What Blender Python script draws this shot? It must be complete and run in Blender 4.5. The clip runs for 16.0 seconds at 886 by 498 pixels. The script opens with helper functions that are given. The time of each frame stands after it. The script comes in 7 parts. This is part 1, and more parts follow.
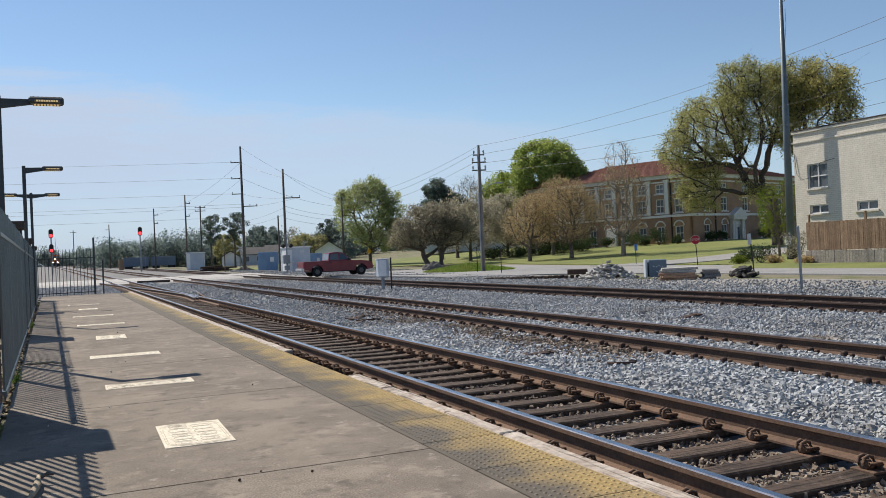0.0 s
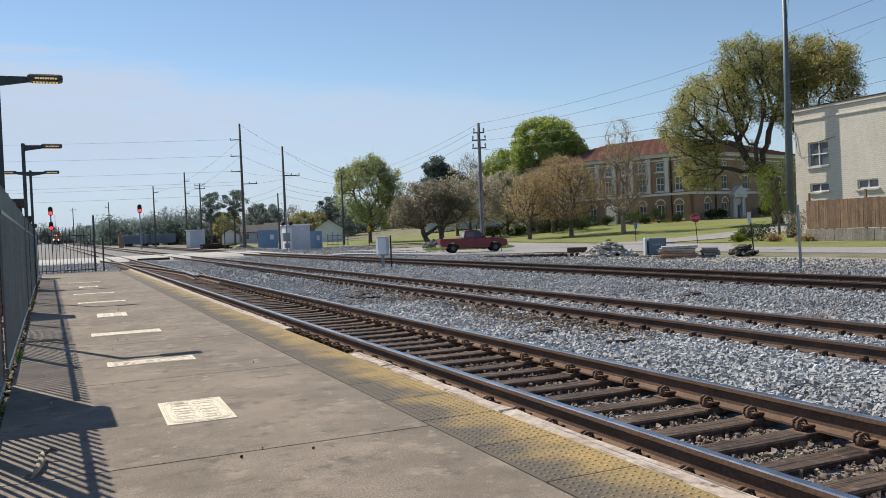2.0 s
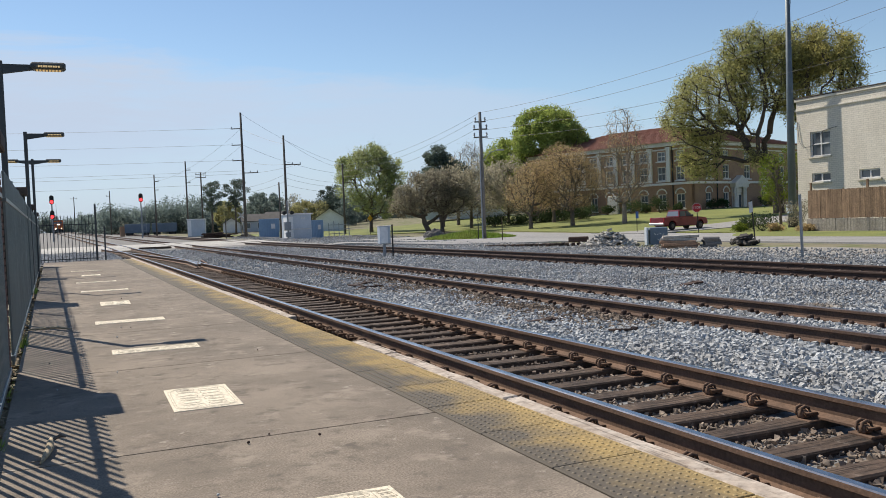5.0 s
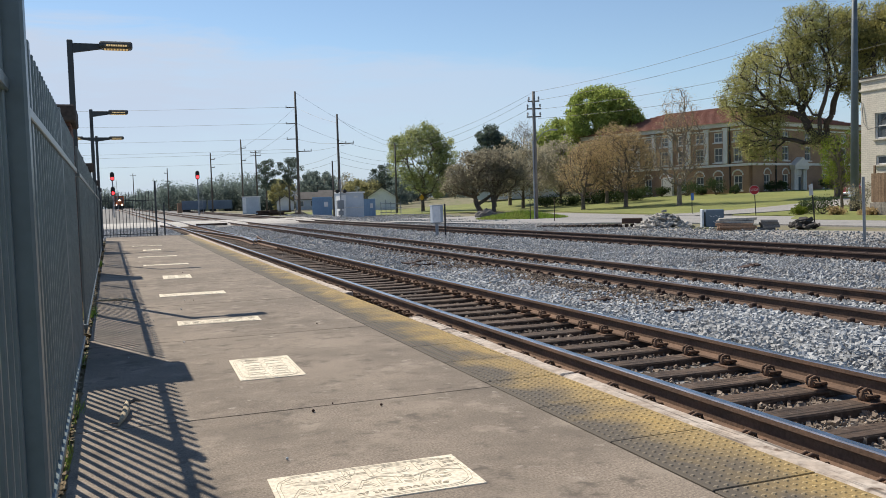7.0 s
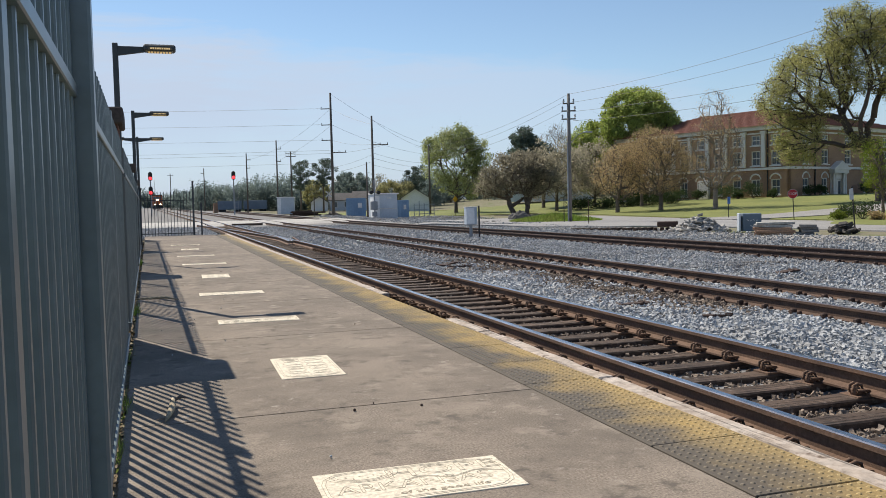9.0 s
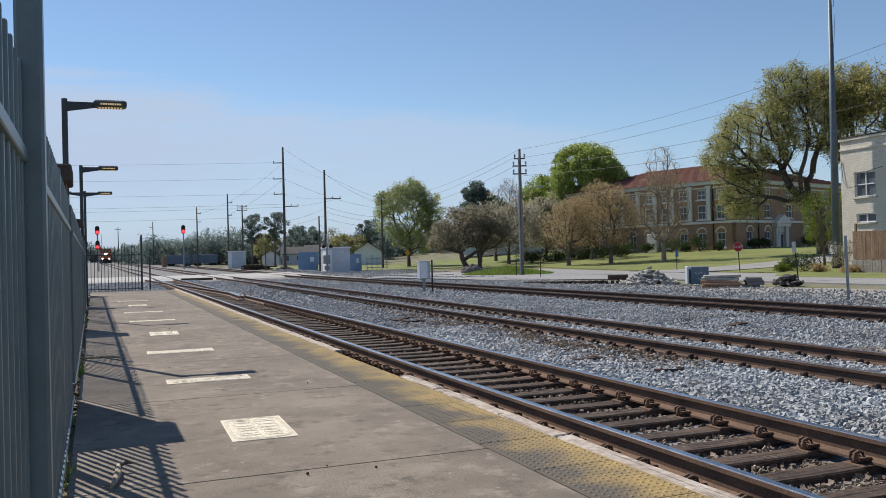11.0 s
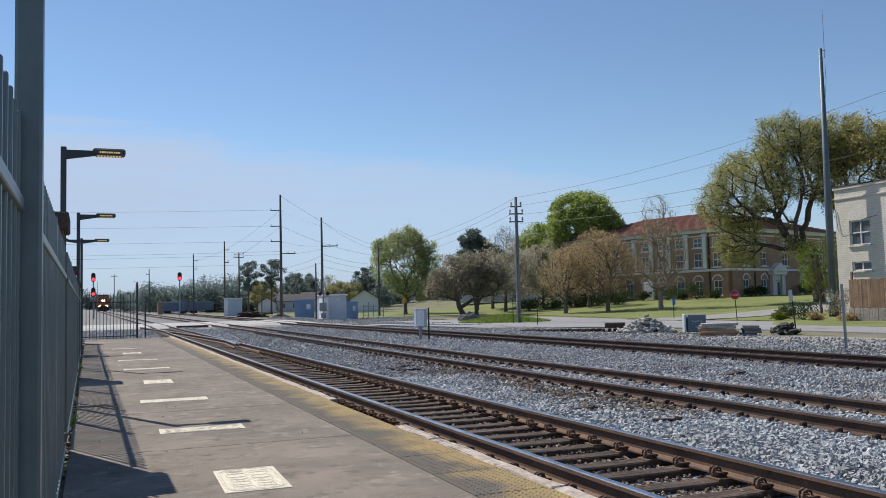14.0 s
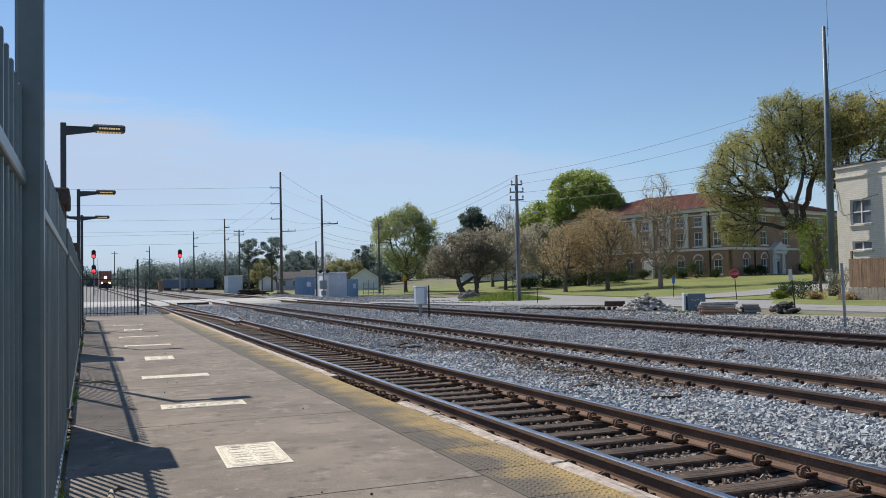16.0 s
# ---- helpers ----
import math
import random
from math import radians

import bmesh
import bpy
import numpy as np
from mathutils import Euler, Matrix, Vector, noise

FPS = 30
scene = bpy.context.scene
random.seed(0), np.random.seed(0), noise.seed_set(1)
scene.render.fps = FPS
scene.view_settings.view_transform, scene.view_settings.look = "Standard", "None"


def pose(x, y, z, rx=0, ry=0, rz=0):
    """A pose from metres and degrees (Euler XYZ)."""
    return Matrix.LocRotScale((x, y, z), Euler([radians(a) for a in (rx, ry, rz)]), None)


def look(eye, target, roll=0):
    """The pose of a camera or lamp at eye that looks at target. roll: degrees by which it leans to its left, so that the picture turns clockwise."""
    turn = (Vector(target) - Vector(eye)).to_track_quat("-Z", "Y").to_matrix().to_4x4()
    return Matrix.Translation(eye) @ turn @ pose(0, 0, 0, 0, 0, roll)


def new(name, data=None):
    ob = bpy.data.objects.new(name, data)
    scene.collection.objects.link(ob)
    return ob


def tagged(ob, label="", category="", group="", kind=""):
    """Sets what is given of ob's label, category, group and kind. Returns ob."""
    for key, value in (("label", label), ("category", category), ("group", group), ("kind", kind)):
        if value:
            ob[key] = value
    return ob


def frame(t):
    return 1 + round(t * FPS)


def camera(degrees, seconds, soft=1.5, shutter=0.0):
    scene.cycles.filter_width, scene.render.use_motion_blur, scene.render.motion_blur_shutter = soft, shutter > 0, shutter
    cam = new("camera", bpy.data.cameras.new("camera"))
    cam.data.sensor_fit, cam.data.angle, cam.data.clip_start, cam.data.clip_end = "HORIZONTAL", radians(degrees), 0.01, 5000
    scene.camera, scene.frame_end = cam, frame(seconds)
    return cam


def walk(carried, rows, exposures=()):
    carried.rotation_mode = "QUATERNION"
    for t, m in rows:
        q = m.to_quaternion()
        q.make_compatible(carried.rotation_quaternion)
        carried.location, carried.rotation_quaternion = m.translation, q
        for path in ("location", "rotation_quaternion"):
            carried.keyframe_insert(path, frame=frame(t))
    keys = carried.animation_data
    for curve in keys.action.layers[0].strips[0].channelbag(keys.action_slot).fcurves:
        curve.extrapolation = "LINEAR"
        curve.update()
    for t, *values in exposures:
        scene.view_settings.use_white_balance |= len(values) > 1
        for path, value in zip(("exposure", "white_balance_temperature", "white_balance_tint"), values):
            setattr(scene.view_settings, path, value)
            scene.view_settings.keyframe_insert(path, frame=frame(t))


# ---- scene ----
cam = camera(55.3, 16.0, soft=0.6)
PATH = [
    (0.0, pose(0.006, 0.015, 1.432, 90.23, 2.41, -24.00)),
    (0.5, pose(0.005, 0.009, 1.430, 90.12, 2.42, -24.00)),
    (1.0, pose(0.003, -0.012, 1.437, 89.52, 2.40, -23.99)),
    (1.5, pose(0.001, -0.005, 1.439, 89.03, 2.30, -24.00)),
    (2.0, pose(-0.004, -0.007, 1.441, 88.73, 2.34, -24.01)),
    (2.5, pose(0.001, -0.004, 1.434, 88.59, 2.38, -24.00)),
    (3.0, pose(-0.000, -0.000, 1.430, 88.60, 2.40, -24.00)),
    (3.5, pose(0.000, 0.000, 1.430, 88.60, 2.40, -24.00)),
    (4.0, pose(0.006, -0.007, 1.436, 88.59, 2.39, -23.99)),
    (6.5, pose(-0.146, -0.053, 1.419, 86.68, 2.01, -23.13)),
    (7.0, pose(-0.152, -0.083, 1.416, 86.77, 1.68, -20.50)),
    (7.5, pose(-0.192, -0.058, 1.425, 86.78, 1.50, -18.37)),
    (8.0, pose(-0.216, -0.049, 1.424, 86.89, 1.38, -17.60)),
    (8.2, pose(-0.221, -0.061, 1.425, 86.87, 1.40, -17.49)),
    (10.3, pose(-0.236, -0.148, 1.434, 87.92, 1.12, -20.87)),
    (10.5, pose(-0.241, -0.135, 1.442, 88.45, 1.20, -21.14)),
    (11.0, pose(-0.241, -0.117, 1.467, 90.47, 1.43, -21.48)),
    (11.5, pose(-0.250, -0.121, 1.477, 92.43, 1.46, -21.67)),
    (12.0, pose(-0.248, -0.136, 1.478, 93.47, 1.47, -21.69)),
    (12.5, pose(-0.240, -0.125, 1.467, 93.68, 1.30, -21.70)),
    (13.0, pose(-0.238, -0.120, 1.477, 93.67, 1.32, -21.70)),
    (14.0, pose(-0.238, -0.124, 1.475, 93.68, 1.35, -21.70)),
    (14.5, pose(-0.238, -0.091, 1.468, 93.61, 1.35, -21.71)),
    (15.0, pose(-0.242, -0.135, 1.472, 93.13, 1.26, -21.70)),
    (15.5, pose(-0.245, -0.109, 1.467, 92.60, 1.06, -21.71)),
    (16.0, pose(-0.244, -0.119, 1.466, 92.20, 1.17, -21.70)),
]
walk(cam, PATH, [(0.0, 0.33, 6950, 10), (1.5, 0.37, 7050, 10), (4.2, 0.37, 7060, 10), (6.3, 0.41, 7130, 10), (8.2, 0.40, 7090, 10), (10.4, 0.36, 6980, 10), (11.0, 0.25, 6700, 10), (12.0, 0.24, 6550, 10), (14.5, 0.25, 6550, 10), (16.0, 0.28, 6600, 10)])

# ---- world and sun ----
SUN_EL, SUN_AZ = 48.0, -23.5          # degrees; azimuth from +Y towards +X
world = bpy.data.worlds.new("sky")
scene.world = world
world.use_nodes = True
wn, wl = world.node_tree.nodes, world.node_tree.links
wn.clear()
sky = wn.new("ShaderNodeTexSky")
sky.sky_type, sky.sun_disc = "NISHITA", False
sky.sun_elevation, sky.sun_rotation = radians(SUN_EL), radians(SUN_AZ)
sky.air_density, sky.dust_density, sky.ozone_density = 1.0, 0.0, 4.0
sky.altitude = 300
coord = wn.new("ShaderNodeTexCoord")
sep = wn.new("ShaderNodeSeparateXYZ")
wl.new(coord.outputs["Generated"], sep.inputs[0])
warp = wn.new("ShaderNodeMapping")
warp.inputs["Scale"].default_value = (2.2, 2.2, 9.0)
wl.new(coord.outputs["Generated"], warp.inputs[0])
cn = wn.new("ShaderNodeTexNoise")
cn.inputs["Scale"].default_value, cn.inputs["Detail"].default_value, cn.inputs["Roughness"].default_value = 1.6, 5.0, 0.55
wl.new(warp.outputs[0], cn.inputs["Vector"])


def wmath(op, a, b=None, clamp=False):
    n = wn.new("ShaderNodeMath")
    n.operation, n.use_clamp = op, clamp
    for i, v in enumerate((a, b)):
        if v is None:
            continue
        if isinstance(v, (int, float)):
            n.inputs[i].default_value = v
        else:
            wl.new(v, n.inputs[i])
    return n.outputs[0]


# a thin cloud bank low over the far end of the line, thinning and sinking towards the east
streak = wn.new("ShaderNodeMapping")
streak.inputs["Scale"].default_value = (3.0, 3.0, 22.0)
streak.inputs["Rotation"].default_value = (0.0, radians(7), 0.0)
wl.new(coord.outputs["Generated"], streak.inputs[0])
sn = wn.new("ShaderNodeTexNoise")
sn.inputs["Scale"].default_value, sn.inputs["Detail"].default_value, sn.inputs["Roughness"].default_value = 2.3, 7.0, 0.62
sn.inputs["Distortion"].default_value = 0.5
wl.new(streak.outputs[0], sn.inputs["Vector"])
top = wmath("SUBTRACT", 0.208, wmath("MULTIPLY", wmath("MULTIPLY", sep.outputs[0], sep.outputs[0]), 0.24))
rough_top = wmath("ADD", top, wmath("MULTIPLY", wmath("SUBTRACT", cn.outputs["Fac"], 0.5), 0.10))
rough_top = wmath("ADD", rough_top, wmath("MULTIPLY", wmath("SUBTRACT", sn.outputs["Fac"], 0.5), 0.07))
edge = wmath("SUBTRACT", rough_top, sep.outputs[2])
bank = wmath("MULTIPLY", edge, 30.0, True)
thin = wmath("MAXIMUM", wmath("SUBTRACT", 1.05, wmath("MULTIPLY", sep.outputs[0], 1.1), True), 0.25)
veil = wmath("MULTIPLY", wmath("SUBTRACT", wmath("ADD", sn.outputs["Fac"], cn.outputs["Fac"]), 0.55), 1.9, True)
veil = wmath("ADD", 0.32, wmath("MULTIPLY", veil, 0.68))
# it thins out below its crest
veil = wmath("MULTIPLY", veil, wmath("ADD", 0.45, wmath("MULTIPLY", wmath("SUBTRACT", sep.outputs[2], 0.04), 7.0, True), True))
amount = wmath("MULTIPLY", wmath("MULTIPLY", bank, thin), veil)
# pale haze above the horizon all round
low = wmath("SUBTRACT", 1.0, wmath("MULTIPLY", wmath("ABSOLUTE", sep.outputs[2]), 6.5), True)
haze = wn.new("ShaderNodeMix")
haze.data_type = "RGBA"
wl.new(wmath("MULTIPLY", low, 0.85), haze.inputs[0])
wl.new(sky.outputs[0], haze.inputs[6])
haze.inputs[7].default_value = (3.1, 4.2, 6.1, 1)
mix = wn.new("ShaderNodeMix")
mix.data_type = "RGBA"
wl.new(amount, mix.inputs[0])
wl.new(haze.outputs[2], mix.inputs[6])
mix.inputs[7].default_value = (4.2, 5.25, 7.05, 1)
bg = wn.new("ShaderNodeBackground")
bg.inputs[1].default_value = 0.095
out = wn.new("ShaderNodeOutputWorld")
wl.new(mix.outputs[2], bg.inputs[0])
wl.new(bg.outputs[0], out.inputs[0])

sun = new("sun", bpy.data.lights.new("sun", "SUN"))
sun.data.energy, sun.data.angle, sun.data.color = 4.4, radians(0.53), (1.0, 0.95, 0.87)
az, el = radians(SUN_AZ), radians(SUN_EL)
SUN_DIR = Vector((math.sin(az) * math.cos(el), math.cos(az) * math.cos(el), math.sin(el)))
sun.matrix_world = look(SUN_DIR * 100, (0, 0, 0))

# ---- materials ----
def material(name, color, color2=None, rough=0.8, metal=0.0, grain=30.0, stain=1.5, bump=0.15, bump_scale=None, spot=None, local=False, random_tint=0.0, detail=6.0, spec=0.35, contrast=0.32, spots=()):
    """A surface with grain and stains at two scales; color2 is the stained colour, spot an extra (colour, scale, threshold)."""
    m = bpy.data.materials.new(name)
    m.use_nodes = True
    n, l = m.node_tree.nodes, m.node_tree.links
    b = n["Principled BSDF"]
    b.inputs["Roughness"].default_value, b.inputs["Metallic"].default_value = rough, metal
    b.inputs["Specular IOR Level"].default_value = spec
    if local:
        pos = n.new("ShaderNodeTexCoord").outputs["Object"]
    else:
        pos = n.new("ShaderNodeNewGeometry").outputs["Position"]
    color2 = color2 or tuple(c * 0.7 for c in color)

    def noise_tex(scale, det, rgh=0.6):
        t = n.new("ShaderNodeTexNoise")
        t.inputs["Scale"].default_value, t.inputs["Detail"].default_value, t.inputs["Roughness"].default_value = scale, det, rgh
        l.new(pos, t.inputs["Vector"])
        return t.outputs["Fac"]

    def ramp(f, lo, hi):
        r = n.new("ShaderNodeMapRange")
        r.inputs[1].default_value, r.inputs[2].default_value = lo, hi
        l.new(f, r.inputs[0])
        return r.outputs[0]

    def mixc(f, a, c, mode="MIX"):
        x = n.new("ShaderNodeMix")
        x.data_type, x.blend_type = "RGBA", mode
        if isinstance(f, float):
            x.inputs[0].default_value = f
        else:
            l.new(f, x.inputs[0])
        for i, v in ((6, a), (7, c)):
            if isinstance(v, tuple):
                x.inputs[i].default_value = (*v, 1)
            else:
                l.new(v, x.inputs[i])
        return x.outputs[2]

    fine, broad = noise_tex(grain, detail), noise_tex(stain, 4.0)
    col = mixc(ramp(broad, 0.35, 0.7), color, color2)
    g = n.new("ShaderNodeMapRange")
    g.inputs[3].default_value, g.inputs[4].default_value = 1 - contrast, 1 + contrast
    g.inputs[1].default_value, g.inputs[2].default_value = 0.3, 0.7
    l.new(fine, g.inputs[0])
    gc = n.new("ShaderNodeCombineColor")
    for i in range(3):
        l.new(g.outputs[0], gc.inputs[i])
    col = mixc(1.0, col, gc.outputs[0], "MULTIPLY")
    for sc, sscale, sth, swide in spots:
        col = mixc(ramp(noise_tex(sscale, 7.0, 0.7), sth, sth + swide), col, sc)
    if spot:
        col = mixc(ramp(noise_tex(spot[1], 3.0), spot[2], spot[2] + 0.08), col, spot[0])
    if random_tint:
        info = n.new("ShaderNodeObjectInfo")
        geo = n.new("ShaderNodeNewGeometry")
        s = n.new("ShaderNodeMath")
        s.operation = "ADD"
        l.new(info.outputs["Random"], s.inputs[0])
        l.new(geo.outputs["Random Per Island"], s.inputs[1])
        r = n.new("ShaderNodeMapRange")
        r.inputs[2].default_value, r.inputs[3].default_value, r.inputs[4].default_value = 2.0, 1 - random_tint, 1 + random_tint
        l.new(s.outputs[0], r.inputs[0])
        rc = n.new("ShaderNodeCombineColor")
        for i in range(3):
            l.new(r.outputs[0], rc.inputs[i])
        col = mixc(1.0, col, rc.outputs[0], "MULTIPLY")
    l.new(col, b.inputs["Base Color"])
    if bump:
        bn = n.new("ShaderNodeBump")
        bn.inputs["Strength"].default_value, bn.inputs["Distance"].default_value = bump, 0.01
        l.new(noise_tex(bump_scale, 4.0) if bump_scale else fine, bn.inputs["Height"])
        l.new(bn.outputs[0], b.inputs["Normal"])
    return m


def coursed(m, axis, strength, length=0.23, height=0.075, tone=0.9):
    """Adds brick courses as relief and a slight change of tone; axis: the world axis along the wall."""
    n, l = m.node_tree.nodes, m.node_tree.links
    b = n["Principled BSDF"]
    geo = n.new("ShaderNodeNewGeometry")
    sp = n.new("ShaderNodeSeparateXYZ")
    cb = n.new("ShaderNodeCombineXYZ")
    l.new(geo.outputs["Position"], sp.inputs[0])
    l.new(sp.outputs[axis], cb.inputs[0])
    l.new(sp.outputs[2], cb.inputs[1])
    t = n.new("ShaderNodeTexBrick")
    t.inputs["Scale"].default_value, t.inputs["Mortar Size"].default_value = 1.0, 0.012
    t.inputs["Brick Width"].default_value, t.inputs["Row Height"].default_value = length, height
    t.inputs["Color1"].default_value, t.inputs["Color2"].default_value, t.inputs["Mortar"].default_value = (1, 1, 1, 1), (tone, tone, tone, 1), (0.72, 0.72, 0.72, 1)
    l.new(cb.outputs[0], t.inputs["Vector"])
    x = n.new("ShaderNodeMix")
    x.data_type, x.blend_type = "RGBA", "MULTIPLY"
    x.inputs[0].default_value = 1.0
    l.new(b.inputs["Base Color"].links[0].from_socket, x.inputs[6])
    l.new(t.outputs["Color"], x.inputs[7])
    l.new(x.outputs[2], b.inputs["Base Color"])
    bn = n.new("ShaderNodeBump")
    bn.inputs["Strength"].default_value, bn.inputs["Distance"].default_value, bn.invert = strength, 0.02, True
    l.new(t.outputs["Fac"], bn.inputs["Height"])
    l.new(bn.outputs[0], b.inputs["Normal"])
    return m


def cracked(m, scale, tone=0.45, low=0.56):
    """Adds long cracks and weathered streaks that run along the wood; scale: noise scale on each axis of the piece."""
    n, l = m.node_tree.nodes, m.node_tree.links
    b = n["Principled BSDF"]
    mp = n.new("ShaderNodeMapping")
    mp.inputs["Scale"].default_value = scale
    l.new(n.new("ShaderNodeNewGeometry").outputs["Position"], mp.inputs[0])
    t = n.new("ShaderNodeTexNoise")
    t.inputs["Scale"].default_value, t.inputs["Detail"].default_value, t.inputs["Roughness"].default_value = 1.0, 4.0, 0.6
    l.new(mp.outputs[0], t.inputs["Vector"])
    r = n.new("ShaderNodeMapRange")
    r.inputs[1].default_value, r.inputs[2].default_value, r.inputs[3].default_value, r.inputs[4].default_value = low, low + 0.1, 1.0, tone
    l.new(t.outputs["Fac"], r.inputs[0])
    c = n.new("ShaderNodeCombineColor")
    for i in range(3):
        l.new(r.outputs[0], c.inputs[i])
    x = n.new("ShaderNodeMix")
    x.data_type, x.blend_type = "RGBA", "MULTIPLY"
    x.inputs[0].default_value = 1.0
    l.new(b.inputs["Base Color"].links[0].from_socket, x.inputs[6])
    l.new(c.outputs[0], x.inputs[7])
    l.new(x.outputs[2], b.inputs["Base Color"])
    bn = n.new("ShaderNodeBump")
    bn.inputs["Strength"].default_value, bn.inputs["Distance"].default_value = 0.7, 0.01
    l.new(r.outputs[0], bn.inputs["Height"])
    if b.inputs["Normal"].links:
        l.new(b.inputs["Normal"].links[0].from_socket, bn.inputs["Normal"])
    l.new(bn.outputs[0], b.inputs["Normal"])
    return m


def glow(name, color, strength):
    m = bpy.data.materials.new(name)
    m.use_nodes = True
    b = m.node_tree.nodes["Principled BSDF"]
    b.inputs["Base Color"].default_value = (*color, 1)
    b.inputs["Emission Color"].default_value = (*color, 1)
    b.inputs["Emission Strength"].default_value = strength
    return m


def leaf_material(name, c1, c2, through_light=0.42, tint=0.35):
    m = material(name, c1, c2, rough=0.75, grain=3.0, stain=0.35, bump=0.0, random_tint=tint, detail=2.0, spec=0.12)
    n, l = m.node_tree.nodes, m.node_tree.links
    b = n["Principled BSDF"]
    tr = n.new("ShaderNodeBsdfTranslucent")
    l.new(b.inputs["Base Color"].links[0].from_socket, tr.inputs[0])
    mx = n.new("ShaderNodeMixShader")
    mx.inputs[0].default_value = through_light
    l.new(b.outputs[0], mx.inputs[1])
    l.new(tr.outputs[0], mx.inputs[2])
    l.new(mx.outputs[0], n["Material Output"].inputs[0])
    return m


def glass(name, color=(0.03, 0.035, 0.04), rough=0.06):
    m = bpy.data.materials.new(name)
    m.use_nodes = True
    b = m.node_tree.nodes["Principled BSDF"]
    b.inputs["Base Color"].default_value = (*color, 1)
    b.inputs["Roughness"].default_value = rough
    b.inputs["Specular IOR Level"].default_value = 0.6
    return m


M_CONC = material("concrete", (0.25, 0.207, 0.167), (0.138, 0.114, 0.092), 0.92, grain=75, stain=0.45, bump=0.4, detail=5.0, contrast=0.5, spots=(((0.14, 0.117, 0.095), 0.55, 0.47, 0.2), ((0.28, 0.236, 0.193), 0.9, 0.55, 0.18), ((0.115, 0.095, 0.077), 1.9, 0.55, 0.14), ((0.275, 0.231, 0.188), 2.7, 0.54, 0.12), ((0.12, 0.1, 0.082), 3.6, 0.55, 0.1), ((0.33, 0.288, 0.244), 5.3, 0.61, 0.08), ((0.095, 0.08, 0.068), 55.0, 0.61, 0.05), ((0.40, 0.365, 0.325), 70.0, 0.64, 0.05)))
M_JOINT = material("joint", (0.05, 0.045, 0.04), rough=0.95, bump=0.3)
def tactile_material(name, paint, stained, worn):
    """Yellow paint, trodden away to grey along its inner side and in patches."""
    m = material(name, paint, stained, 0.75, grain=60, stain=1.2, bump=0.2)
    n, l = m.node_tree.nodes, m.node_tree.links
    b = n["Principled BSDF"]
    src = b.inputs["Base Color"].links[0].from_socket
    geo = n.new("ShaderNodeNewGeometry")
    sep_ = n.new("ShaderNodeSeparateXYZ")
    l.new(geo.outputs["Position"], sep_.inputs[0])
    side = n.new("ShaderNodeMapRange")
    side.inputs[1].default_value, side.inputs[2].default_value, side.inputs[3].default_value, side.inputs[4].default_value = 2.40, 3.0, 0.42, -0.12
    l.new(sep_.outputs[0], side.inputs[0])
    far = n.new("ShaderNodeMapRange")
    far.inputs[1].default_value, far.inputs[2].default_value, far.inputs[3].default_value, far.inputs[4].default_value = 5.0, 22.0, 0.0, 0.07
    l.new(sep_.outputs[1], far.inputs[0])
    t = n.new("ShaderNodeTexNoise")
    t.inputs["Scale"].default_value, t.inputs["Detail"].default_value = 2.0, 6.0
    l.new(geo.outputs["Position"], t.inputs["Vector"])
    add = n.new("ShaderNodeMath")
    l.new(side.outputs[0], add.inputs[0])
    l.new(t.outputs["Fac"], add.inputs[1])
    add2 = n.new("ShaderNodeMath")
    l.new(add.outputs[0], add2.inputs[0])
    l.new(far.outputs[0], add2.inputs[1])
    r = n.new("ShaderNodeMapRange")
    r.inputs[1].default_value, r.inputs[2].default_value = 0.48, 0.80
    l.new(add2.outputs[0], r.inputs[0])
    x = n.new("ShaderNodeMix")
    x.data_type = "RGBA"
    l.new(r.outputs[0], x.inputs[0])
    l.new(src, x.inputs[6])
    x.inputs[7].default_value = (*worn, 1)
    l.new(x.outputs[2], b.inputs["Base Color"])
    return m


M_YELLOW = tactile_material("tactile_yellow", (0.35, 0.24, 0.088), (0.235, 0.172, 0.082), (0.098, 0.082, 0.064))
# the domes are a lighter yellow than their tile and grey off with it
M_DOME = tactile_material("worn_dome", (0.46, 0.33, 0.14), (0.34, 0.255, 0.13), (0.19, 0.16, 0.12))
M_TIMBER = cracked(material("painted_timber", (0.48, 0.42, 0.365), (0.33, 0.265, 0.215), 0.85, grain=14, stain=3.2, bump=0.4, spot=((0.17, 0.125, 0.095), 6.0, 0.62)), (34, 1.3, 34), 0.38, 0.55)
M_RAILTOP = material("polished_rail", (0.43, 0.42, 0.44), (0.29, 0.28, 0.30), 0.24, 1.0, grain=8, stain=1.0, bump=0.02)
M_RAILDULL = material("dull_rail", (0.22, 0.19, 0.19), (0.13, 0.095, 0.085), 0.33, 0.8, grain=12, stain=1.2, bump=0.03)
M_RUST = material("rusty_rail", (0.174, 0.106, 0.072), (0.102, 0.064, 0.046), 0.88, grain=40, stain=2.5, bump=0.3)
M_RUST_SIDE = material("siding_rail", (0.115, 0.07, 0.05), (0.07, 0.044, 0.035), 0.85, grain=40, stain=2.2, bump=0.3)
M_RUST_DK = material("dark_rail", (0.072, 0.044, 0.035), (0.048, 0.031, 0.026), 0.85, grain=40, stain=2.0, bump=0.3)
M_TIE = cracked(material("weathered_tie", (0.092, 0.062, 0.045), (0.042, 0.029, 0.023), 0.85, grain=18, stain=3.5, bump=0.7, random_tint=0.5, spots=(((0.15, 0.12, 0.10), 9.0, 0.58, 0.1),)), (1.6, 42, 42), 0.35, 0.53)
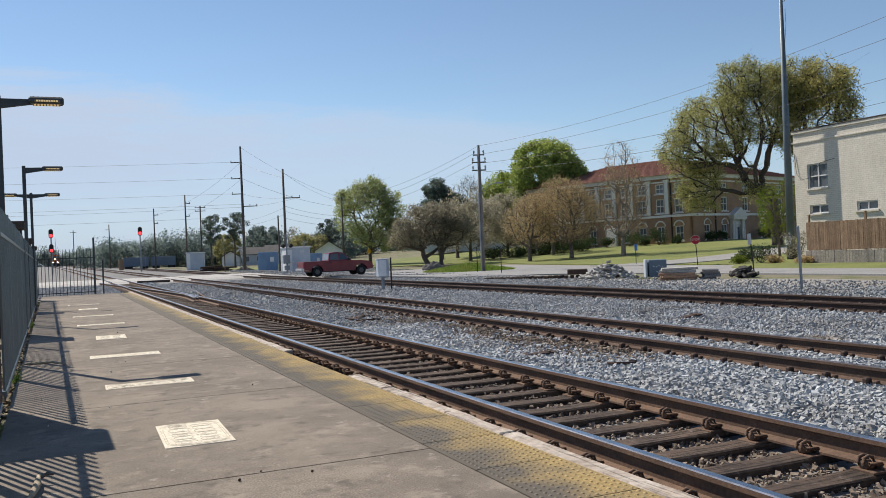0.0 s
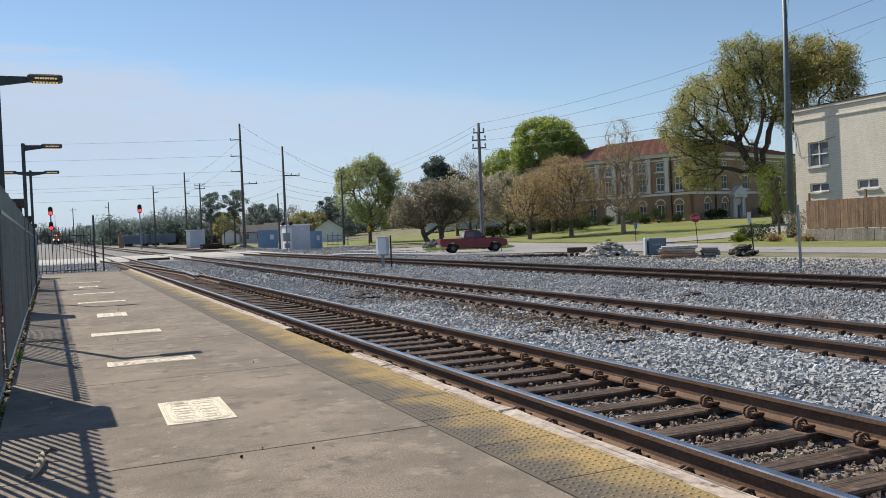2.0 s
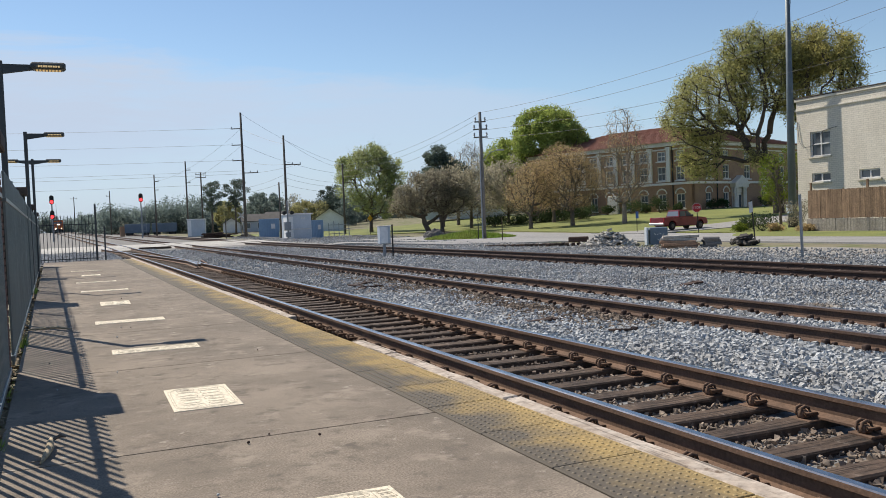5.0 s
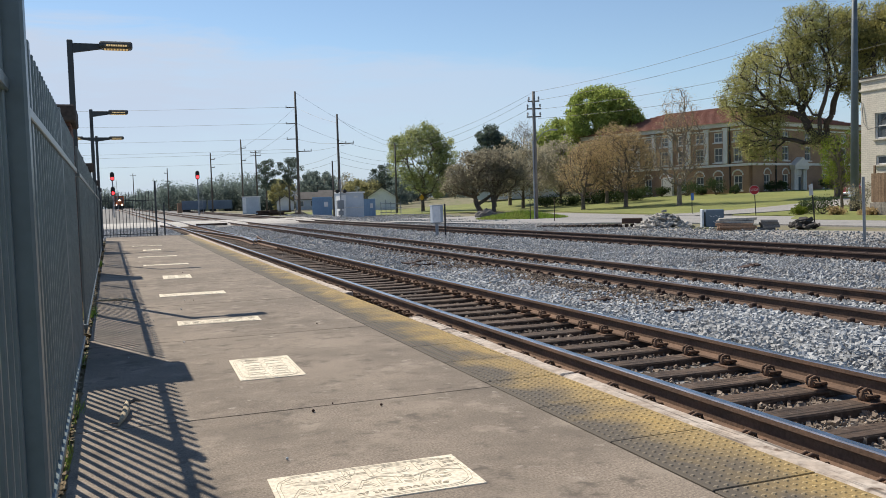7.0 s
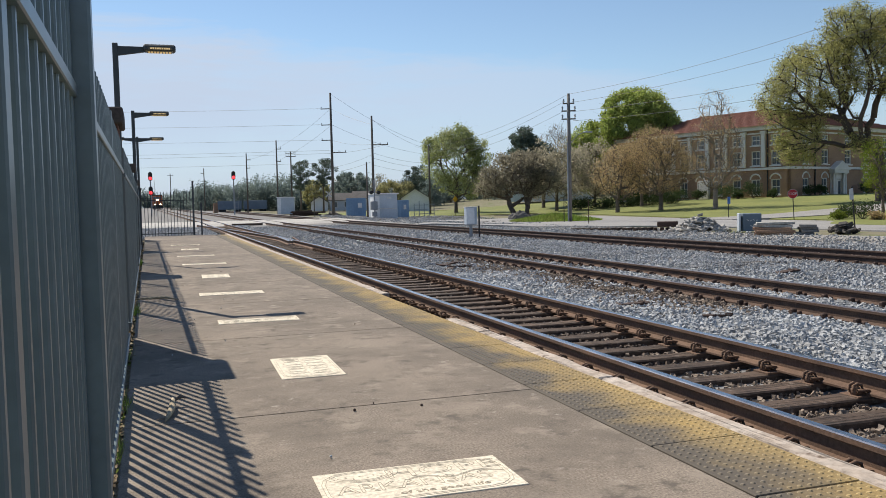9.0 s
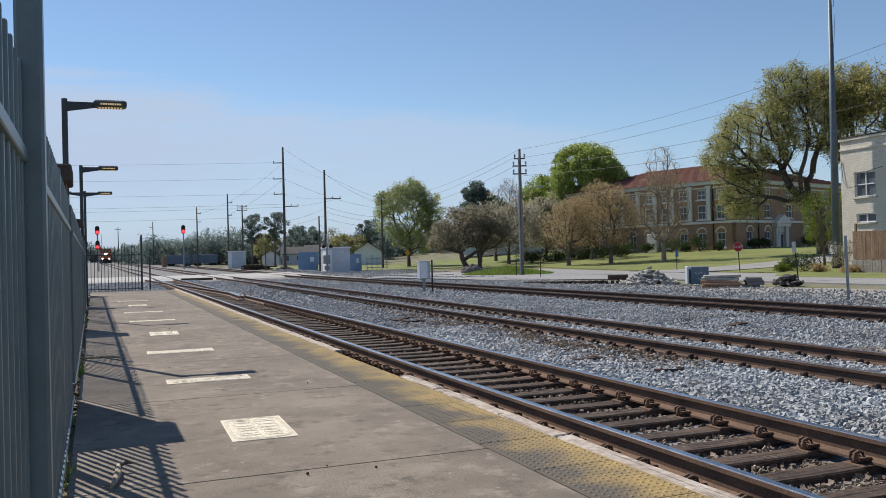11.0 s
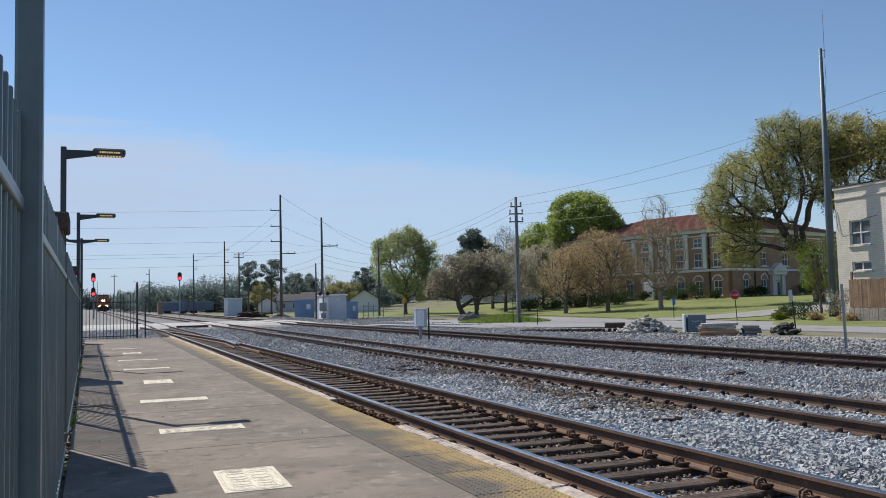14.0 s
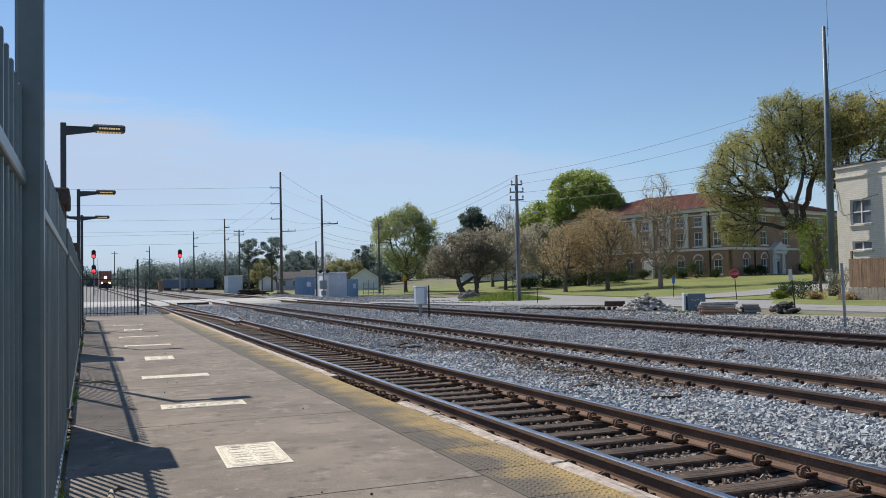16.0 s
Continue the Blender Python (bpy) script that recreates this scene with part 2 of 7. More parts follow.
M_STONE = material("ballast_stone", (0.335, 0.354, 0.373), (0.25, 0.252, 0.253), 0.72, grain=35, stain=0.6, bump=0.3, random_tint=0.65, spec=0.45, spot=((0.17, 0.135, 0.105), 0.35, 0.62))
M_BALLAST = material("ballast_bed", (0.225, 0.223, 0.222), (0.155, 0.148, 0.142), 0.9, spec=0.2, grain=22, stain=0.6, bump=1.0, bump_scale=26)
M_BROWNSTONE = material("dirty_ballast", (0.235, 0.19, 0.152), (0.13, 0.098, 0.076), 0.95, grain=35, stain=2.5, bump=0.3, random_tint=0.65)
M_PLAQUE = material("cream_stone", (0.70, 0.63, 0.51), (0.60, 0.53, 0.42), 0.8, grain=40, stain=3, bump=0.15)
M_PLAQUE_DK = material("engraved_line", (0.46, 0.40, 0.305), rough=0.9)
M_FENCE = material("green_steel", (0.122, 0.168, 0.182), (0.092, 0.128, 0.14), 0.34, 0.0, grain=20, stain=2, bump=0.05, spec=0.6, contrast=0.08)
M_DKSTEEL = material("dark_steel", (0.062, 0.072, 0.08), (0.047, 0.055, 0.062), 0.5, 0.3, grain=15, stain=2, bump=0.05, contrast=0.08)
M_BRICKDK = material("pillar_brick", (0.16, 0.075, 0.055), (0.09, 0.05, 0.04), 0.9, grain=20, stain=3, bump=0.4, random_tint=0.25)
M_CAP = material("pillar_cap", (0.075, 0.06, 0.055), (0.055, 0.046, 0.042), 0.9, grain=20, stain=2)
M_GRASS = material("lawn", (0.186, 0.202, 0.058), (0.124, 0.148, 0.043), 0.9, grain=6, stain=0.16, bump=0.6, bump_scale=14, spot=((0.22, 0.22, 0.08), 0.25, 0.62))
M_GRASSTUFT = leaf_material("grass_blades", (0.18, 0.28, 0.05), (0.24, 0.28, 0.08))
M_DIRT = material("dry_verge", (0.21, 0.185, 0.125), (0.15, 0.14, 0.085), 0.95, grain=9, stain=0.4, bump=0.6, spot=((0.11, 0.13, 0.045), 0.5, 0.52))
M_GRAVEL = material("gravel_lot", (0.31, 0.295, 0.275), (0.225, 0.21, 0.19), 0.95, grain=14, stain=0.35, bump=0.8, contrast=0.5, spots=(((0.12, 0.13, 0.06), 0.9, 0.60, 0.1),))
M_ROAD = material("asphalt_light", (0.285, 0.28, 0.276), (0.235, 0.23, 0.226), 0.9, grain=18, stain=0.25, bump=0.3)
M_CROSS = material("crossing_concrete", (0.42, 0.405, 0.385), (0.33, 0.318, 0.30), 0.85, grain=10, stain=0.3, bump=0.2)
M_BARKSTRIP = material("dry_bark", (0.40, 0.335, 0.24), (0.26, 0.205, 0.14), 0.9, grain=30, stain=9, bump=0.4)
M_LITTER = material("dry_leaves", (0.20, 0.15, 0.09), (0.12, 0.09, 0.055), 0.95, grain=30, stain=6, bump=0.6, random_tint=0.4)


# ---- mesh helpers ----
def part(name, bm, mat, parent=None, label="", smooth=False):
    me = bpy.data.meshes.new(name)
    bm.to_mesh(me)
    bm.free()
    return part_of(name, me, mat, parent, label, smooth)


def part_of(name, me, mat, parent=None, label="", smooth=False):
    for m in (mat if isinstance(mat, (list, tuple)) else [mat]):
        me.materials.append(m)
    me.polygons.foreach_set("use_smooth", [bool(smooth)] * len(me.polygons))
    ob = new(name, me)
    ob.parent = parent
    if label:
        tagged(ob, label)
    return ob


def sibling(ob, m):
    """Another piece on the same mesh, under the same parent."""
    o = bpy.data.objects.new(ob.name.split(".")[0], ob.data)
    scene.collection.objects.link(o)
    o.parent = ob.parent
    o.matrix_basis = m
    return o


def thing(name, m, label, category, group="", kind=""):
    ob = new(name)
    ob.matrix_basis = m
    return tagged(ob, label, category, group, kind)


def box(bm, c, s, bevel=0.0, rot=None, mat=0):
    r = bmesh.ops.create_cube(bm, size=1.0)
    m = Matrix.Translation(c) @ (rot.to_4x4() if rot else Matrix.Identity(4)) @ Matrix.Diagonal((*s, 1))
    bmesh.ops.transform(bm, matrix=m, verts=r["verts"])
    fs = {f for v in r["verts"] for f in v.link_faces}
    for f in fs:
        f.material_index = mat
    if bevel:
        bmesh.ops.bevel(bm, geom=list({e for f in fs for e in f.edges}), offset=bevel, segments=1, affect="EDGES")
    return bm


def tube(bm, pts, radii, seg=6, cap=True, mat=0):
    """A tube through points with a radius each."""
    pts = [Vector(p) for p in pts]
    rings = []
    for i, p in enumerate(pts):
        d = (pts[min(i + 1, len(pts) - 1)] - pts[max(i - 1, 0)])
        d = d.normalized() if d.length > 1e-6 else Vector((0, 0, 1))
        u = d.cross(Vector((0, 0, 1)) if abs(d.z) < 0.9 else Vector((1, 0, 0))).normalized()
        w = d.cross(u)
        r = radii[i] if isinstance(radii, (list, tuple)) else radii
        rings.append([bm.verts.new(p + (u * math.cos(a) + w * math.sin(a)) * r) for a in [2 * math.pi * k / seg for k in range(seg)]])
    for a, b in zip(rings, rings[1:]):
        for k in range(seg):
            f = bm.faces.new((a[k], a[(k + 1) % seg], b[(k + 1) % seg], b[k]))
            f.material_index = mat
    if cap:
        for r in (rings[0][::-1], rings[-1]):
            f = bm.faces.new(r)
            f.material_index = mat
    return bm


def sweep(bm, profile, pts, mats=None):
    """A closed profile (sideways, up) along level points that run roughly along +Y."""
    rings = []
    pts = [Vector(p) for p in pts]
    for i, p in enumerate(pts):
        d = (pts[min(i + 1, len(pts) - 1)] - pts[max(i - 1, 0)])
        side = Vector((d.y, -d.x, 0)).normalized()
        rings.append([bm.verts.new(p + side * u + Vector((0, 0, w))) for u, w in profile])
    n = len(profile)
    for a, b in zip(rings, rings[1:]):
        for k in range(n):
            f = bm.faces.new((a[k], b[k], b[(k + 1) % n], a[(k + 1) % n]))
            f.material_index = mats[k] if mats else 0
    bm.faces.new(rings[0])
    bm.faces.new(rings[-1][::-1])
    return bm


def mesh_np(name, verts, faces):
    me = bpy.data.meshes.new(name)
    k = faces.shape[1]
    me.vertices.add(len(verts))
    me.vertices.foreach_set("co", np.asarray(verts, dtype=np.float32).ravel())
    me.loops.add(faces.size)
    me.loops.foreach_set("vertex_index", faces.astype(np.int32).ravel())
    me.polygons.add(len(faces))
    me.polygons.foreach_set("loop_start", np.arange(0, faces.size, k, dtype=np.int32))
    me.polygons.foreach_set("loop_total", np.full(len(faces), k, dtype=np.int32))
    me.update(calc_edges=True)
    return me


# ---- the lie of the land ----
def smooth(a, b, v):
    t = min(max((v - a) / (b - a), 0), 1)
    return t * t * (3 - 2 * t)


def rise(y):
    return 0.0 if y < 60 else (0.0075 * (y - 60) ** 2 / 40 if y < 80 else 0.15 * 0.5 + 0.0075 * (y - 80))


def ground_z(x, y):
    z = -0.14 - 0.27 * smooth(16.8, 27, x)
    z += 1.75 * smooth(45, 86, x) * smooth(20, 70, y)
    z += min(rise(y), 2.4)
    return z


def bend(y):
    """How far the line has swung to the west at y."""
    if y < 60:
        return 0.0
    return -0.029 * (y - 60) ** 2 / 60 if y < 90 else -0.435 - 0.029 * (y - 90)


def track_x(k, y):
    base = {1: 4.12, 2: 8.15 + 0.016 * min(y, 60), 3: 15.05}[k]
    return base + bend(y)


RAIL_TOP = 0.08


def sheet(name, mat, fx0, fx1, ys, nx, lift, label, category, kind="structure", zf=None, noise_amp=0.0):
    """A sheet of land between two lines x = fx0(y) and x = fx1(y)."""
    zf = zf or ground_z
    v, f = [], []
    for y in ys:
        for i in range(nx + 1):
            x = fx0(y) + (fx1(y) - fx0(y)) * i / nx
            n = noise_amp * noise.noise((x * 1.3, y * 1.3, 3.0)) if noise_amp else 0
            v.append((x, y, zf(x, y) + lift + n))
    w = nx + 1
    for j in range(len(ys) - 1):
        for i in range(nx):
            f.append((j * w + i, j * w + i + 1, (j + 1) * w + i + 1, (j + 1) * w + i))
    # a skirt that carries the edge down into the ground
    rows = len(ys)
    rim = [i for i in range(w)] + [j * w + nx for j in range(1, rows)] + [(rows - 1) * w + i for i in range(nx - 1, -1, -1)] + [j * w for j in range(rows - 2, 0, -1)]
    low = len(v)
    v += [(v[k][0], v[k][1], v[k][2] - 0.22) for k in rim]
    for k in range(len(rim)):
        n = (k + 1) % len(rim)
        f.append((rim[n], rim[k], low + k, low + n))
    me = mesh_np(name, np.array(v), np.array(f))
    ob = part_of(name, me, mat)
    return tagged(ob, label, category, kind=kind)


def steps(a, b, n):
    return [a + (b - a) * i / n for i in range(n + 1)]


# the ground to the horizon
gx = [-3000, -800, -300, -120, -60, -30, -15, -8] + steps(-4, 110, 57) + [130, 160, 220, 350, 900, 3000]
gy = [-3000, -600, -150, -60] + steps(-30, 240, 90) + [280, 340, 420, 600, 1200, 3000]
gv = [(x, y, ground_z(x, y) - 0.05) for y in gy for x in gx]
gw = len(gx)
gf = [(j * gw + i, j * gw + i + 1, (j + 1) * gw + i + 1, (j + 1) * gw + i) for j in range(len(gy) - 1) for i in range(gw - 1)]
tagged(part_of("ground", mesh_np("ground", np.array(gv), np.array(gf)), M_DIRT, smooth=True), "dry grassy ground around the rail yard", "ground", kind="structure")

sheet("ballast_bed", M_BALLAST, lambda y: 2.6 if y < 48 else -6 + bend(y), lambda y: 19.3 + bend(y), steps(-14, 47.9, 120), 66, 0.02, "grey crushed stone ballast under the rails", "ballast", noise_amp=0.03, zf=lambda x, y: ground_z(x, y) - 0.05 * smooth(1.5, 1.2, abs(x - 4.12)))
sheet("ballast_bed_far", M_BALLAST, lambda y: -7 + bend(y), lambda y: 18.5 + bend(y), steps(47.9, 75, 20) + steps(77, 340, 70) + steps(350, 620, 27), 60, 0.022, "grey crushed stone ballast beyond the crossing", "ballast", zf=lambda x, y: ground_z(x, y) - 0.07 * smooth(1.6, 1.2, abs(x - track_x(1, y))) * smooth(74, 72, y))
sheet("gravel_lot", M_GRAVEL, lambda y: 19.2, lambda y: 28.6 + 1.2 * math.sin(y * 0.3), steps(-10, 110, 60), 8, 0.012, "grey gravel strip beside the tracks", "gravel")


def street_z(x, y):
    z = ground_z(x, y)
    k = smooth(31, 14, x) * smooth(50, 60, y) * smooth(16.2, 18.8, x)
    return z + (0.235 + 0.0) * k


sheet("street", M_ROAD, lambda y: 33.6 - 2.5 * smooth(40, 52, y) - 14.5 * smooth(50, 60, y), lambda y: 44.5 + 1.0 * smooth(60, 80, y), steps(-20, 84, 60), 16, 0.03, "pale worn asphalt street beside the tracks", "street", zf=street_z)
sheet("crossing", M_CROSS, lambda y: -40, lambda y: 17.0, steps(74.5, 89, 23), 20, 0.0, "pale concrete grade crossing over the tracks", "crossing", zf=lambda x, y: -0.14 + rise(y) + 0.2 * smooth(74.5, 76, y) * smooth(89, 87.5, y))
sheet("lawn", M_GRASS, lambda y: 46.6 + 1.5 * smooth(60, 90, y), lambda y: 140, steps(-10, 150, 64), 48, 0.03, "mown green lawn in front of the brick building", "lawn", noise_amp=0.05)
sheet("grass_strip", M_GRASS, lambda y: 39.5 + 5.5 * smooth(42, 49, y), lambda y: 46.9, steps(-20, 49, 35), 6, 0.045, "green grass verge between the street and the white building", "grass verge", noise_amp=0.015)
sheet("side_street", M_ROAD, lambda y: 43.0, lambda y: 120, steps(57.0, 64.2, 4), 40, 0.085, "pale asphalt side street beside the lawn", "street")
sheet("lawn_far", M_GRASS, lambda y: 26 - 0.02 * (y - 100), lambda y: 47.5, steps(104, 150, 12), 10, 0.034, "mown green lawn beyond the crossing", "lawn")


# ---- railway tracks ----
RAIL = [(-0.037, 0), (-0.037, -0.03), (-0.01, -0.042), (-0.01, -0.13), (-0.072, -0.152), (-0.072, -0.168), (0.072, -0.168), (0.072, -0.152), (0.01, -0.13), (0.01, -0.042), (0.037, -0.03), (0.037, 0), (0.026, 0.006), (-0.026, 0.006)]
RAIL_MATS = [1, 1, 1, 1, 1, 1, 1, 1, 1, 1, 1, 0, 0, 0]


def rail_z(y):
    return RAIL_TOP + min(rise(y), 2.4)


def make_track(k, ys, top, body, label):
    t = thing("railway_track", pose(0, 0, 0), label, "railway track", "railway tracks")
    rails = []
    for side in (-0.735, 0.735):
        bm = bmesh.new()
        sweep(bm, RAIL, [(track_x(k, y) + side, y, rail_z(y) - 0.006) for y in ys], RAIL_MATS)
        rails.append(part("rail", bm, [top, body], t, "steel rail with a worn running surface"))
    return t


YS = steps(-14, 60, 37) + steps(62, 120, 29) + steps(126, 360, 30) + steps(370, 600, 23)
track_one = make_track(1, YS, M_RAILTOP, M_RUST, "main railway track with polished rails on worn timber ties")
track_two = make_track(2, YS, M_RAILDULL, M_RUST_SIDE, "rusty siding track half sunk in grey ballast")
track_three = make_track(3, YS, M_RUST_DK, M_RUST_DK, "dark rusty outer siding track in grey ballast")

tie_bm = bmesh.new()
box(tie_bm, (0, 0, 0), (2.55, 0.205, 0.17), 0.012)
bmesh.ops.subdivide_edges(tie_bm, edges=[e for e in tie_bm.edges if abs((e.verts[0].co - e.verts[1].co).x) > 1.5], cuts=7)
for v in tie_bm.verts:
    v.co.z += 0.012 * noise.noise(v.co * 3.1)
    v.co.y += 0.012 * noise.noise(v.co * 2.3 + Vector((5, 0, 0)))
tie = part("tie", tie_bm, M_TIE, track_one)
plate_bm = bmesh.new()
box(plate_bm, (0, 0, 0), (0.36, 0.19, 0.022), 0.004)
plate = part("tie_plate", plate_bm, M_RUST, track_one)


def clip_mesh():
    """A coiled spring clip in its shoulder, beside the rail's foot."""
    bm = bmesh.new()
    turns = [(0.052 + 0.036 * math.cos(a), -0.05 + 0.1 * k / 16, 0.052 + 0.034 * math.sin(a)) for k, a in enumerate([4.2 + 4.6 * math.pi * q / 16 for q in range(17)])]
    tube(bm, [(-0.03, -0.052, 0.03)] + turns + [(-0.03, 0.052, 0.03)], 0.0125, 6)
    box(bm, (0.06, 0.0, 0.03), (0.055, 0.07, 0.06), 0.01)
    return bm


clip = part("rail_clip", clip_mesh(), M_RUST, track_one, smooth=True)
first = True
yy = -8.0
rng = random.Random(4)
while yy < 73.8:
    dz = rng.uniform(-0.008, 0.008)
    m = pose(track_x(1, yy) + rng.uniform(-0.05, 0.05), yy, rail_z(yy) - 0.168 - 0.105 + dz, 0, 0, rng.uniform(-1.2, 1.2))
    if first:
        tie.matrix_basis = m
    else:
        sibling(tie, m)
    for s in (-0.735, 0.735):
        mp = pose(4.12 + s, yy, RAIL_TOP - 0.186, 0, 0, rng.uniform(-2, 2))
        if first and s < 0:
            plate.matrix_basis = mp
        elif yy < 40:
            sibling(plate, mp)
        if yy < 30:
            for q in (-1, 1):
                mc = pose(4.12 + s + q * 0.07, yy + rng.uniform(-0.02, 0.02), RAIL_TOP - 0.176, 0, 0, 0 if q > 0 else 180)
                if first and s < 0 and q < 0:
                    clip.matrix_basis = mc
                else:
                    sibling(clip, mc)
    first = False
    yy += 0.50 + rng.uniform(-0.02, 0.02)

# flangeways where the rails cross the road
flange = thing("flangeway", pose(0, 0, 0), "dark rubber flangeways beside the rails in the crossing", "flangeway", kind="structure")
for k in (1, 2, 3):
    for side in (-0.735, 0.735):
        for q in (-0.09, 0.09):
            bm = bmesh.new()
            sweep(bm, [(-0.04, -0.05), (-0.04, 0.0), (0.04, 0.0), (0.04, -0.05)], [(track_x(k, y) + side + q, y, 0.067 + rise(y)) for y in steps(75.6, 87.6, 8)])
            part("strip", bm, M_JOINT, flange)

# spikes and plates of the siding tracks
for k, tr in ((2, track_two), (3, track_three)):
    bm = bmesh.new()
    box(bm, (0, 0, 0), (2.5, 0.22, 0.16), 0.012)
    tie2 = part("tie", bm, M_TIE, tr)
    bm = bmesh.new()
    box(bm, (0, 0, 0), (0.34, 0.19, 0.02), 0.004)
    for q in (-1, 1):
        box(bm, (q * 0.115, 0.05, 0.035), (0.085, 0.07, 0.085), 0.015)
        box(bm, (q * 0.11, -0.06, 0.025), (0.06, 0.05, 0.06), 0.01)
    plate2 = part("tie_plate", bm, M_RUST_DK, tr)
    started = False
    yy = 4.0
    while yy < (52 if k == 2 else 46):
        x = track_x(k, yy)
        m = pose(x, yy, RAIL_TOP - 0.168 - 0.112 + rng.uniform(-0.02, 0.006), 0, 0, rng.uniform(-1.5, 1.5))
        if started:
            sibling(tie2, m)
        else:
            tie2.matrix_basis = m
        for s in (-0.735, 0.735):
            mp = pose(x + s, yy, RAIL_TOP - 0.178)
            if started or s > 0:
                sibling(plate2, mp)
            else:
                plate2.matrix_basis = mp
        started = True
        yy += 0.53 + rng.uniform(-0.03, 0.03)


# crushed stone lying over the bed
def stones(name, n, seed, area, size, mat, label, keep=lambda x, y: True, bias=1.0, drop=0.0, level=ground_z, blocky=False):
    r = np.random.RandomState(seed)
    x0, x1, y0, y1 = area
    xs = r.uniform(x0, x1, n * 3)
    ys = y0 + (y1 - y0) * r.uniform(0, 1, n * 3) ** bias
    ok = np.array([keep(a, b) for a, b in zip(xs, ys)])
    xs, ys = xs[ok][:n], ys[ok][:n]
    n = len(xs)
    # broken blocks near by, simpler chips farther off
    if blocky:
        shape = np.array([(x, y, z) for x in (-0.5, 0.5) for y in (-0.5, 0.5) for z in (-0.5, 0.5)])
        tris = np.array([(0, 1, 3), (0, 3, 2), (4, 6, 7), (4, 7, 5), (0, 4, 5), (0, 5, 1), (2, 3, 7), (2, 7, 6), (0, 2, 6), (0, 6, 4), (1, 5, 7), (1, 7, 3)])
        jit = 0.2
    else:
        shape = np.array([(1, 0, 0), (-1, 0, 0), (0, 1, 0), (0, -1, 0), (0, 0, 1), (0, 0, -1)], dtype=float) * 0.62
        tris = np.array([(0, 2, 4), (2, 1, 4), (1, 3, 4), (3, 0, 4), (2, 0, 5), (1, 2, 5), (3, 1, 5), (0, 3, 5)])
        jit = 0.2
    nv = len(shape)
    s = r.uniform(size * 0.5, size * 1.3, (n, 1, 1)) * r.uniform(0.6, 1.25, (n, 1, 3))
    v = (shape[None] + r.uniform(-jit, jit, (n, nv, 3))) * s
    a, b = r.uniform(0, 6.28, n), r.uniform(-0.9, 0.9, n)
    ca, sa, cb, sb = np.cos(a), np.sin(a), np.cos(b), np.sin(b)
    x, y, z = v[..., 0], v[..., 1], v[..., 2]
    y, z = y * cb[:, None] - z * sb[:, None], y * sb[:, None] + z * cb[:, None]
    x, y = x * ca[:, None] - y * sa[:, None], x * sa[:, None] + y * ca[:, None]
    zz = np.array([level(p, q) for p, q in zip(xs, ys)]) + 0.02 - drop + r.uniform(-0.01, 0.035, n)
    v = np.stack([x + xs[:, None], y + ys[:, None], z + zz[:, None]], -1).reshape(-1, 3)
    f = (tris[None] + nv * np.arange(n)[:, None, None]).reshape(-1, 3)
    return tagged(part_of(name, mesh_np(name, v, f), mat), label, "ballast", kind="stuff")


def near_rail(x, y):
    for k, half in ((1, 1.25), (2, 0.0), (3, 0.0)):
        c = track_x(k, y)
        if half and abs(x - c) < half:
            return True
        for s in (-0.735, 0.735):
            if abs(x - c - s) < 0.1:
                return True
    return False


def clear(x, y):
    return not near_rail(x, y)


def between_ties(x, y):
    return abs(x - 3.385) > 0.1 and abs(x - 4.855) > 0.1


def muddy(x, y):
    """Where mud has worked up through the stones beside the siding."""
    if near_rail(x, y):
        return 0.0
    d = math.exp(-((x - 7.2 - 0.05 * (y - 10)) / 0.95) ** 2) * smooth(8.6, 10.0, y) * (0.35 + 0.65 * smooth(22, 13, y))
    return 1.35 * d * (0.75 + 0.6 * noise.noise((x * 1.4, y * 0.8, 2.0)))


pick = random.Random(33)
stones("ballast", 56000, 3, (5.35, 10.4, 2.5, 17), 0.039, M_STONE, "sharp grey crushed stone ballast beside the rails", lambda x, y: clear(x, y) and pick.random() > muddy(x, y), 1.0, blocky=True)
stones("ballast", 36000, 4, (5.35, 14.2, 4, 30), 0.05, M_STONE, "grey crushed stone ballast between the tracks", lambda x, y: clear(x, y) and (x > 10.3 or y > 16.5) and pick.random() > muddy(x, y), 1.1)
stones("ballast", 15000, 14, (5.6, 9.6, 8.5, 26), 0.036, M_BROWNSTONE, "brown muddy stone beside the siding rail", lambda x, y: pick.random() < muddy(x, y), 1.0, 0.004, blocky=True)
stones("ballast", 21000, 5, (5.35, 20.0, 28, 68), 0.085, M_STONE, "grey crushed stone ballast further along the tracks", clear, 1.2)
stones("ballast", 16000, 6, (14.0, 20.5, 6, 34), 0.075, M_STONE, "grey crushed stone beside the outer siding", clear, 1.0)
stones("ballast", 8000, 9, (-6.5, 6.5, 49, 74), 0.1, M_STONE, "grey crushed stone ballast beyond the platform end", clear, 1.0)
stones("gravel", 7000, 8, (19.5, 28.5, 14, 60), 0.08, M_STONE, "loose grey gravel beside the tracks", lambda x, y: True, 1.2)
stones("ballast", 20000, 7, (3.2, 5.5, 2.5, 22), 0.029, M_BROWNSTONE, "brown dirty ballast between the main track ties", between_ties, 1.4, 0.06, blocky=True)
stones("ballast", 9000, 17, (3.2, 5.5, 20, 36), 0.042, M_BROWNSTONE, "brown dirty ballast farther along the main track", between_ties, 1.0, 0.055)
stones("gravel", 6000, 10, (17.4, 34.0, 60, 104), 0.10, M_STONE, "loose grey gravel strewn round the signal hut", lambda x, y: x < 24 + 6 * math.sin(y * 0.7) or y > 84, 1.0, -0.02, street_z)

# ---- platform ----
EDGE_IN, EDGE_OUT = 2.40, 3.03


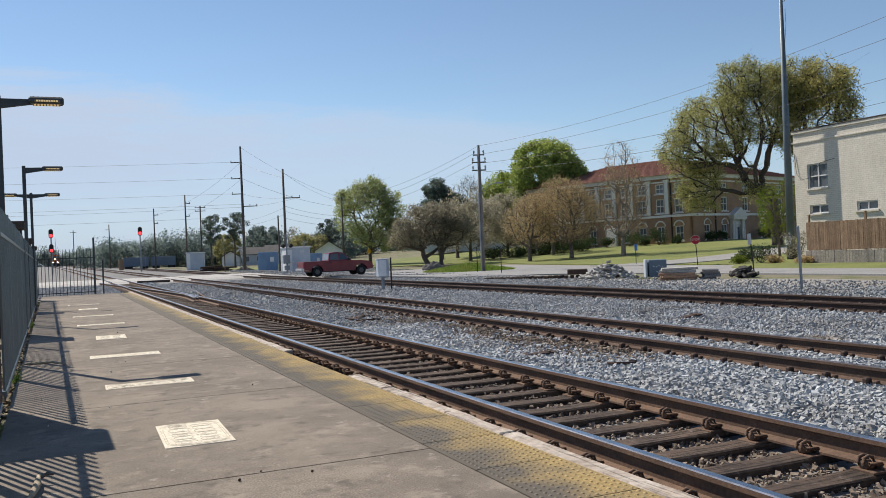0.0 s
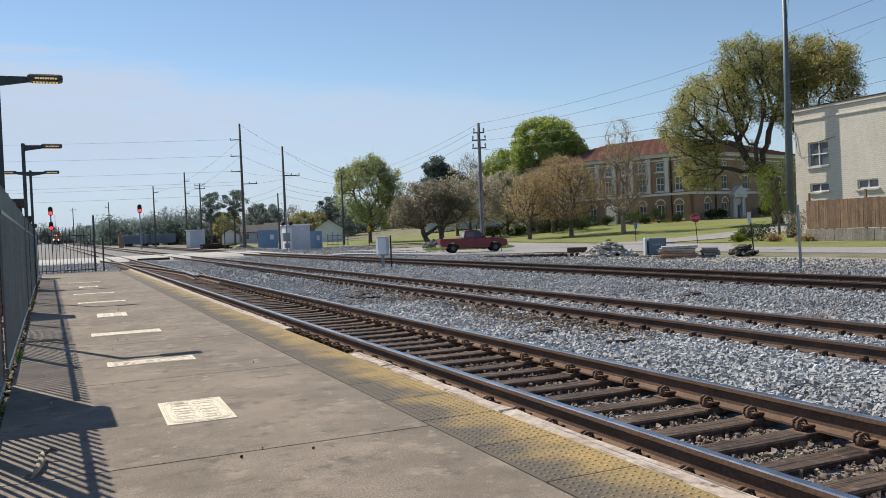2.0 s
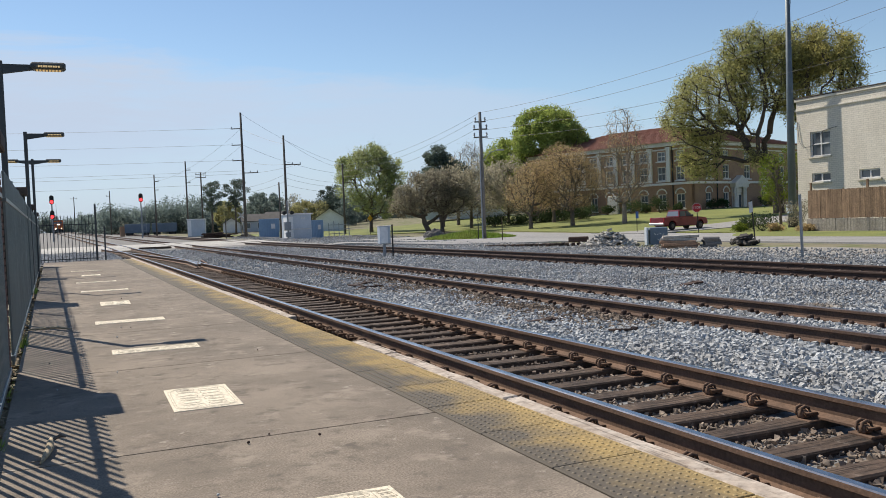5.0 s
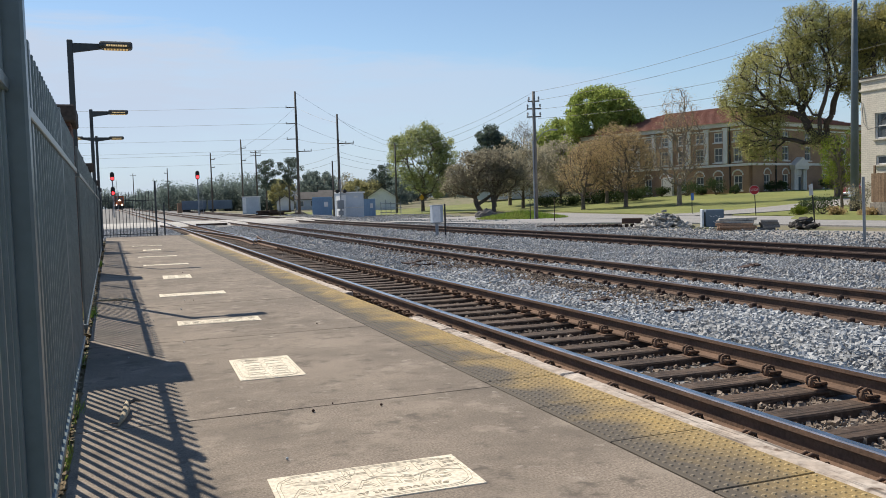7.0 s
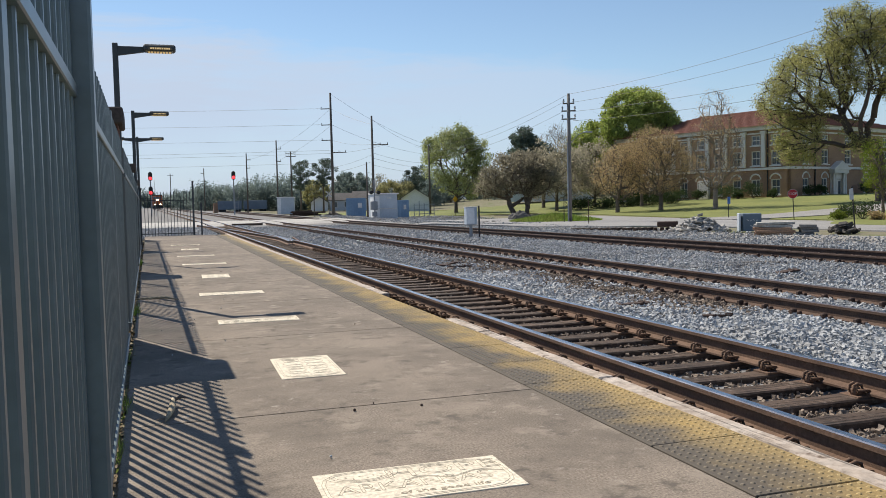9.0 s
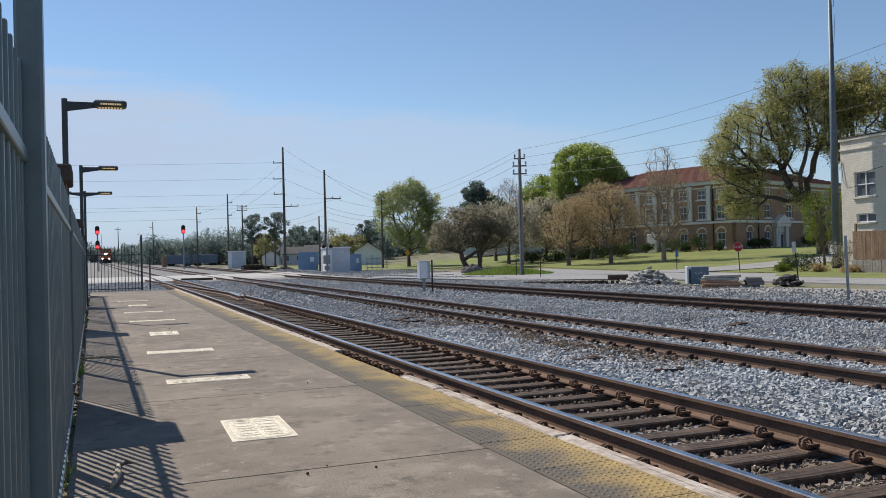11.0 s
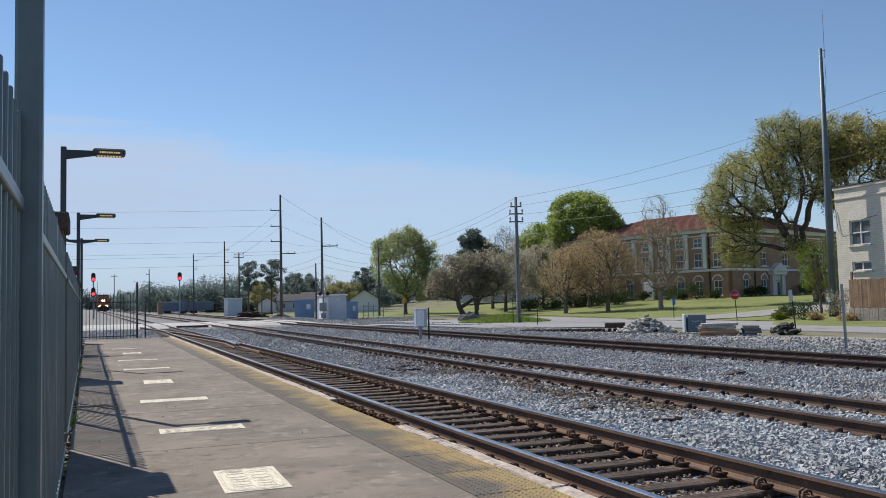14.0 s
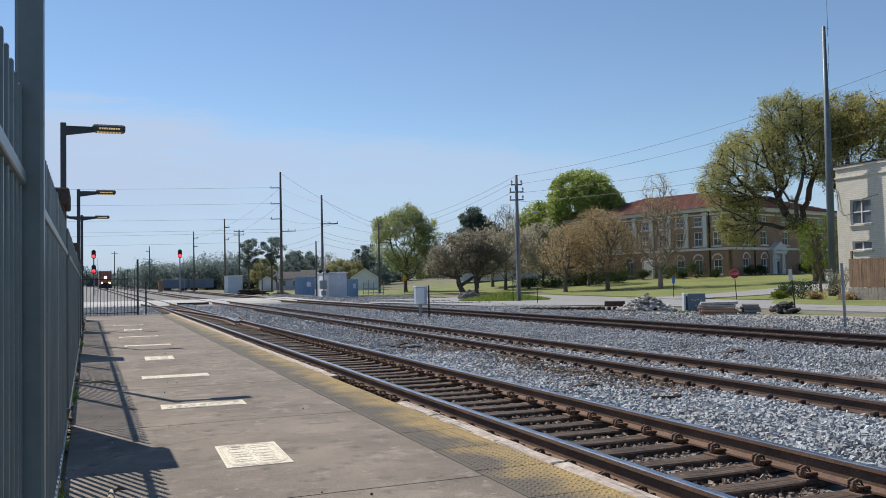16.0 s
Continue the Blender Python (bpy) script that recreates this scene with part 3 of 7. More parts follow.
def plat_left(y):
    return -0.5 - 0.0165 * (y - 4)


platform = thing("platform", pose(0, 0, 0), "low concrete station platform with a tactile edge", "platform", kind="structure")
joints = [-8.0, -4.6, -1.2, 2.2, 5.75, 9.35, 12.9, 16.5, 20.1, 23.7, 27.3, 30.9, 34.5, 38.1, 41.7, 45.3, 48.6]
for a, b in zip(joints, joints[1:]):
    bm = bmesh.new()
    g = 0.003
    v = [bm.verts.new((x, y, z)) for z in (-0.35, 0.0) for x, y in ((plat_left(a), a + g), (EDGE_IN - 0.004, a + g), (EDGE_IN - 0.004, b - g), (plat_left(b), b - g))]
    for q in ((0, 3, 2, 1), (4, 5, 6, 7), (0, 1, 5, 4), (1, 2, 6, 5), (2, 3, 7, 6), (3, 0, 4, 7)):
        bm.faces.new([v[i] for i in q])
    bmesh.ops.bevel(bm, geom=[e for e in bm.edges if all(w.co.z > -0.1 for w in e.verts)], offset=0.006, segments=2, affect="EDGES")
    part("slab", bm, M_CONC, platform)
bm = bmesh.new()
box(bm, (1.0, 20.2, -0.2), (5.2, 56.6, 0.3))
for v in bm.verts:
    if v.co.x < 0:
        v.co.x = plat_left(v.co.y) + 0.03
    else:
        v.co.x = EDGE_OUT + 0.1
part("base", bm, M_JOINT, platform)

# tactile edge: domed tiles
bm = bmesh.new()
box(bm, (0, 0, -0.02), (0.624, 0.9, 0.04), 0.004)
for i in range(10):
    for j in range(15):
        x, y = -0.27 + 0.06 * i, -0.42 + 0.06 * j
        lo = [bm.verts.new((x + 0.015 * math.cos(a), y + 0.015 * math.sin(a), 0.0)) for a in [k * math.pi / 3 for k in range(6)]]
        hi = [bm.verts.new((x + 0.008 * math.cos(a), y + 0.008 * math.sin(a), 0.006)) for a in [k * math.pi / 3 for k in range(6)]]
        for k in range(6):
            bm.faces.new((lo[k], lo[(k + 1) % 6], hi[(k + 1) % 6], hi[k])).material_index = 1
        bm.faces.new(hi).material_index = 1
TC = (EDGE_IN + EDGE_OUT) / 2
tile = part("tactile_tile", bm, [M_YELLOW, M_DOME], platform, "worn yellow tactile paving tile")
y = -7.28
tile.matrix_basis = pose(TC, y, 0.004)
while y < 47.2:
    y += 0.91
    sibling(tile, pose(TC, y, 0.004 + rng.uniform(-0.002, 0.002)))
# painted edge timbers
y = -8.0
while y < 47:
    ln = rng.uniform(2.6, 4.2)
    # one timber is missing
    if 9.7 < y < 13.0:
        y = 13.05
        continue
    if y < 9.8:
        ln = min(ln, 9.8 - y)
    bm = bmesh.new()
    box(bm, (0, 0, 0), (0.145, ln - 0.03, 0.2), 0.012)
    bmesh.ops.subdivide_edges(bm, edges=[e for e in bm.edges if abs((e.verts[0].co - e.verts[1].co).y) > 1.5], cuts=9)
    for v in bm.verts:
        v.co.x += 0.016 * noise.noise(Vector((v.co.x * 3, v.co.y * 1.7 + y, v.co.z * 5)))
        v.co.z += 0.012 * noise.noise(Vector((v.co.x * 9, v.co.y * 2.7 + y, 3)))
    o = part("edge_timber", bm, M_TIMBER, platform, "peeling white painted edge timber")
    o.matrix_basis = pose(EDGE_OUT + 0.08, y + ln / 2, -0.095)
    y += ln


# stone plaques set in the platform
def outline_text(words, size, x, y, parent, wide=1.0, solid=False):
    cu = bpy.data.curves.new("lettering", "FONT")
    cu.body, cu.size, cu.align_x, cu.align_y = words, size, "CENTER", "CENTER"
    if not solid:
        cu.fill_mode, cu.bevel_depth, cu.bevel_resolution, cu.resolution_u = "NONE", 0.0019, 0, 3
    else:
        cu.extrude, cu.resolution_u = 0.002, 3
    tmp = bpy.data.objects.new("lettering", cu)
    me = bpy.data.meshes.new_from_object(tmp)
    bpy.data.objects.remove(tmp)
    o = part_of("lettering", me, M_PLAQUE_DK, parent)
    o.matrix_basis = pose(x, y, 0.002) @ Matrix.Diagonal((wide, 1, 1, 1))


def ring(bm, cx, cy, w, h, k=4, rad=0.0017):
    """A thin rounded outline lying on the stone."""
    c = min(w, h) * 0.32
    pts = []
    for sx, sy, a0 in ((1, 1, 0), (-1, 1, 90), (-1, -1, 180), (1, -1, 270)):
        for q in range(k):
            a = radians(a0 + 90 * q / (k - 1))
            pts.append((cx + sx * (w / 2 - c) + c * math.cos(a), cy + sy * (h / 2 - c) + c * math.sin(a), 0.002))
    tube(bm, pts + pts[:1], rad, 4, False)


def plaque(x0, y0, w, d, seed, rot=-0.95, words=None):
    p = thing("plaque", pose(x0, y0, 0.004, 0, 0, rot), "cream stone plaque with engraved lettering, set in the platform", "plaque", "plaques in the platform")
    bm = bmesh.new()
    box(bm, (0, 0, -0.01), (w, d, 0.024), 0.003)
    part("stone", bm, M_PLAQUE, p)
    r = random.Random(seed)
    bm = bmesh.new()
    for inset in (0.022, 0.04):
        ring(bm, 0, 0, w - 2 * inset, d - 2 * inset, 4, 0.0017 if y0 < 12 else 0.0014)
    if words:
        for k in range(3):
            rad = 0.17 - 0.022 * k
            tube(bm, [(-w / 2 + 0.25 + rad * 1.15 * math.cos(a), d / 2 - 0.07 - 0.75 * rad * math.sin(a), 0.002) for a in [math.pi * q / 12 for q in range(13)]], 0.0018, 4, False)
        for k in range(6):
            box(bm, (-w / 2 + 0.16 + 0.037 * k, d / 2 - 0.1 - 0.03 * (k % 2), 0.001), (0.014, 0.024, 0.004), 0.003)
        for k in range(2):
            tube(bm, [(-0.05 + 0.52 * q / 14, d / 2 - 0.235 - 0.012 * k + 0.03 * math.sin(q * 0.75), 0.002) for q in range(15)], 0.0018, 4, False)
    else:
        long_x = w > d
        n = 3 if long_x else 2
        L, S = (w, d) if long_x else (d, w)
        for j in range(n):
            v = -S / 2 + 0.075 + (S - 0.15) * (j + 0.5) / n
            u = -L / 2 + 0.07
            while u < L / 2 - 0.13:
                l = r.uniform(0.05, 0.13)
                hh = (S - 0.17) / n * r.uniform(0.7, 0.95)
                cx, cy, ww, dd = (u + l / 2, v, l, hh) if long_x else (v, u + l / 2, hh, l)
                ring(bm, cx, cy, ww, dd, 3, 0.0017 if y0 < 12 else 0.0012)
                if y0 < 12 and r.random() < 0.45:
                    ring(bm, cx, cy, ww * 0.5, dd * 0.5, 3)
                u += l + 0.015
    part("engraving", bm, M_PLAQUE_DK, p)
    if words:
        outline_text("HOPE", 0.2, 0.17, d / 2 - 0.13, p, 1.25)
        outline_text("ARKANSAS", 0.17, -0.02, -0.04, p, 0.98)
        outline_text(words, 0.062, 0.1, -d / 2 + 0.095, p, 1.25, True)
    return p


plaque(0.97, 4.02, 1.02, 0.52, 1, words="of the good life")
plaque(0.93, 7.39, 0.54, 1.0, 2)
plaque(0.87, 10.79, 1.0, 0.42, 3)
plaque(0.81, 14.5, 1.05, 0.5, 4)
plaque(0.77, 18.4, 0.56, 1.0, 5)
plaque(0.73, 22.7, 1.1, 0.5, 6)
plaque(0.66, 26.9, 1.1, 0.5, 7)
plaque(0.62, 31.4, 0.6, 1.0, 8)
plaque(0.55, 35.3, 1.1, 0.5, 9)

# ---- fence along the platform ----
def fence_x(y):
    return -0.53 - 0.0185 * (y - 4)


FENCE_TURN = math.degrees(math.atan(0.0185))
PILLARS = [-1.5, 9.6, 20.7, 31.9, 43.0]
picket_bm = bmesh.new()
box(picket_bm, (0, 0, 1.10), (0.026, 0.03, 2.08), 0.005)
picket_mesh = None
for a, b in zip(PILLARS, PILLARS[1:]):
    y0, y1 = a + 0.43, b - 0.43
    f = thing("fence", pose(fence_x((y0 + y1) / 2), (y0 + y1) / 2, 0, 0, 0, FENCE_TURN), "dark green steel picket fence panel between brick pillars", "fence", "fence panels")
    half = (y1 - y0) / 2
    for z, s in ((1.83, 0.045), (0.14, 0.05)):
        bm = bmesh.new()
        box(bm, (0.0, 0, z), (0.05, 2 * half, s), 0.004)
        part("rail", bm, M_FENCE, f)
    y = -half + 0.09
    while y < half - 0.05:
        if picket_mesh is None:
            o = part("picket", picket_bm, M_FENCE, f)
            picket_mesh = o.data
        else:
            o = new("picket", picket_mesh)
            o.parent = f
        o.matrix_basis = pose(0, y, 0)
        y += 0.163
    for k in range(1, 4):
        bm = bmesh.new()
        box(bm, (-0.02, -half + 2 * half * k / 4, 1.08), (0.065, 0.065, 2.18), 0.004)
        part("post", bm, M_FENCE, f)

# brick pillars
brick_bm = bmesh.new()
box(brick_bm, (0, 0, 0), (0.2, 0.1, 0.062), 0.004)
brick_data = bpy.data.meshes.new("brick")
brick_bm.to_mesh(brick_data)
brick_bm.free()
brick_data.materials.append(M_BRICKDK)
for i, y in enumerate(PILLARS):
    p = thing("brick_pillar", pose(fence_x(y) - 0.41, y, 0, 0, 0, FENCE_TURN), "square brown brick fence pillar with a stone cap", "pillar", "fence pillars")
    bm = bmesh.new()
    box(bm, (0, 0, 1.15), (0.765, 0.765, 2.34))
    part("core", bm, M_JOINT, p)
    bm = bmesh.new()
    box(bm, (0, 0, 2.405), (0.9, 0.9, 0.17), 0.015)
    part("cap", bm, M_CAP, p)
    if i in (1, 2):
        for c in range(31 if i == 1 else 0):
            for s in range(4):
                for face in (0, 1):
                    off = -0.29 + 0.21 * s + (0.05 if c % 2 else -0.03)
                    off = max(-0.29, min(0.29, off))
                    o = new("brick", brick_data)
                    o.parent = p
                    if face == 0:
                        o.matrix_basis = pose(off, -0.345, 0.03 + 0.076 * c)
                    else:
                        o.matrix_basis = pose(0.345, off, 0.03 + 0.076 * c, 0, 0, 90)

# grass strip between slab and fence
bm = bmesh.new()
r = random.Random(8)
for i in range(2600):
    y = 2.0 + 40 * r.random() ** 2
    x = plat_left(y) - 0.01 - r.random() * 0.2
    z = -0.03
    a, l, w = r.uniform(0, 6.28), r.uniform(0.02, 0.05), r.uniform(0.015, 0.03)
    u, v = Vector((math.cos(a), math.sin(a), r.uniform(-0.3, 0.6))) * l, Vector((-math.sin(a), math.cos(a), r.uniform(-0.3, 0.3))) * w
    c = Vector((x, y, z + r.random() * 0.03))
    bm.faces.new([bm.verts.new(c + d) for d in (-u - v, u - v, u + v, -u + v)])
tagged(part("leaf_litter", bm, M_LITTER), "dry leaf litter along the foot of the fence", "leaf litter", kind="stuff")
bm = bmesh.new()
for cy, n in ((12.4, 160), (6.4, 60), (5.2, 80), (24, 120), (8.6, 40)):
    for i in range(n):
        y = cy + r.gauss(0, 0.18)
        x = plat_left(y) - 0.03 + r.uniform(-0.1, 0.04)
        h = r.uniform(0.05, 0.2)
        d = Vector((r.uniform(-0.06, 0.08), r.uniform(-0.08, 0.08), h))
        s = Vector((r.uniform(-1, 1), r.uniform(-1, 1), 0)).normalized() * 0.006
        c = Vector((x, y, -0.05))
        bm.faces.new([bm.verts.new(c - s), bm.verts.new(c + s), bm.verts.new(c + d)])
tagged(part("weeds", bm, M_GRASSTUFT), "green weeds growing at the foot of the fence", "weeds", kind="stuff")

# ---- platform lamps ----
M_LED = glow("amber_led", (1.0, 0.72, 0.36), 0.24)
M_LENS = glass("lamp_lens", (0.12, 0.095, 0.05), 0.3)


def platform_lamp(x, y, heads):
    lamp = thing("platform_lamp", pose(x, y, 0), "dark steel platform lamp with a flat LED head", "lamp post", "platform lamps")
    bm = bmesh.new()
    box(bm, (0, 0, 2.03), (0.086, 0.086, 4.2), 0.01)
    part("pole", bm, M_FENCE if y < 5 else M_DKSTEEL, lamp)
    bm = bmesh.new()
    box(bm, (0, 0, 0.01), (0.24, 0.24, 0.03), 0.004)
    part("base_plate", bm, M_DKSTEEL, lamp)
    for s in heads:
        bm = bmesh.new()
        v = [bm.verts.new((s * a, q * 0.03, z)) for q in (-1, 1) for a, z in ((0.03, 3.93), (0.03, 4.08), (0.46, 4.08), (0.46, 4.0))]
        for q in ((0, 1, 2, 3), (7, 6, 5, 4), (0, 4, 5, 1), (1, 5, 6, 2), (2, 6, 7, 3), (3, 7, 4, 0)):
            bm.faces.new([v[k] for k in q])
        bmesh.ops.recalc_face_normals(bm, faces=bm.faces)
        part("arm", bm, M_DKSTEEL, lamp)
        bm = bmesh.new()
        box(bm, (s * 0.68, 0, 4.06), (0.5, 0.26, 0.1), 0.025)
        head = part("lamp_head", bm, M_DKSTEEL, lamp)
        for k in range(7):
            bm = bmesh.new()
            box(bm, (s * (0.5 + 0.06 * k), 0, 4.107), (0.03, 0.2, 0.014), 0.004)
            part("fin", bm, M_DKSTEEL, head)
        bm = bmesh.new()
        box(bm, (s * 0.68, 0, 4.007), (0.4, 0.2, 0.014), 0.004)
        lens = part("lens", bm, M_LENS, head, "brown-tinted lens plate")
        for row in (-0.06, 0.0, 0.06):
            bm = bmesh.new()
            for k in range(8):
                box(bm, (s * (0.52 + 0.046 * k), row, 3.999), (0.03, 0.03, 0.008))
            part("led_strip", bm, M_LED, lens, "row of lit amber LEDs")
        bm = bmesh.new()
        box(bm, (s * 0.69, -0.131, 4.042), (0.36, 0.008, 0.04))
        part("side_lens", bm, M_LENS, head)
        bm = bmesh.new()
        for k in range(9):
            box(bm, (s * (0.55 + 0.035 * k), -0.137, 4.042), (0.026, 0.008, 0.026))
        part("led_strip", bm, M_LED, head, "row of lit amber LEDs")


for x, y, h in ((-0.478, 3.0, (1,)), (-0.87, 14.6, (1,)), (-0.92, 24.4, (1,)), (-1.05, 33.0, (1, -1))):
    platform_lamp(x, y, h)

# ---- end fence of the platform ----
gate = thing("end_fence", pose(0, 48.9, 0), "dark steel picket fence closing the platform end", "fence")
x0, x1 = -1.55, 1.35
for z in (0.12, 1.95):
    bm = bmesh.new()
    box(bm, ((x0 + x1) / 2, 0, z), (x1 - x0, 0.04, 0.045))
    part("rail", bm, M_DKSTEEL, gate)
for i in range(18):
    bm = bmesh.new()
    box(bm, (x0 + (x1 - x0) * i / 17, 0, 1.2), (0.03, 0.03, 2.45))
    part("picket", bm, M_DKSTEEL, gate)
for x, h, w in ((x1, 3.1, 0.1), (x1 + 0.42, 1.9, 0.08)):
    bm = bmesh.new()
    box(bm, (x, 0, h / 2 - 0.1), (w, w, h), 0.008)
    part("post", bm, M_DKSTEEL, gate)

# ---- more materials ----
M_WOODPOLE = material("pole_wood", (0.125, 0.11, 0.096), (0.085, 0.074, 0.066), 0.9, grain=12, stain=1.2, bump=0.4)
M_POLEGREY = cracked(material("grey_pole", (0.215, 0.205, 0.195), (0.16, 0.152, 0.145), 0.9, grain=12, stain=1.2, bump=0.3), (14, 14, 0.7), 0.6)
M_GALV = material("galvanised_steel", (0.29, 0.315, 0.345), (0.22, 0.24, 0.265), 0.55, 0.2, grain=10, stain=1.0, bump=0.05, contrast=0.07)
M_MASTSTEEL = material("mast_steel", (0.135, 0.165, 0.185), (0.10, 0.125, 0.145), 0.5, 0.3, grain=10, stain=0.8, bump=0.05, contrast=0.1)
M_WIRE = material("cable", (0.13, 0.135, 0.145), rough=0.6, bump=0.0, contrast=0.07)
M_HUTGREY = material("aluminium_hut", (0.51, 0.565, 0.635), (0.43, 0.48, 0.55), 0.5, 0.2, grain=8, stain=0.8, bump=0.08, contrast=0.07)
M_HUTWHITE = material("hut_white", (0.80, 0.81, 0.83), (0.7, 0.71, 0.73), 0.6, grain=8, stain=0.8, bump=0.05, contrast=0.07)
M_BLUEBOX = material("blue_container", (0.20, 0.32, 0.46), (0.16, 0.26, 0.39), 0.6, grain=5, stain=0.5, bump=0.1, contrast=0.07)
M_BLUEDK = material("blue_hopper", (0.15, 0.20, 0.26), (0.12, 0.16, 0.21), 0.7, grain=3, stain=0.4, bump=0.1, contrast=0.07)
M_RED = material("red_paint", (0.20, 0.017, 0.03), (0.15, 0.012, 0.022), 0.35, 0.0, grain=20, stain=1.0, bump=0.02, local=True, spec=0.5, contrast=0.07)
M_TYRE = material("rubber", (0.018, 0.018, 0.019), rough=0.85, grain=20, bump=0.2, local=True)
M_CHROME = material("chrome", (0.6, 0.6, 0.62), (0.5, 0.5, 0.52), 0.25, 0.9, grain=10, bump=0.0, local=True, contrast=0.07)
M_PLASTIC = material("dark_trim", (0.025, 0.025, 0.027), rough=0.6, local=True, contrast=0.07)
M_GLASS = glass("window_glass", (0.10, 0.115, 0.13))
M_CARGLASS = glass("car_glass", (0.05, 0.07, 0.085), 0.05)
M_REARGLASS = glass("pale_glass", (0.16, 0.2, 0.24), 0.12)
M_BUFF = material("buff_brick", (0.37, 0.235, 0.155), (0.29, 0.18, 0.12), 0.9, grain=16, stain=0.5, bump=0.4)
M_TRIM = material("white_trim", (0.74, 0.72, 0.68), (0.64, 0.62, 0.58), 0.7, grain=6, stain=0.6, bump=0.1, contrast=0.07)
M_ROOF = material("red_roof_tile", (0.25, 0.115, 0.085), (0.195, 0.09, 0.07), 0.85, grain=7, stain=0.4, bump=0.6)
M_WHITEBRICK = coursed(material("white_brick", (0.69, 0.645, 0.565), (0.61, 0.565, 0.49), 0.85, grain=9, stain=0.35, bump=0.0, contrast=0.08), 1, 0.8, 0.42, 0.15, 0.93)
M_PLANK = cracked(material("fence_plank", (0.25, 0.165, 0.108), (0.185, 0.12, 0.08), 0.9, grain=10, stain=2.0, bump=0.4, random_tint=0.4), (22, 22, 0.8), 0.6)
M_CONCPANEL = material("grey_fence_base", (0.30, 0.27, 0.235), (0.2, 0.18, 0.16), 0.9, grain=8, stain=1.2, bump=0.3, random_tint=0.2)
M_BARK = material("bark", (0.155, 0.128, 0.105), (0.105, 0.087, 0.073), 0.95, grain=10, stain=1.5, bump=0.6)
M_BARKDARK = material("oak_bark", (0.08, 0.066, 0.056), (0.055, 0.046, 0.04), 0.95, grain=9, stain=1.5, bump=0.7)
M_BARKPALE = material("pale_bark", (0.25, 0.21, 0.175), (0.19, 0.16, 0.135), 0.95, grain=10, stain=1.5, bump=0.5)
L_LIGHT = leaf_material("spring_leaves", (0.30, 0.35, 0.14), (0.34, 0.36, 0.19), 0.55)
L_BRIGHT = leaf_material("bright_leaves", (0.40, 0.46, 0.13), (0.28, 0.36, 0.10), 0.5)
L_OAK = leaf_material("oak_leaves", (0.39, 0.38, 0.155), (0.31, 0.32, 0.135), 0.68, 0.2)
L_OAKTASSEL = leaf_material("oak_tassels", (0.50, 0.45, 0.17), (0.41, 0.39, 0.15), 0.68)
L_ORANGE = leaf_material("copper_buds", (0.51, 0.385, 0.21), (0.41, 0.32, 0.185), 0.68)
L_BROWN = leaf_material("brown_buds", (0.35, 0.32, 0.235), (0.285, 0.27, 0.21), 0.68)
L_DARK = leaf_material("pine_needles", (0.11, 0.145, 0.115), (0.08, 0.11, 0.095), 0.5)
L_SHRUB = leaf_material("shrub_leaves", (0.06, 0.09, 0.035), (0.045, 0.07, 0.03))
L_YELLOWSHRUB = leaf_material("young_leaves", (0.16, 0.20, 0.03), (0.11, 0.16, 0.03))
# distance haze painted into the leaf colour: greyer and bluer than near leaves
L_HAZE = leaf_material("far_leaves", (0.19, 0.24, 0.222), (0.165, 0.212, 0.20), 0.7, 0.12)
L_GOLD = leaf_material("golden_leaves", (0.40, 0.38, 0.19), (0.32, 0.32, 0.17), 0.6)
M_RUBBLE = material("rubble", (0.42, 0.40, 0.375), (0.30, 0.285, 0.26), 0.9, grain=12, stain=2, bump=0.4, random_tint=0.35)
M_SCRAP = material("scrap_metal", (0.085, 0.078, 0.072), (0.05, 0.045, 0.042), 0.8, 0.2, grain=14, stain=2.5, bump=0.3, random_tint=0.4)
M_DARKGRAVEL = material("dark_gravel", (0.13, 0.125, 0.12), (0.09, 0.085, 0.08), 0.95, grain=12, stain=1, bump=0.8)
# brown far leaves, greyed to paint in the same haze
L_HAZEBROWN = leaf_material("far_brown", (0.29, 0.28, 0.22), (0.25, 0.25, 0.205), 0.7, 0.12)
M_SHINGLE = material("roof_shingle", (0.155, 0.145, 0.14), (0.115, 0.11, 0.105), 0.9, grain=10, stain=0.6, bump=0.4)
M_REDGLOW = glow("red_signal", (1.0, 0.04, 0.05), 2.2)
M_HEADLIGHT = glow("headlight", (1.0, 0.74, 0.5), 16.0)
M_ORANGE = material("locomotive_orange", (0.46, 0.115, 0.03), (0.33, 0.08, 0.022), 0.5, grain=5, stain=1, local=True)
M_SIGNRED = material("sign_red", (0.42, 0.02, 0.025), rough=0.5, contrast=0.07)
M_SIGNWHITE = material("sign_white", (0.7, 0.7, 0.7), rough=0.5, contrast=0.07)
M_SIGNYELLOW = material("sign_yellow", (0.62, 0.36, 0.03), rough=0.5, contrast=0.07)
M_SIGNBLUE = material("sign_blue", (0.03, 0.16, 0.5), rough=0.5, contrast=0.07)


def gz(x, y):
    return ground_z(x, y)


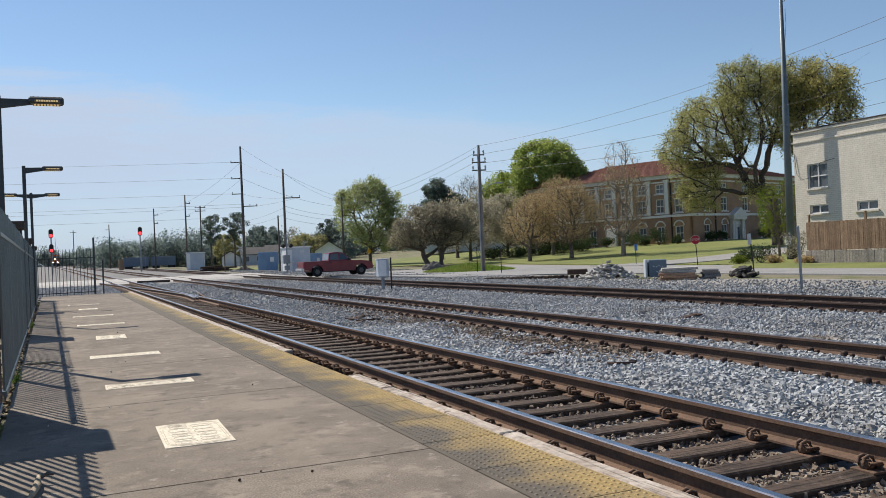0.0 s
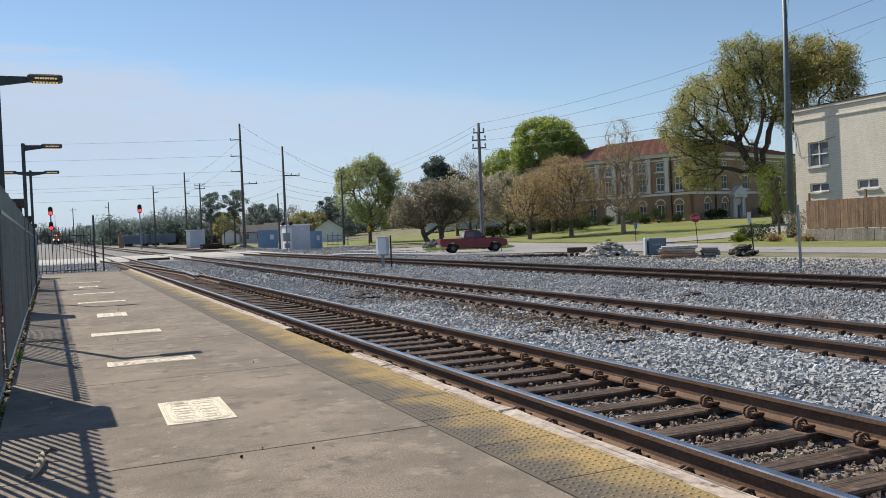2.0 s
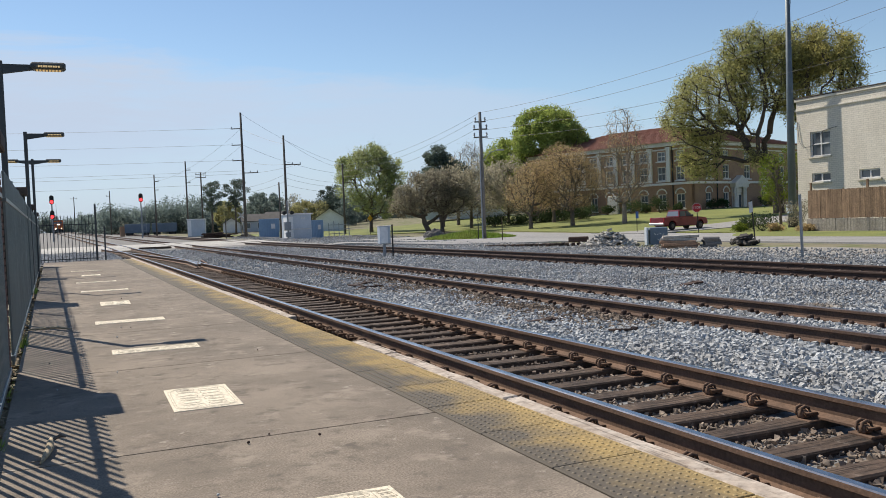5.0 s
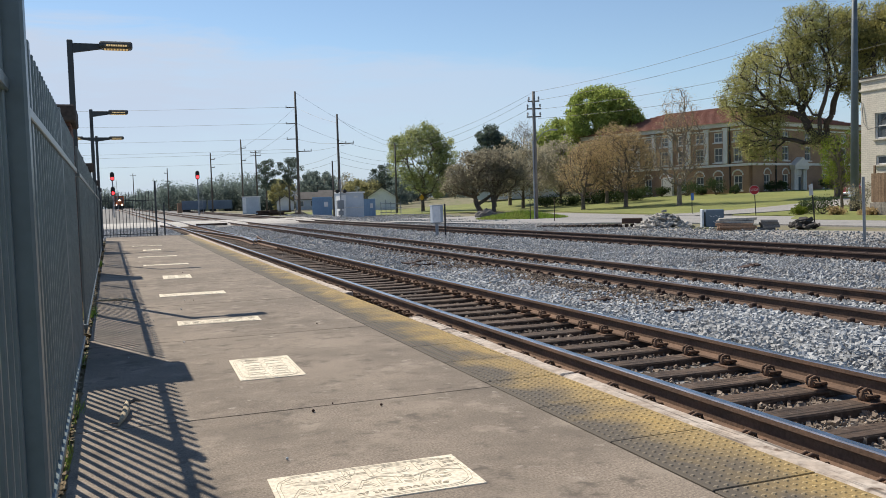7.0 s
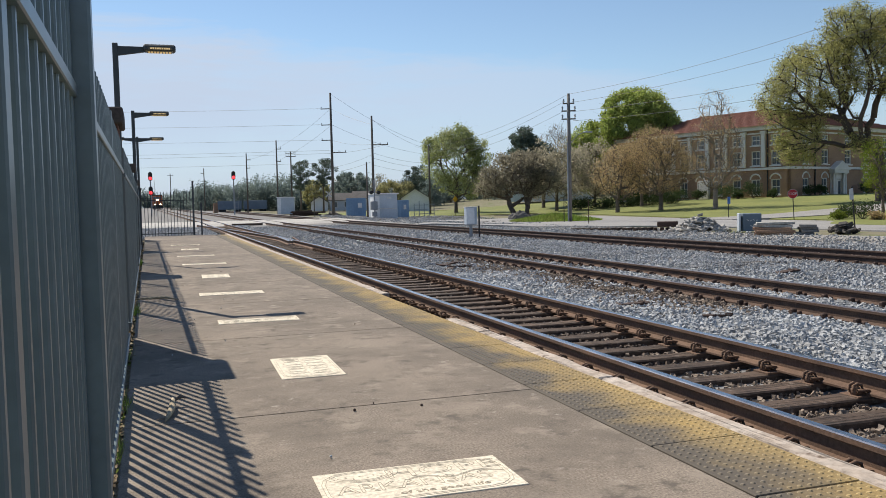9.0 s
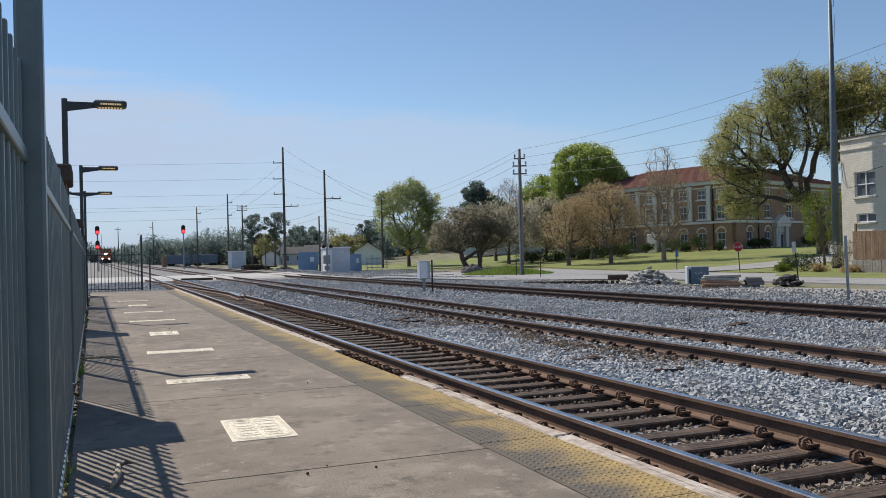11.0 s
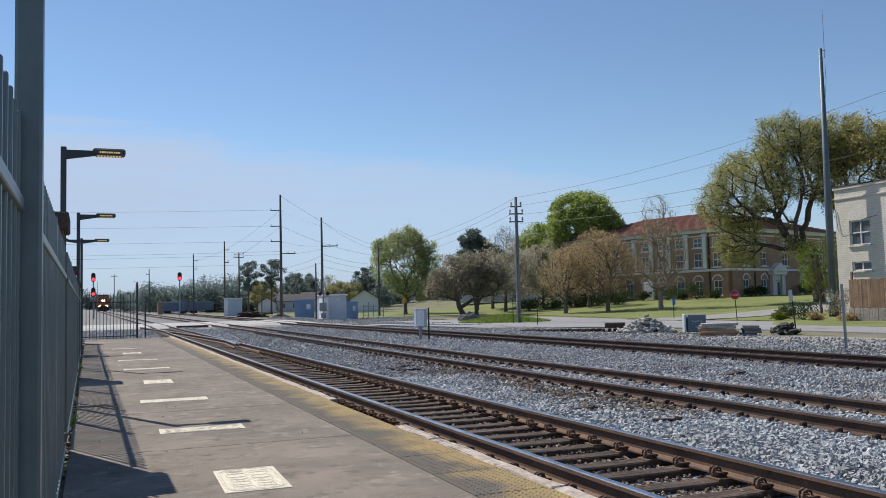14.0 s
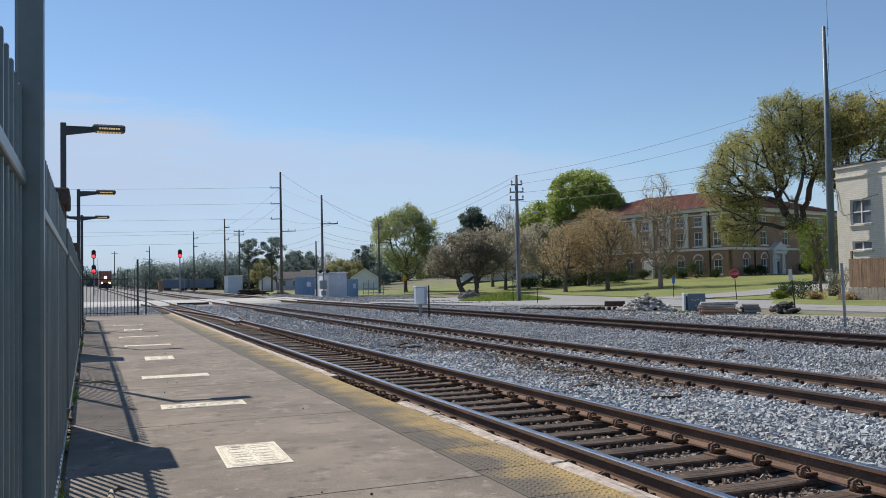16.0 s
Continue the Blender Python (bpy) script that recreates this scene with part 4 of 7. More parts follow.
# ---- trees ----
def leaf_cloud(centres, spreads, n, size, seed, flat=1.0, hang=0.0, wild=0.45):
    r = np.random.RandomState(seed)
    c = np.array(centres)
    idx = r.randint(0, len(c), n)
    q = r.normal(0, 1, (n, 3))
    q = q / np.linalg.norm(q, axis=1)[:, None] * r.uniform(0, 1, (n, 1)) ** 0.45 * 1.75
    p = c[idx] + q * np.array(spreads)[idx][:, None] * np.array([1, 1, flat])
    if hang:
        p[:, 2] -= np.abs(r.normal(0, hang, n)) * (r.rand(n) < 0.4)
    nn = q / 1.75 + r.normal(0, wild, (n, 3))
    u = np.cross(nn, r.normal(0, 1, (n, 3)))
    u /= np.linalg.norm(u, axis=1)[:, None]
    w = np.cross(nn, u)
    w /= np.linalg.norm(w, axis=1)[:, None]
    s = size * r.uniform(0.5, 1.3, (n, 1))
    u, w = u * s, w * s * 0.6
    v = np.stack([p - u, p + u * 0.75 - w, p + u * 0.75 + w], 1).reshape(-1, 3)
    f = np.arange(n * 3).reshape(-1, 3)
    return v, f


def tree(x, y, top, width, leaf_mat, label, n_leaf=7000, leaf=0.16, trunk=0.25, crown_from=0.25, bark=None, seed=1, limbs=16, twigs=9, spread=0.5, shape=1.0, lean=0.0, z=None, hang=0.0, twig_r=0.012, off=(0, 0)):
    """A tree that stands at x, y and reaches the height top, with a crown that wide."""
    r = random.Random(seed)
    z0 = (gz(x, y) if z is None else z) - 0.1
    h = top - z0
    bark = bark or M_BARK
    t = thing("tree", pose(x, y, z0), label, "tree", "trees")
    R = width / 2
    bm = bmesh.new()
    cz = h * (crown_from + (1 - crown_from) * 0.5)
    ch = h * (1 - crown_from) * 0.5
    fork = h * crown_from * r.uniform(0.75, 1.0)
    tube(bm, [(0, 0, 0), (0.02, 0, fork * 0.3), (lean * fork * 0.6, 0.03, fork * 0.7), (lean * fork, 0, fork)], [trunk * 1.35, trunk * 1.05, trunk * 0.95, trunk * 0.85], 8)
    tube(bm, [(lean * fork, 0, fork), (lean * fork + 0.3 * r.uniform(-1, 1), 0.2, cz), (r.uniform(-0.5, 0.5), 0.2, cz + ch * 0.75)], [trunk * 0.8, trunk * 0.45, trunk * 0.08], 6)
    centres, spreads = [], []
    for i in range(limbs):
        a = 2.399963 * i + r.uniform(-0.4, 0.4)
        q = (i + 0.5) / limbs
        zz = -0.85 + 1.7 * q
        rad = math.sqrt(max(0.05, 1 - abs(zz) ** (2.0 * shape))) * r.uniform(0.55, 0.82)
        p = Vector((math.cos(a) * rad * R + off[0], math.sin(a) * rad * R + off[1], cz + zz * ch * 0.9))
        s = Vector((lean * fork, 0, fork + (cz + ch * 0.4 - fork) * q * r.uniform(0.5, 0.9)))
        mid = s.lerp(p, 0.5) + Vector((r.uniform(-0.4, 0.4), r.uniform(-0.4, 0.4), 0.06 * h * r.uniform(-0.3, 0.9)))
        br = trunk * r.uniform(0.22, 0.42)
        tube(bm, [s, mid, p], [br, br * 0.6, br * 0.22], 5, False)
        for k in range(twigs):
            d = Vector((r.gauss(0, 1), r.gauss(0, 1), r.gauss(0.25, 0.8)))
            d.normalize()
            e = p + d * R * r.uniform(0.15, 0.38)
            b = s.lerp(p, r.uniform(0.5, 1.0)) if k % 2 else mid.lerp(p, r.uniform(0.2, 1))
            tube(bm, [b, b.lerp(e, 0.55) + Vector((0, 0, r.uniform(-0.1, 0.2))), e], [twig_r * 2.2, twig_r * 1.5, twig_r * 0.7], 3, False)
            if bark is not None and twigs > 11:
                for kk in range(3):
                    e2 = e + Vector((r.gauss(0, 1), r.gauss(0, 1), r.gauss(0.5, 0.8))) * R * 0.11
                    bb = b.lerp(e, r.uniform(0.4, 1))
                    tube(bm, [bb, e2], [twig_r, twig_r * 0.5], 3, False)
                    centres.append(e2)
                    spreads.append(R * 0.05 * spread)
            centres.append(e)
            spreads.append(R * r.uniform(0.07, 0.15) * spread)
    part("trunk", bm, bark, t, smooth=True)
    if n_leaf:
        v, f = leaf_cloud([tuple(c) for c in centres], spreads, n_leaf, leaf, seed, hang=hang)
        part_of("crown", mesh_np("crown", v, f), leaf_mat, t)
    return t


# lawn and street trees
def crown_points(blobs, n, seed, shell=0.5, gaps=0.0, gap_size=2.5):
    """n places spread through ellipsoids (x, y, z, rx, ry, rz, weight), more of them towards the skin."""
    r = random.Random(seed)
    total = sum(b[6] for b in blobs)
    pts = []
    while len(pts) < n:
        k, q = 0, r.uniform(0, total)
        while q > blobs[k][6]:
            q -= blobs[k][6]
            k += 1
        b = blobs[k]
        d = Vector((r.gauss(0, 1), r.gauss(0, 1), r.gauss(0, 1))).normalized()
        d *= r.random() ** (1 / 3 * (1 - shell)) * (1 + 0.16 * noise.noise(d * 2.3 + Vector((seed, k, 0))))
        p = Vector((b[0] + d.x * b[3], b[1] + d.y * b[4], b[2] + d.z * b[5]))
        if gaps and noise.noise(p / gap_size + Vector((seed * 3.1, 0, 0))) < gaps - 0.5:
            continue
        pts.append(p)
    return pts


def grown_tree(x, y, blobs, fork, leaf_mat, label, n_tips, n_leaf, leaf, puff, trunk, seed, bark=None, shell=0.5, gaps=0.0, gap_size=2.5, thrift=0.35, hang=0.0, lean=(0, 0), flat=0.8, fine=0.011, wild=0.6, droop=0.0):
    """A tree whose boughs grow from the fork to every part of its crown; the heights of blobs and fork are over the ground."""
    r = random.Random(seed)
    bark = bark or M_BARK
    z0 = gz(x, y) - 0.1
    t = thing("tree", pose(x, y, z0), label, "tree", "trees")
    root = [Vector((0, 0, 0)), Vector((lean[0] * 0.3, lean[1] * 0.3, fork * 0.5)), Vector((lean[0], lean[1], fork))]
    pts = crown_points(blobs, n_tips, seed, shell, gaps, gap_size)
    co = np.array([tuple(p) for p in root + pts])
    n, first = len(co), len(root)
    parent = np.full(n, -1)
    parent[1], parent[2] = 0, 1
    path = np.zeros(n)
    best = np.linalg.norm(co - co[2], axis=1)
    best_par = np.full(n, 2)
    best[:first] = np.inf
    order = []
    for _ in range(n - first):
        k = int(np.argmin(best))
        p = best_par[k]
        parent[k] = p
        path[k] = path[p] + np.linalg.norm(co[k] - co[p])
        order.append(k)
        best[k] = np.inf
        d = np.linalg.norm(co - co[k], axis=1)
        # growing back inwards or straight down costs more
        c = d + thrift * path[k] + 0.5 * np.maximum(0, co[k, 2] - co[:, 2])
        better = (c < best) & np.isfinite(best)
        best[better], best_par[better] = c[better], k
    kids = [[] for _ in range(n)]
    for k in range(1, n):
        kids[parent[k]].append(k)
    area = np.zeros(n)
    for k in order[::-1] + [2, 1, 0]:
        area[k] = sum(area[c] for c in kids[k]) if kids[k] else 1.0
    rad = np.maximum(fine, trunk * (area / area[0]) ** 0.42)
    bm = bmesh.new()
    tube(bm, [(0, 0, 0), (0, 0, 0.25), root[1], root[2]], [trunk * 1.55, trunk * 1.15, trunk, trunk * 0.92], 9)
    for k in range(first, n):
        a, b = Vector(co[parent[k]]), Vector(co[k])
        L = (b - a).length
        m = a.lerp(b, 0.5) + Vector((r.uniform(-1, 1), r.uniform(-1, 1), r.uniform(-0.4, 1.0))) * 0.07 * L
        ra = min(rad[parent[k]], rad[k] * 1.5)
        tube(bm, [a, m, b], [ra, (ra + rad[k]) / 2, rad[k] * 0.8], 7 if ra > 0.12 else 5 if ra > 0.04 else 3, False)
        if not kids[k]:
            for q in range(3):
                e = b + Vector((r.gauss(0, 1), r.gauss(0, 1), r.gauss(0.2 - droop, 0.7))) * puff * 1.3
                tube(bm, [b.lerp(a, r.uniform(0, 0.5)), e], [fine, fine * 0.5], 3, False)
    part("trunk", bm, bark, t, smooth=True)
    tips = [k for k in range(first, n) if area[k] < 4.5]
    v, f = leaf_cloud([tuple(co[k]) for k in tips], [puff * r.uniform(0.5, 1.1) for _ in tips], n_leaf, leaf, seed, flat=flat, hang=hang, wild=wild)
    part_of("crown", mesh_np("crown", v, f), leaf_mat, t)
    return t


grown_tree(42.5, 122.9, [(-0.2, 0, 8.0, 4.6, 4.2, 4.6, 6), (0.4, 0, 11.4, 2.4, 2.4, 2.2, 2), (3.2, -1.2, 8.6, 2.2, 2.2, 2.8, 1.4), (-3.2, 1, 9.4, 1.7, 1.7, 2.2, 1), (1.6, -0.4, 4.8, 3.0, 2.8, 2.8, 2.6)], 1.8, L_LIGHT, "light green young leafing tree on the lawn", 560, 34000, 0.13, 0.6, 0.28, 11, gaps=0.14, gap_size=1.8, fine=0.009)
grown_tree(42.9, 101.3, [(0.2, 0, 5.0, 4.7, 4.2, 3.0, 6), (1.0, 0, 6.7, 2.8, 2.6, 1.6, 2), (-2.8, 1.0, 3.9, 2.2, 2.0, 1.7, 1.5)], 1.1, L_BROWN, "spreading dark tree with sparse brown buds on the lawn", 420, 20000, 0.12, 0.5, 0.34, 12, gaps=0.12, lean=(-0.4, 0.1))
grown_tree(44.5, 100.6, [(0.9, 0, 5.0, 3.4, 3.4, 2.7, 6), (1.8, 0, 6.6, 1.8, 1.8, 1.4, 1)], 1.3, L_BROWN, "second dark spreading tree with grey-brown buds on the lawn", 260, 11000, 0.12, 0.5, 0.26, 13, gaps=0.12)
grown_tree(61.1, 126.0, [(0, 0, 8.2, 3.8, 3.4, 4.6, 4), (0.3, 0, 11.2, 2.2, 2.0, 2.6, 1)], 2.6, L_BROWN, "bare tall tree with fine twigs behind the lawn", 600, 1500, 0.08, 0.5, 0.24, 14, thrift=0.5, bark=M_BARKPALE, shell=0.3)
grown_tree(52.2, 91.0, [(0.4, 0, 4.9, 3.2, 3.2, 3.0, 4), (1.2, 0, 6.8, 2.2, 2.2, 1.7, 1.2)], 1.7, L_ORANGE, "copper-budded tree on the lawn", 420, 11000, 0.075, 0.5, 0.24, 16, fine=0.009, shell=0.3)
grown_tree(56.6, 88.4, [(-0.6, 0, 5.6, 4.2, 4.0, 3.7, 6), (-0.8, 0.3, 8.0, 3.0, 2.8, 2.1, 2.5), (2.0, -1, 5.4, 2.4, 2.2, 2.8, 1.2)], 1.9, L_ORANGE, "copper-budded tree with a straight trunk on the lawn", 760, 20000, 0.075, 0.5, 0.25, 17, fine=0.009, shell=0.3)
grown_tree(61.5, 100.7, [(0, 0, 5.6, 3.6, 3.4, 3.8, 4), (0, 0, 8.2, 2.0, 2.0, 1.8, 1)], 1.9, L_ORANGE, "copper-budded tree near the brick building", 380, 6500, 0.08, 0.5, 0.22, 18, fine=0.009, shell=0.3)
grown_tree(58.8, 80.8, [(0, 0, 6.4, 3.3, 3.0, 4.4, 4), (0.1, 0, 10.4, 2.1, 1.8, 3.0, 1.8)], 2.4, L_ORANGE, "nearly bare tall tree with a straight trunk on the lawn", 620, 4800, 0.065, 0.45, 0.26, 19, thrift=0.5, bark=M_BARKPALE, fine=0.009, shell=0.3)
grown_tree(69.5, 68.0, [(-4.4, 4.4, 13.2, 4.3, 4.3, 4.4, 6), (-0.6, 0.8, 14.8, 4.6, 4.6, 4.4, 6), (-1.6, 1.6, 18.0, 3.2, 3.2, 2.5, 2.4), (2.2, -1.6, 16.8, 3.0, 3.2, 3.4, 2.4), (-6.6, 6.6, 10.8, 2.8, 2.8, 2.8, 2), (-5.4, 5.4, 7.0, 2.7, 2.7, 2.8, 2.4), (-1.4, 1.8, 7.0, 2.4, 2.4, 2.6, 0.8)], 5.0, L_OAK, "huge old oak with drooping olive-gold spring leaves", 1300, 78000, 0.098, 0.62, 0.55, 20, bark=M_BARKDARK, gaps=0.31, gap_size=2.0, thrift=0.4, hang=0.35, lean=(-0.2, 0.3), droop=0.4, shell=0.15, fine=0.012)
grown_tree(73.0, 65.2, [(0, 0, 13.0, 4.0, 4.0, 5.0, 5), (0.6, -0.6, 16.8, 2.8, 2.8, 2.4, 2), (-2.4, 2.2, 16.0, 2.4, 2.4, 2.4, 1.2)], 5.5, L_OAKTASSEL, "tall oak with golden-green spring leaves", 520, 36000, 0.12, 0.75, 0.42, 21, bark=M_BARKDARK, gaps=0.24, gap_size=1.8, hang=0.5, shell=0.5)
grown_tree(83.0, 58.5, [(0, 0, 10.5, 4.0, 4.0, 4.2, 1)], 3.0, L_SHRUB, "dark tree behind the white building", 160, 8000, 0.15, 0.7, 0.3, 26, gaps=0.15)
tree(55.6, 54.3, 6.6, 3.9, L_YELLOWSHRUB, "small bright yellow-green tree beside the white building", 3600, 0.09, 0.12, 0.2, seed=22, spread=1.1)
tree(60.5, 112.0, 9.5, 9.0, L_BROWN, "shaded grey-brown tree beside the lawn", 9000, 0.15, 0.25, 0.12, seed=24, twigs=13, spread=1.5)
tree(52.8, 109.0, 9.2, 9.0, L_BROWN, "dark twiggy tree at the back of the lawn", 9000, 0.14, 0.25, 0.15, seed=25, twigs=13, spread=1.5)
grown_tree(70.6, 120.9, [(0.4, -0.3, 8.6, 7.0, 6.6, 6.8, 6), (1.8, -1.2, 13.6, 5.4, 5.2, 4.3, 4), (-4.0, 2.5, 7.6, 3.8, 3.8, 5.4, 3.5), (4.2, -2.6, 10.4, 4.0, 4.0, 5.0, 2.5)], 2.4, L_BRIGHT, "large dense bright green tree beside the brick building", 820, 90000, 0.19, 0.8, 0.45, 15, shell=0.7, wild=0.45, gaps=0.1, gap_size=1.6)
grown_tree(54.8, 123.5, [(0, 0, 9.4, 2.9, 2.7, 2.2, 3), (-0.5, 0, 11.2, 1.9, 1.9, 1.5, 2), (1.8, 0, 7.4, 2.4, 2.2, 1.8, 1.5)], 4.0, L_DARK, "dark evergreen tree behind the lawn", 150, 15000, 0.16, 0.62, 0.3, 113, gaps=0.2, gap_size=1.5)
grown_tree(58.0, 124.5, [(0, 0, 7.2, 2.6, 2.4, 2.8, 1)], 3.4, L_DARK, "lower dark evergreen tree behind the lawn", 90, 8000, 0.16, 0.62, 0.26, 114, gaps=0.15, gap_size=1.5)

# pines and the wooded distance beyond the crossing
woods = random.Random(40)
for i in range(30):
    b = radians(1.9 + 31.0 * (i + woods.uniform(-0.3, 0.3)) / 29)
    d = woods.uniform(205, 260)
    x, y = d * math.sin(b), d * math.cos(b)
    tp = (woods.uniform(5.5, 8.6) + (1.5 if i % 5 == 0 else 0)) * (0.8 + 0.2 * smooth(6, 14, i))
    tree(x, y, tp, woods.uniform(10, 16), woods.choice([L_HAZE, L_HAZE, L_HAZE, L_HAZEBROWN]), "spring tree in the far wood, its leaves tinted for haze", 6600, 0.25, 0.25, 0.05, seed=50 + i, limbs=16, twigs=4, spread=1.5, z=gz(x, y))
for i in range(9):
    b = radians(-8.0 + 10.5 * i / 8)
    x, y = 420 * math.sin(b), 420 * math.cos(b)
    tree(x, y, woods.uniform(5.5, 9.5), 18, L_HAZE, "tree at the far end of the line, its leaves tinted for haze", 6000, 0.4, 0.3, 0.05, seed=140 + i, limbs=16, twigs=6, spread=1.25, z=gz(x, y))
for i in range(26):
    b = radians(30 + 42.0 * i / 25)
    d = woods.uniform(170, 215)
    x, y = d * math.sin(b), d * math.cos(b)
    tree(x, y, woods.uniform(8.5, 12.0), woods.uniform(10, 15), woods.choice([L_HAZE, L_BROWN, L_SHRUB, L_SHRUB]), "shaded tree behind the buildings", 1800, 0.38, 0.25, 0.05, seed=90 + i, limbs=14, twigs=4, spread=1.5, z=gz(x, y))


def domed_tree(x, y, base, top, widths, leaf_mat, label, n_leaf, leaf, trunk, seed, clumps=60, puff=0.2, flat=0.8, bark=None, taper=1.0, wild=0.3, fill=0.25, shift=(0, 0)):
    """A full-leaved tree: rounded clumps of leaves at the ends of its limbs, from the height base to top."""
    r = random.Random(seed)
    z0 = gz(x, y) - 0.1
    t = thing("tree", pose(x, y, z0), label, "tree", "trees")
    lo, hi = base - z0, top - z0
    rx, ry, off = widths[0] / 2, widths[1] / 2, widths[2]
    bm = bmesh.new()
    tube(bm, [(0, 0, 0), (0.05, 0, lo * 0.5), (off * 0.2, 0, lo + (hi - lo) * 0.3), (off * 0.6, 0.1, lo + (hi - lo) * 0.85)], [trunk * 1.3, trunk, trunk * 0.75, trunk * 0.12], 8)
    # main limbs rise from the fork; every clump hangs on the nearest of them
    knots = []
    fork = Vector((off * 0.1, 0, lo + (hi - lo) * 0.08))
    n_main = 5 + clumps // 16
    for i in range(n_main):
        a = 2.399963 * i + 0.4
        q = (i + 0.5) / n_main
        e = Vector((off * 0.5 + shift[0] * 0.8 + math.cos(a) * rx * 0.62 * (1.1 - 0.7 * q), shift[1] * 0.8 + math.sin(a) * ry * 0.62 * (1.1 - 0.7 * q), lo + (hi - lo) * (0.3 + 0.5 * q)))
        m = fork.lerp(e, 0.5) + Vector((r.uniform(-0.06, 0.06) * rx, r.uniform(-0.06, 0.06) * ry, -0.03 * (hi - lo)))
        tube(bm, [fork, m, e], [trunk * 0.5, trunk * 0.32, trunk * 0.12], 6, False)
        knots += [m.lerp(e, k) for k in (0.0, 0.25, 0.5, 0.75, 1.0)]
    centres, spreads = [], []
    for i in range(clumps):
        a = 2.399963 * i + r.uniform(-0.3, 0.3)
        q = (i + 0.5) / clumps
        zz = -0.9 + 1.75 * q
        k = math.sqrt(max(0.02, 1 - abs(zz) ** (2.0 * taper))) * (r.uniform(0.72, 0.95) if i % 4 else r.uniform(fill, 0.6))
        c = Vector((off * (zz + 0.4) + shift[0] + math.cos(a) * k * rx, shift[1] + math.sin(a) * k * ry, (lo + hi) / 2 + zz * (hi - lo) / 2 * r.uniform(0.9, 1.0)))
        s = min(knots, key=lambda p: (p - c).length + 0.6 * max(0.0, p.z - c.z))
        bend_at = s.lerp(c, 0.5) + Vector((r.uniform(-0.3, 0.3), r.uniform(-0.3, 0.3), r.uniform(-0.1, 0.5)))
        tube(bm, [s, bend_at, c], [trunk * 0.14, trunk * 0.09, trunk * 0.03], 4, False)
        centres.append(tuple(c))
        spreads.append(rx * puff * r.uniform(0.6, 1.15))
    part("trunk", bm, bark or M_BARK, t, smooth=True)
    v, f = leaf_cloud(centres, spreads, n_leaf, leaf, seed, flat=flat, wild=wild)
    part_of("crown", mesh_np("crown", v, f), leaf_mat, t)
    return t


# the full-leaved tree beside the brick building, evergreens and pines
for x, y, base, top, w, sd in ((26.9, 176, 4.6, 11.4, 4.4, 31), (31.8, 177, 5.6, 11.8, 5.0, 32), (50.5, 172, 3.6, 10.0, 5.4, 33)):
    domed_tree(x, y, base, top, (w, w, 0.2), L_DARK, "dark pine with tiered boughs above the far trees", 4600, 0.15, 0.17, sd, clumps=22, puff=0.24, flat=0.7, taper=0.9, fill=0.1, wild=0.6)
# rounded golden trees and haze-tinted olive and green ones round the far houses
for x, y, top, w, m, sd, lab in ((33.4, 194, 8.0, 6.4, L_GOLD, 161, "low golden-green tree behind the far houses"), (43.0, 201, 9.0, 9.0, L_HAZE, 162, "soft olive tree behind the far houses"), (46.5, 172, 6.6, 8.0, L_GOLD, 163, "golden-brown tree behind the far houses"), (41.5, 194, 9.8, 9.0, L_HAZE, 164, "pale green tree behind the far houses"), (59.0, 190, 9.0, 11.0, L_HAZE, 165, "soft green tree behind the far lawn")):
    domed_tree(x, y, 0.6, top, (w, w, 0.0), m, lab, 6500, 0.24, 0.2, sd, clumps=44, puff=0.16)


def shrub(x, y, w, h, mat, label, n=900, seed=1, leaf=0.07):
    r = random.Random(seed)
    t = thing("shrub", pose(x, y, gz(x, y) - 0.05), label, "shrub", "shrubs")
    bm = bmesh.new()
    cs, sp = [], []
    for i in range(14):
        a = r.uniform(0, 6.28)
        rr = r.random() ** 0.5
        p = Vector((math.cos(a) * rr * w * 0.38, math.sin(a) * rr * w * 0.38, h * r.uniform(0.25, 0.8)))
        tube(bm, [(0, 0, 0), p * 0.6, p], [0.03, 0.02, 0.008], 4, False)
        cs.append(tuple(p))
        sp.append(w * 0.13)
    part("stem", bm, M_BARK, t)
    v, f = leaf_cloud(cs, sp, n, leaf, seed, 0.8)
    v[:, 2] = np.maximum(v[:, 2], 0.02)
    part_of("foliage", mesh_np("foliage", v, f), mat, t)
    return t


for i, (x, y) in enumerate(((55.2, 106.5), (58.0, 105.2), (60.8, 103.9), (63.6, 102.6), (66.0, 101.2))):
    shrub(x, y, 4.2, 1.7, L_SHRUB, "dark hedge bush under the trees at the lawn's far side", 1700, 260 + i, 0.11)

BC = Vector((77.9, 91.2, 0))                       # near corner of the brick building
FU, RU = Vector((-0.302, 0.953, 0)), Vector((0.953, 0.302, 0))


def on_face(u, s, out):
    """A place s metres along a face of the brick building and out metres before it."""
    n = -RU if u is FU else -FU
    return BC + u * s + n * out


for i, (s, w, h) in enumerate(((1.0, 1.6, 1.4), (4.0, 3.0, 2.7), (6.2, 1.8, 1.6), (8.6, 4.0, 2.4), (13.0, 2.6, 1.6), (16.0, 3.2, 1.8), (20, 3, 1.6), (23, 3, 1.7))):
    p = on_face(FU, s, 2.2)
    shrub(p.x, p.y, w, h, L_SHRUB, "clipped dark green shrub before the brick building", 1500, 200 + i, 0.09)
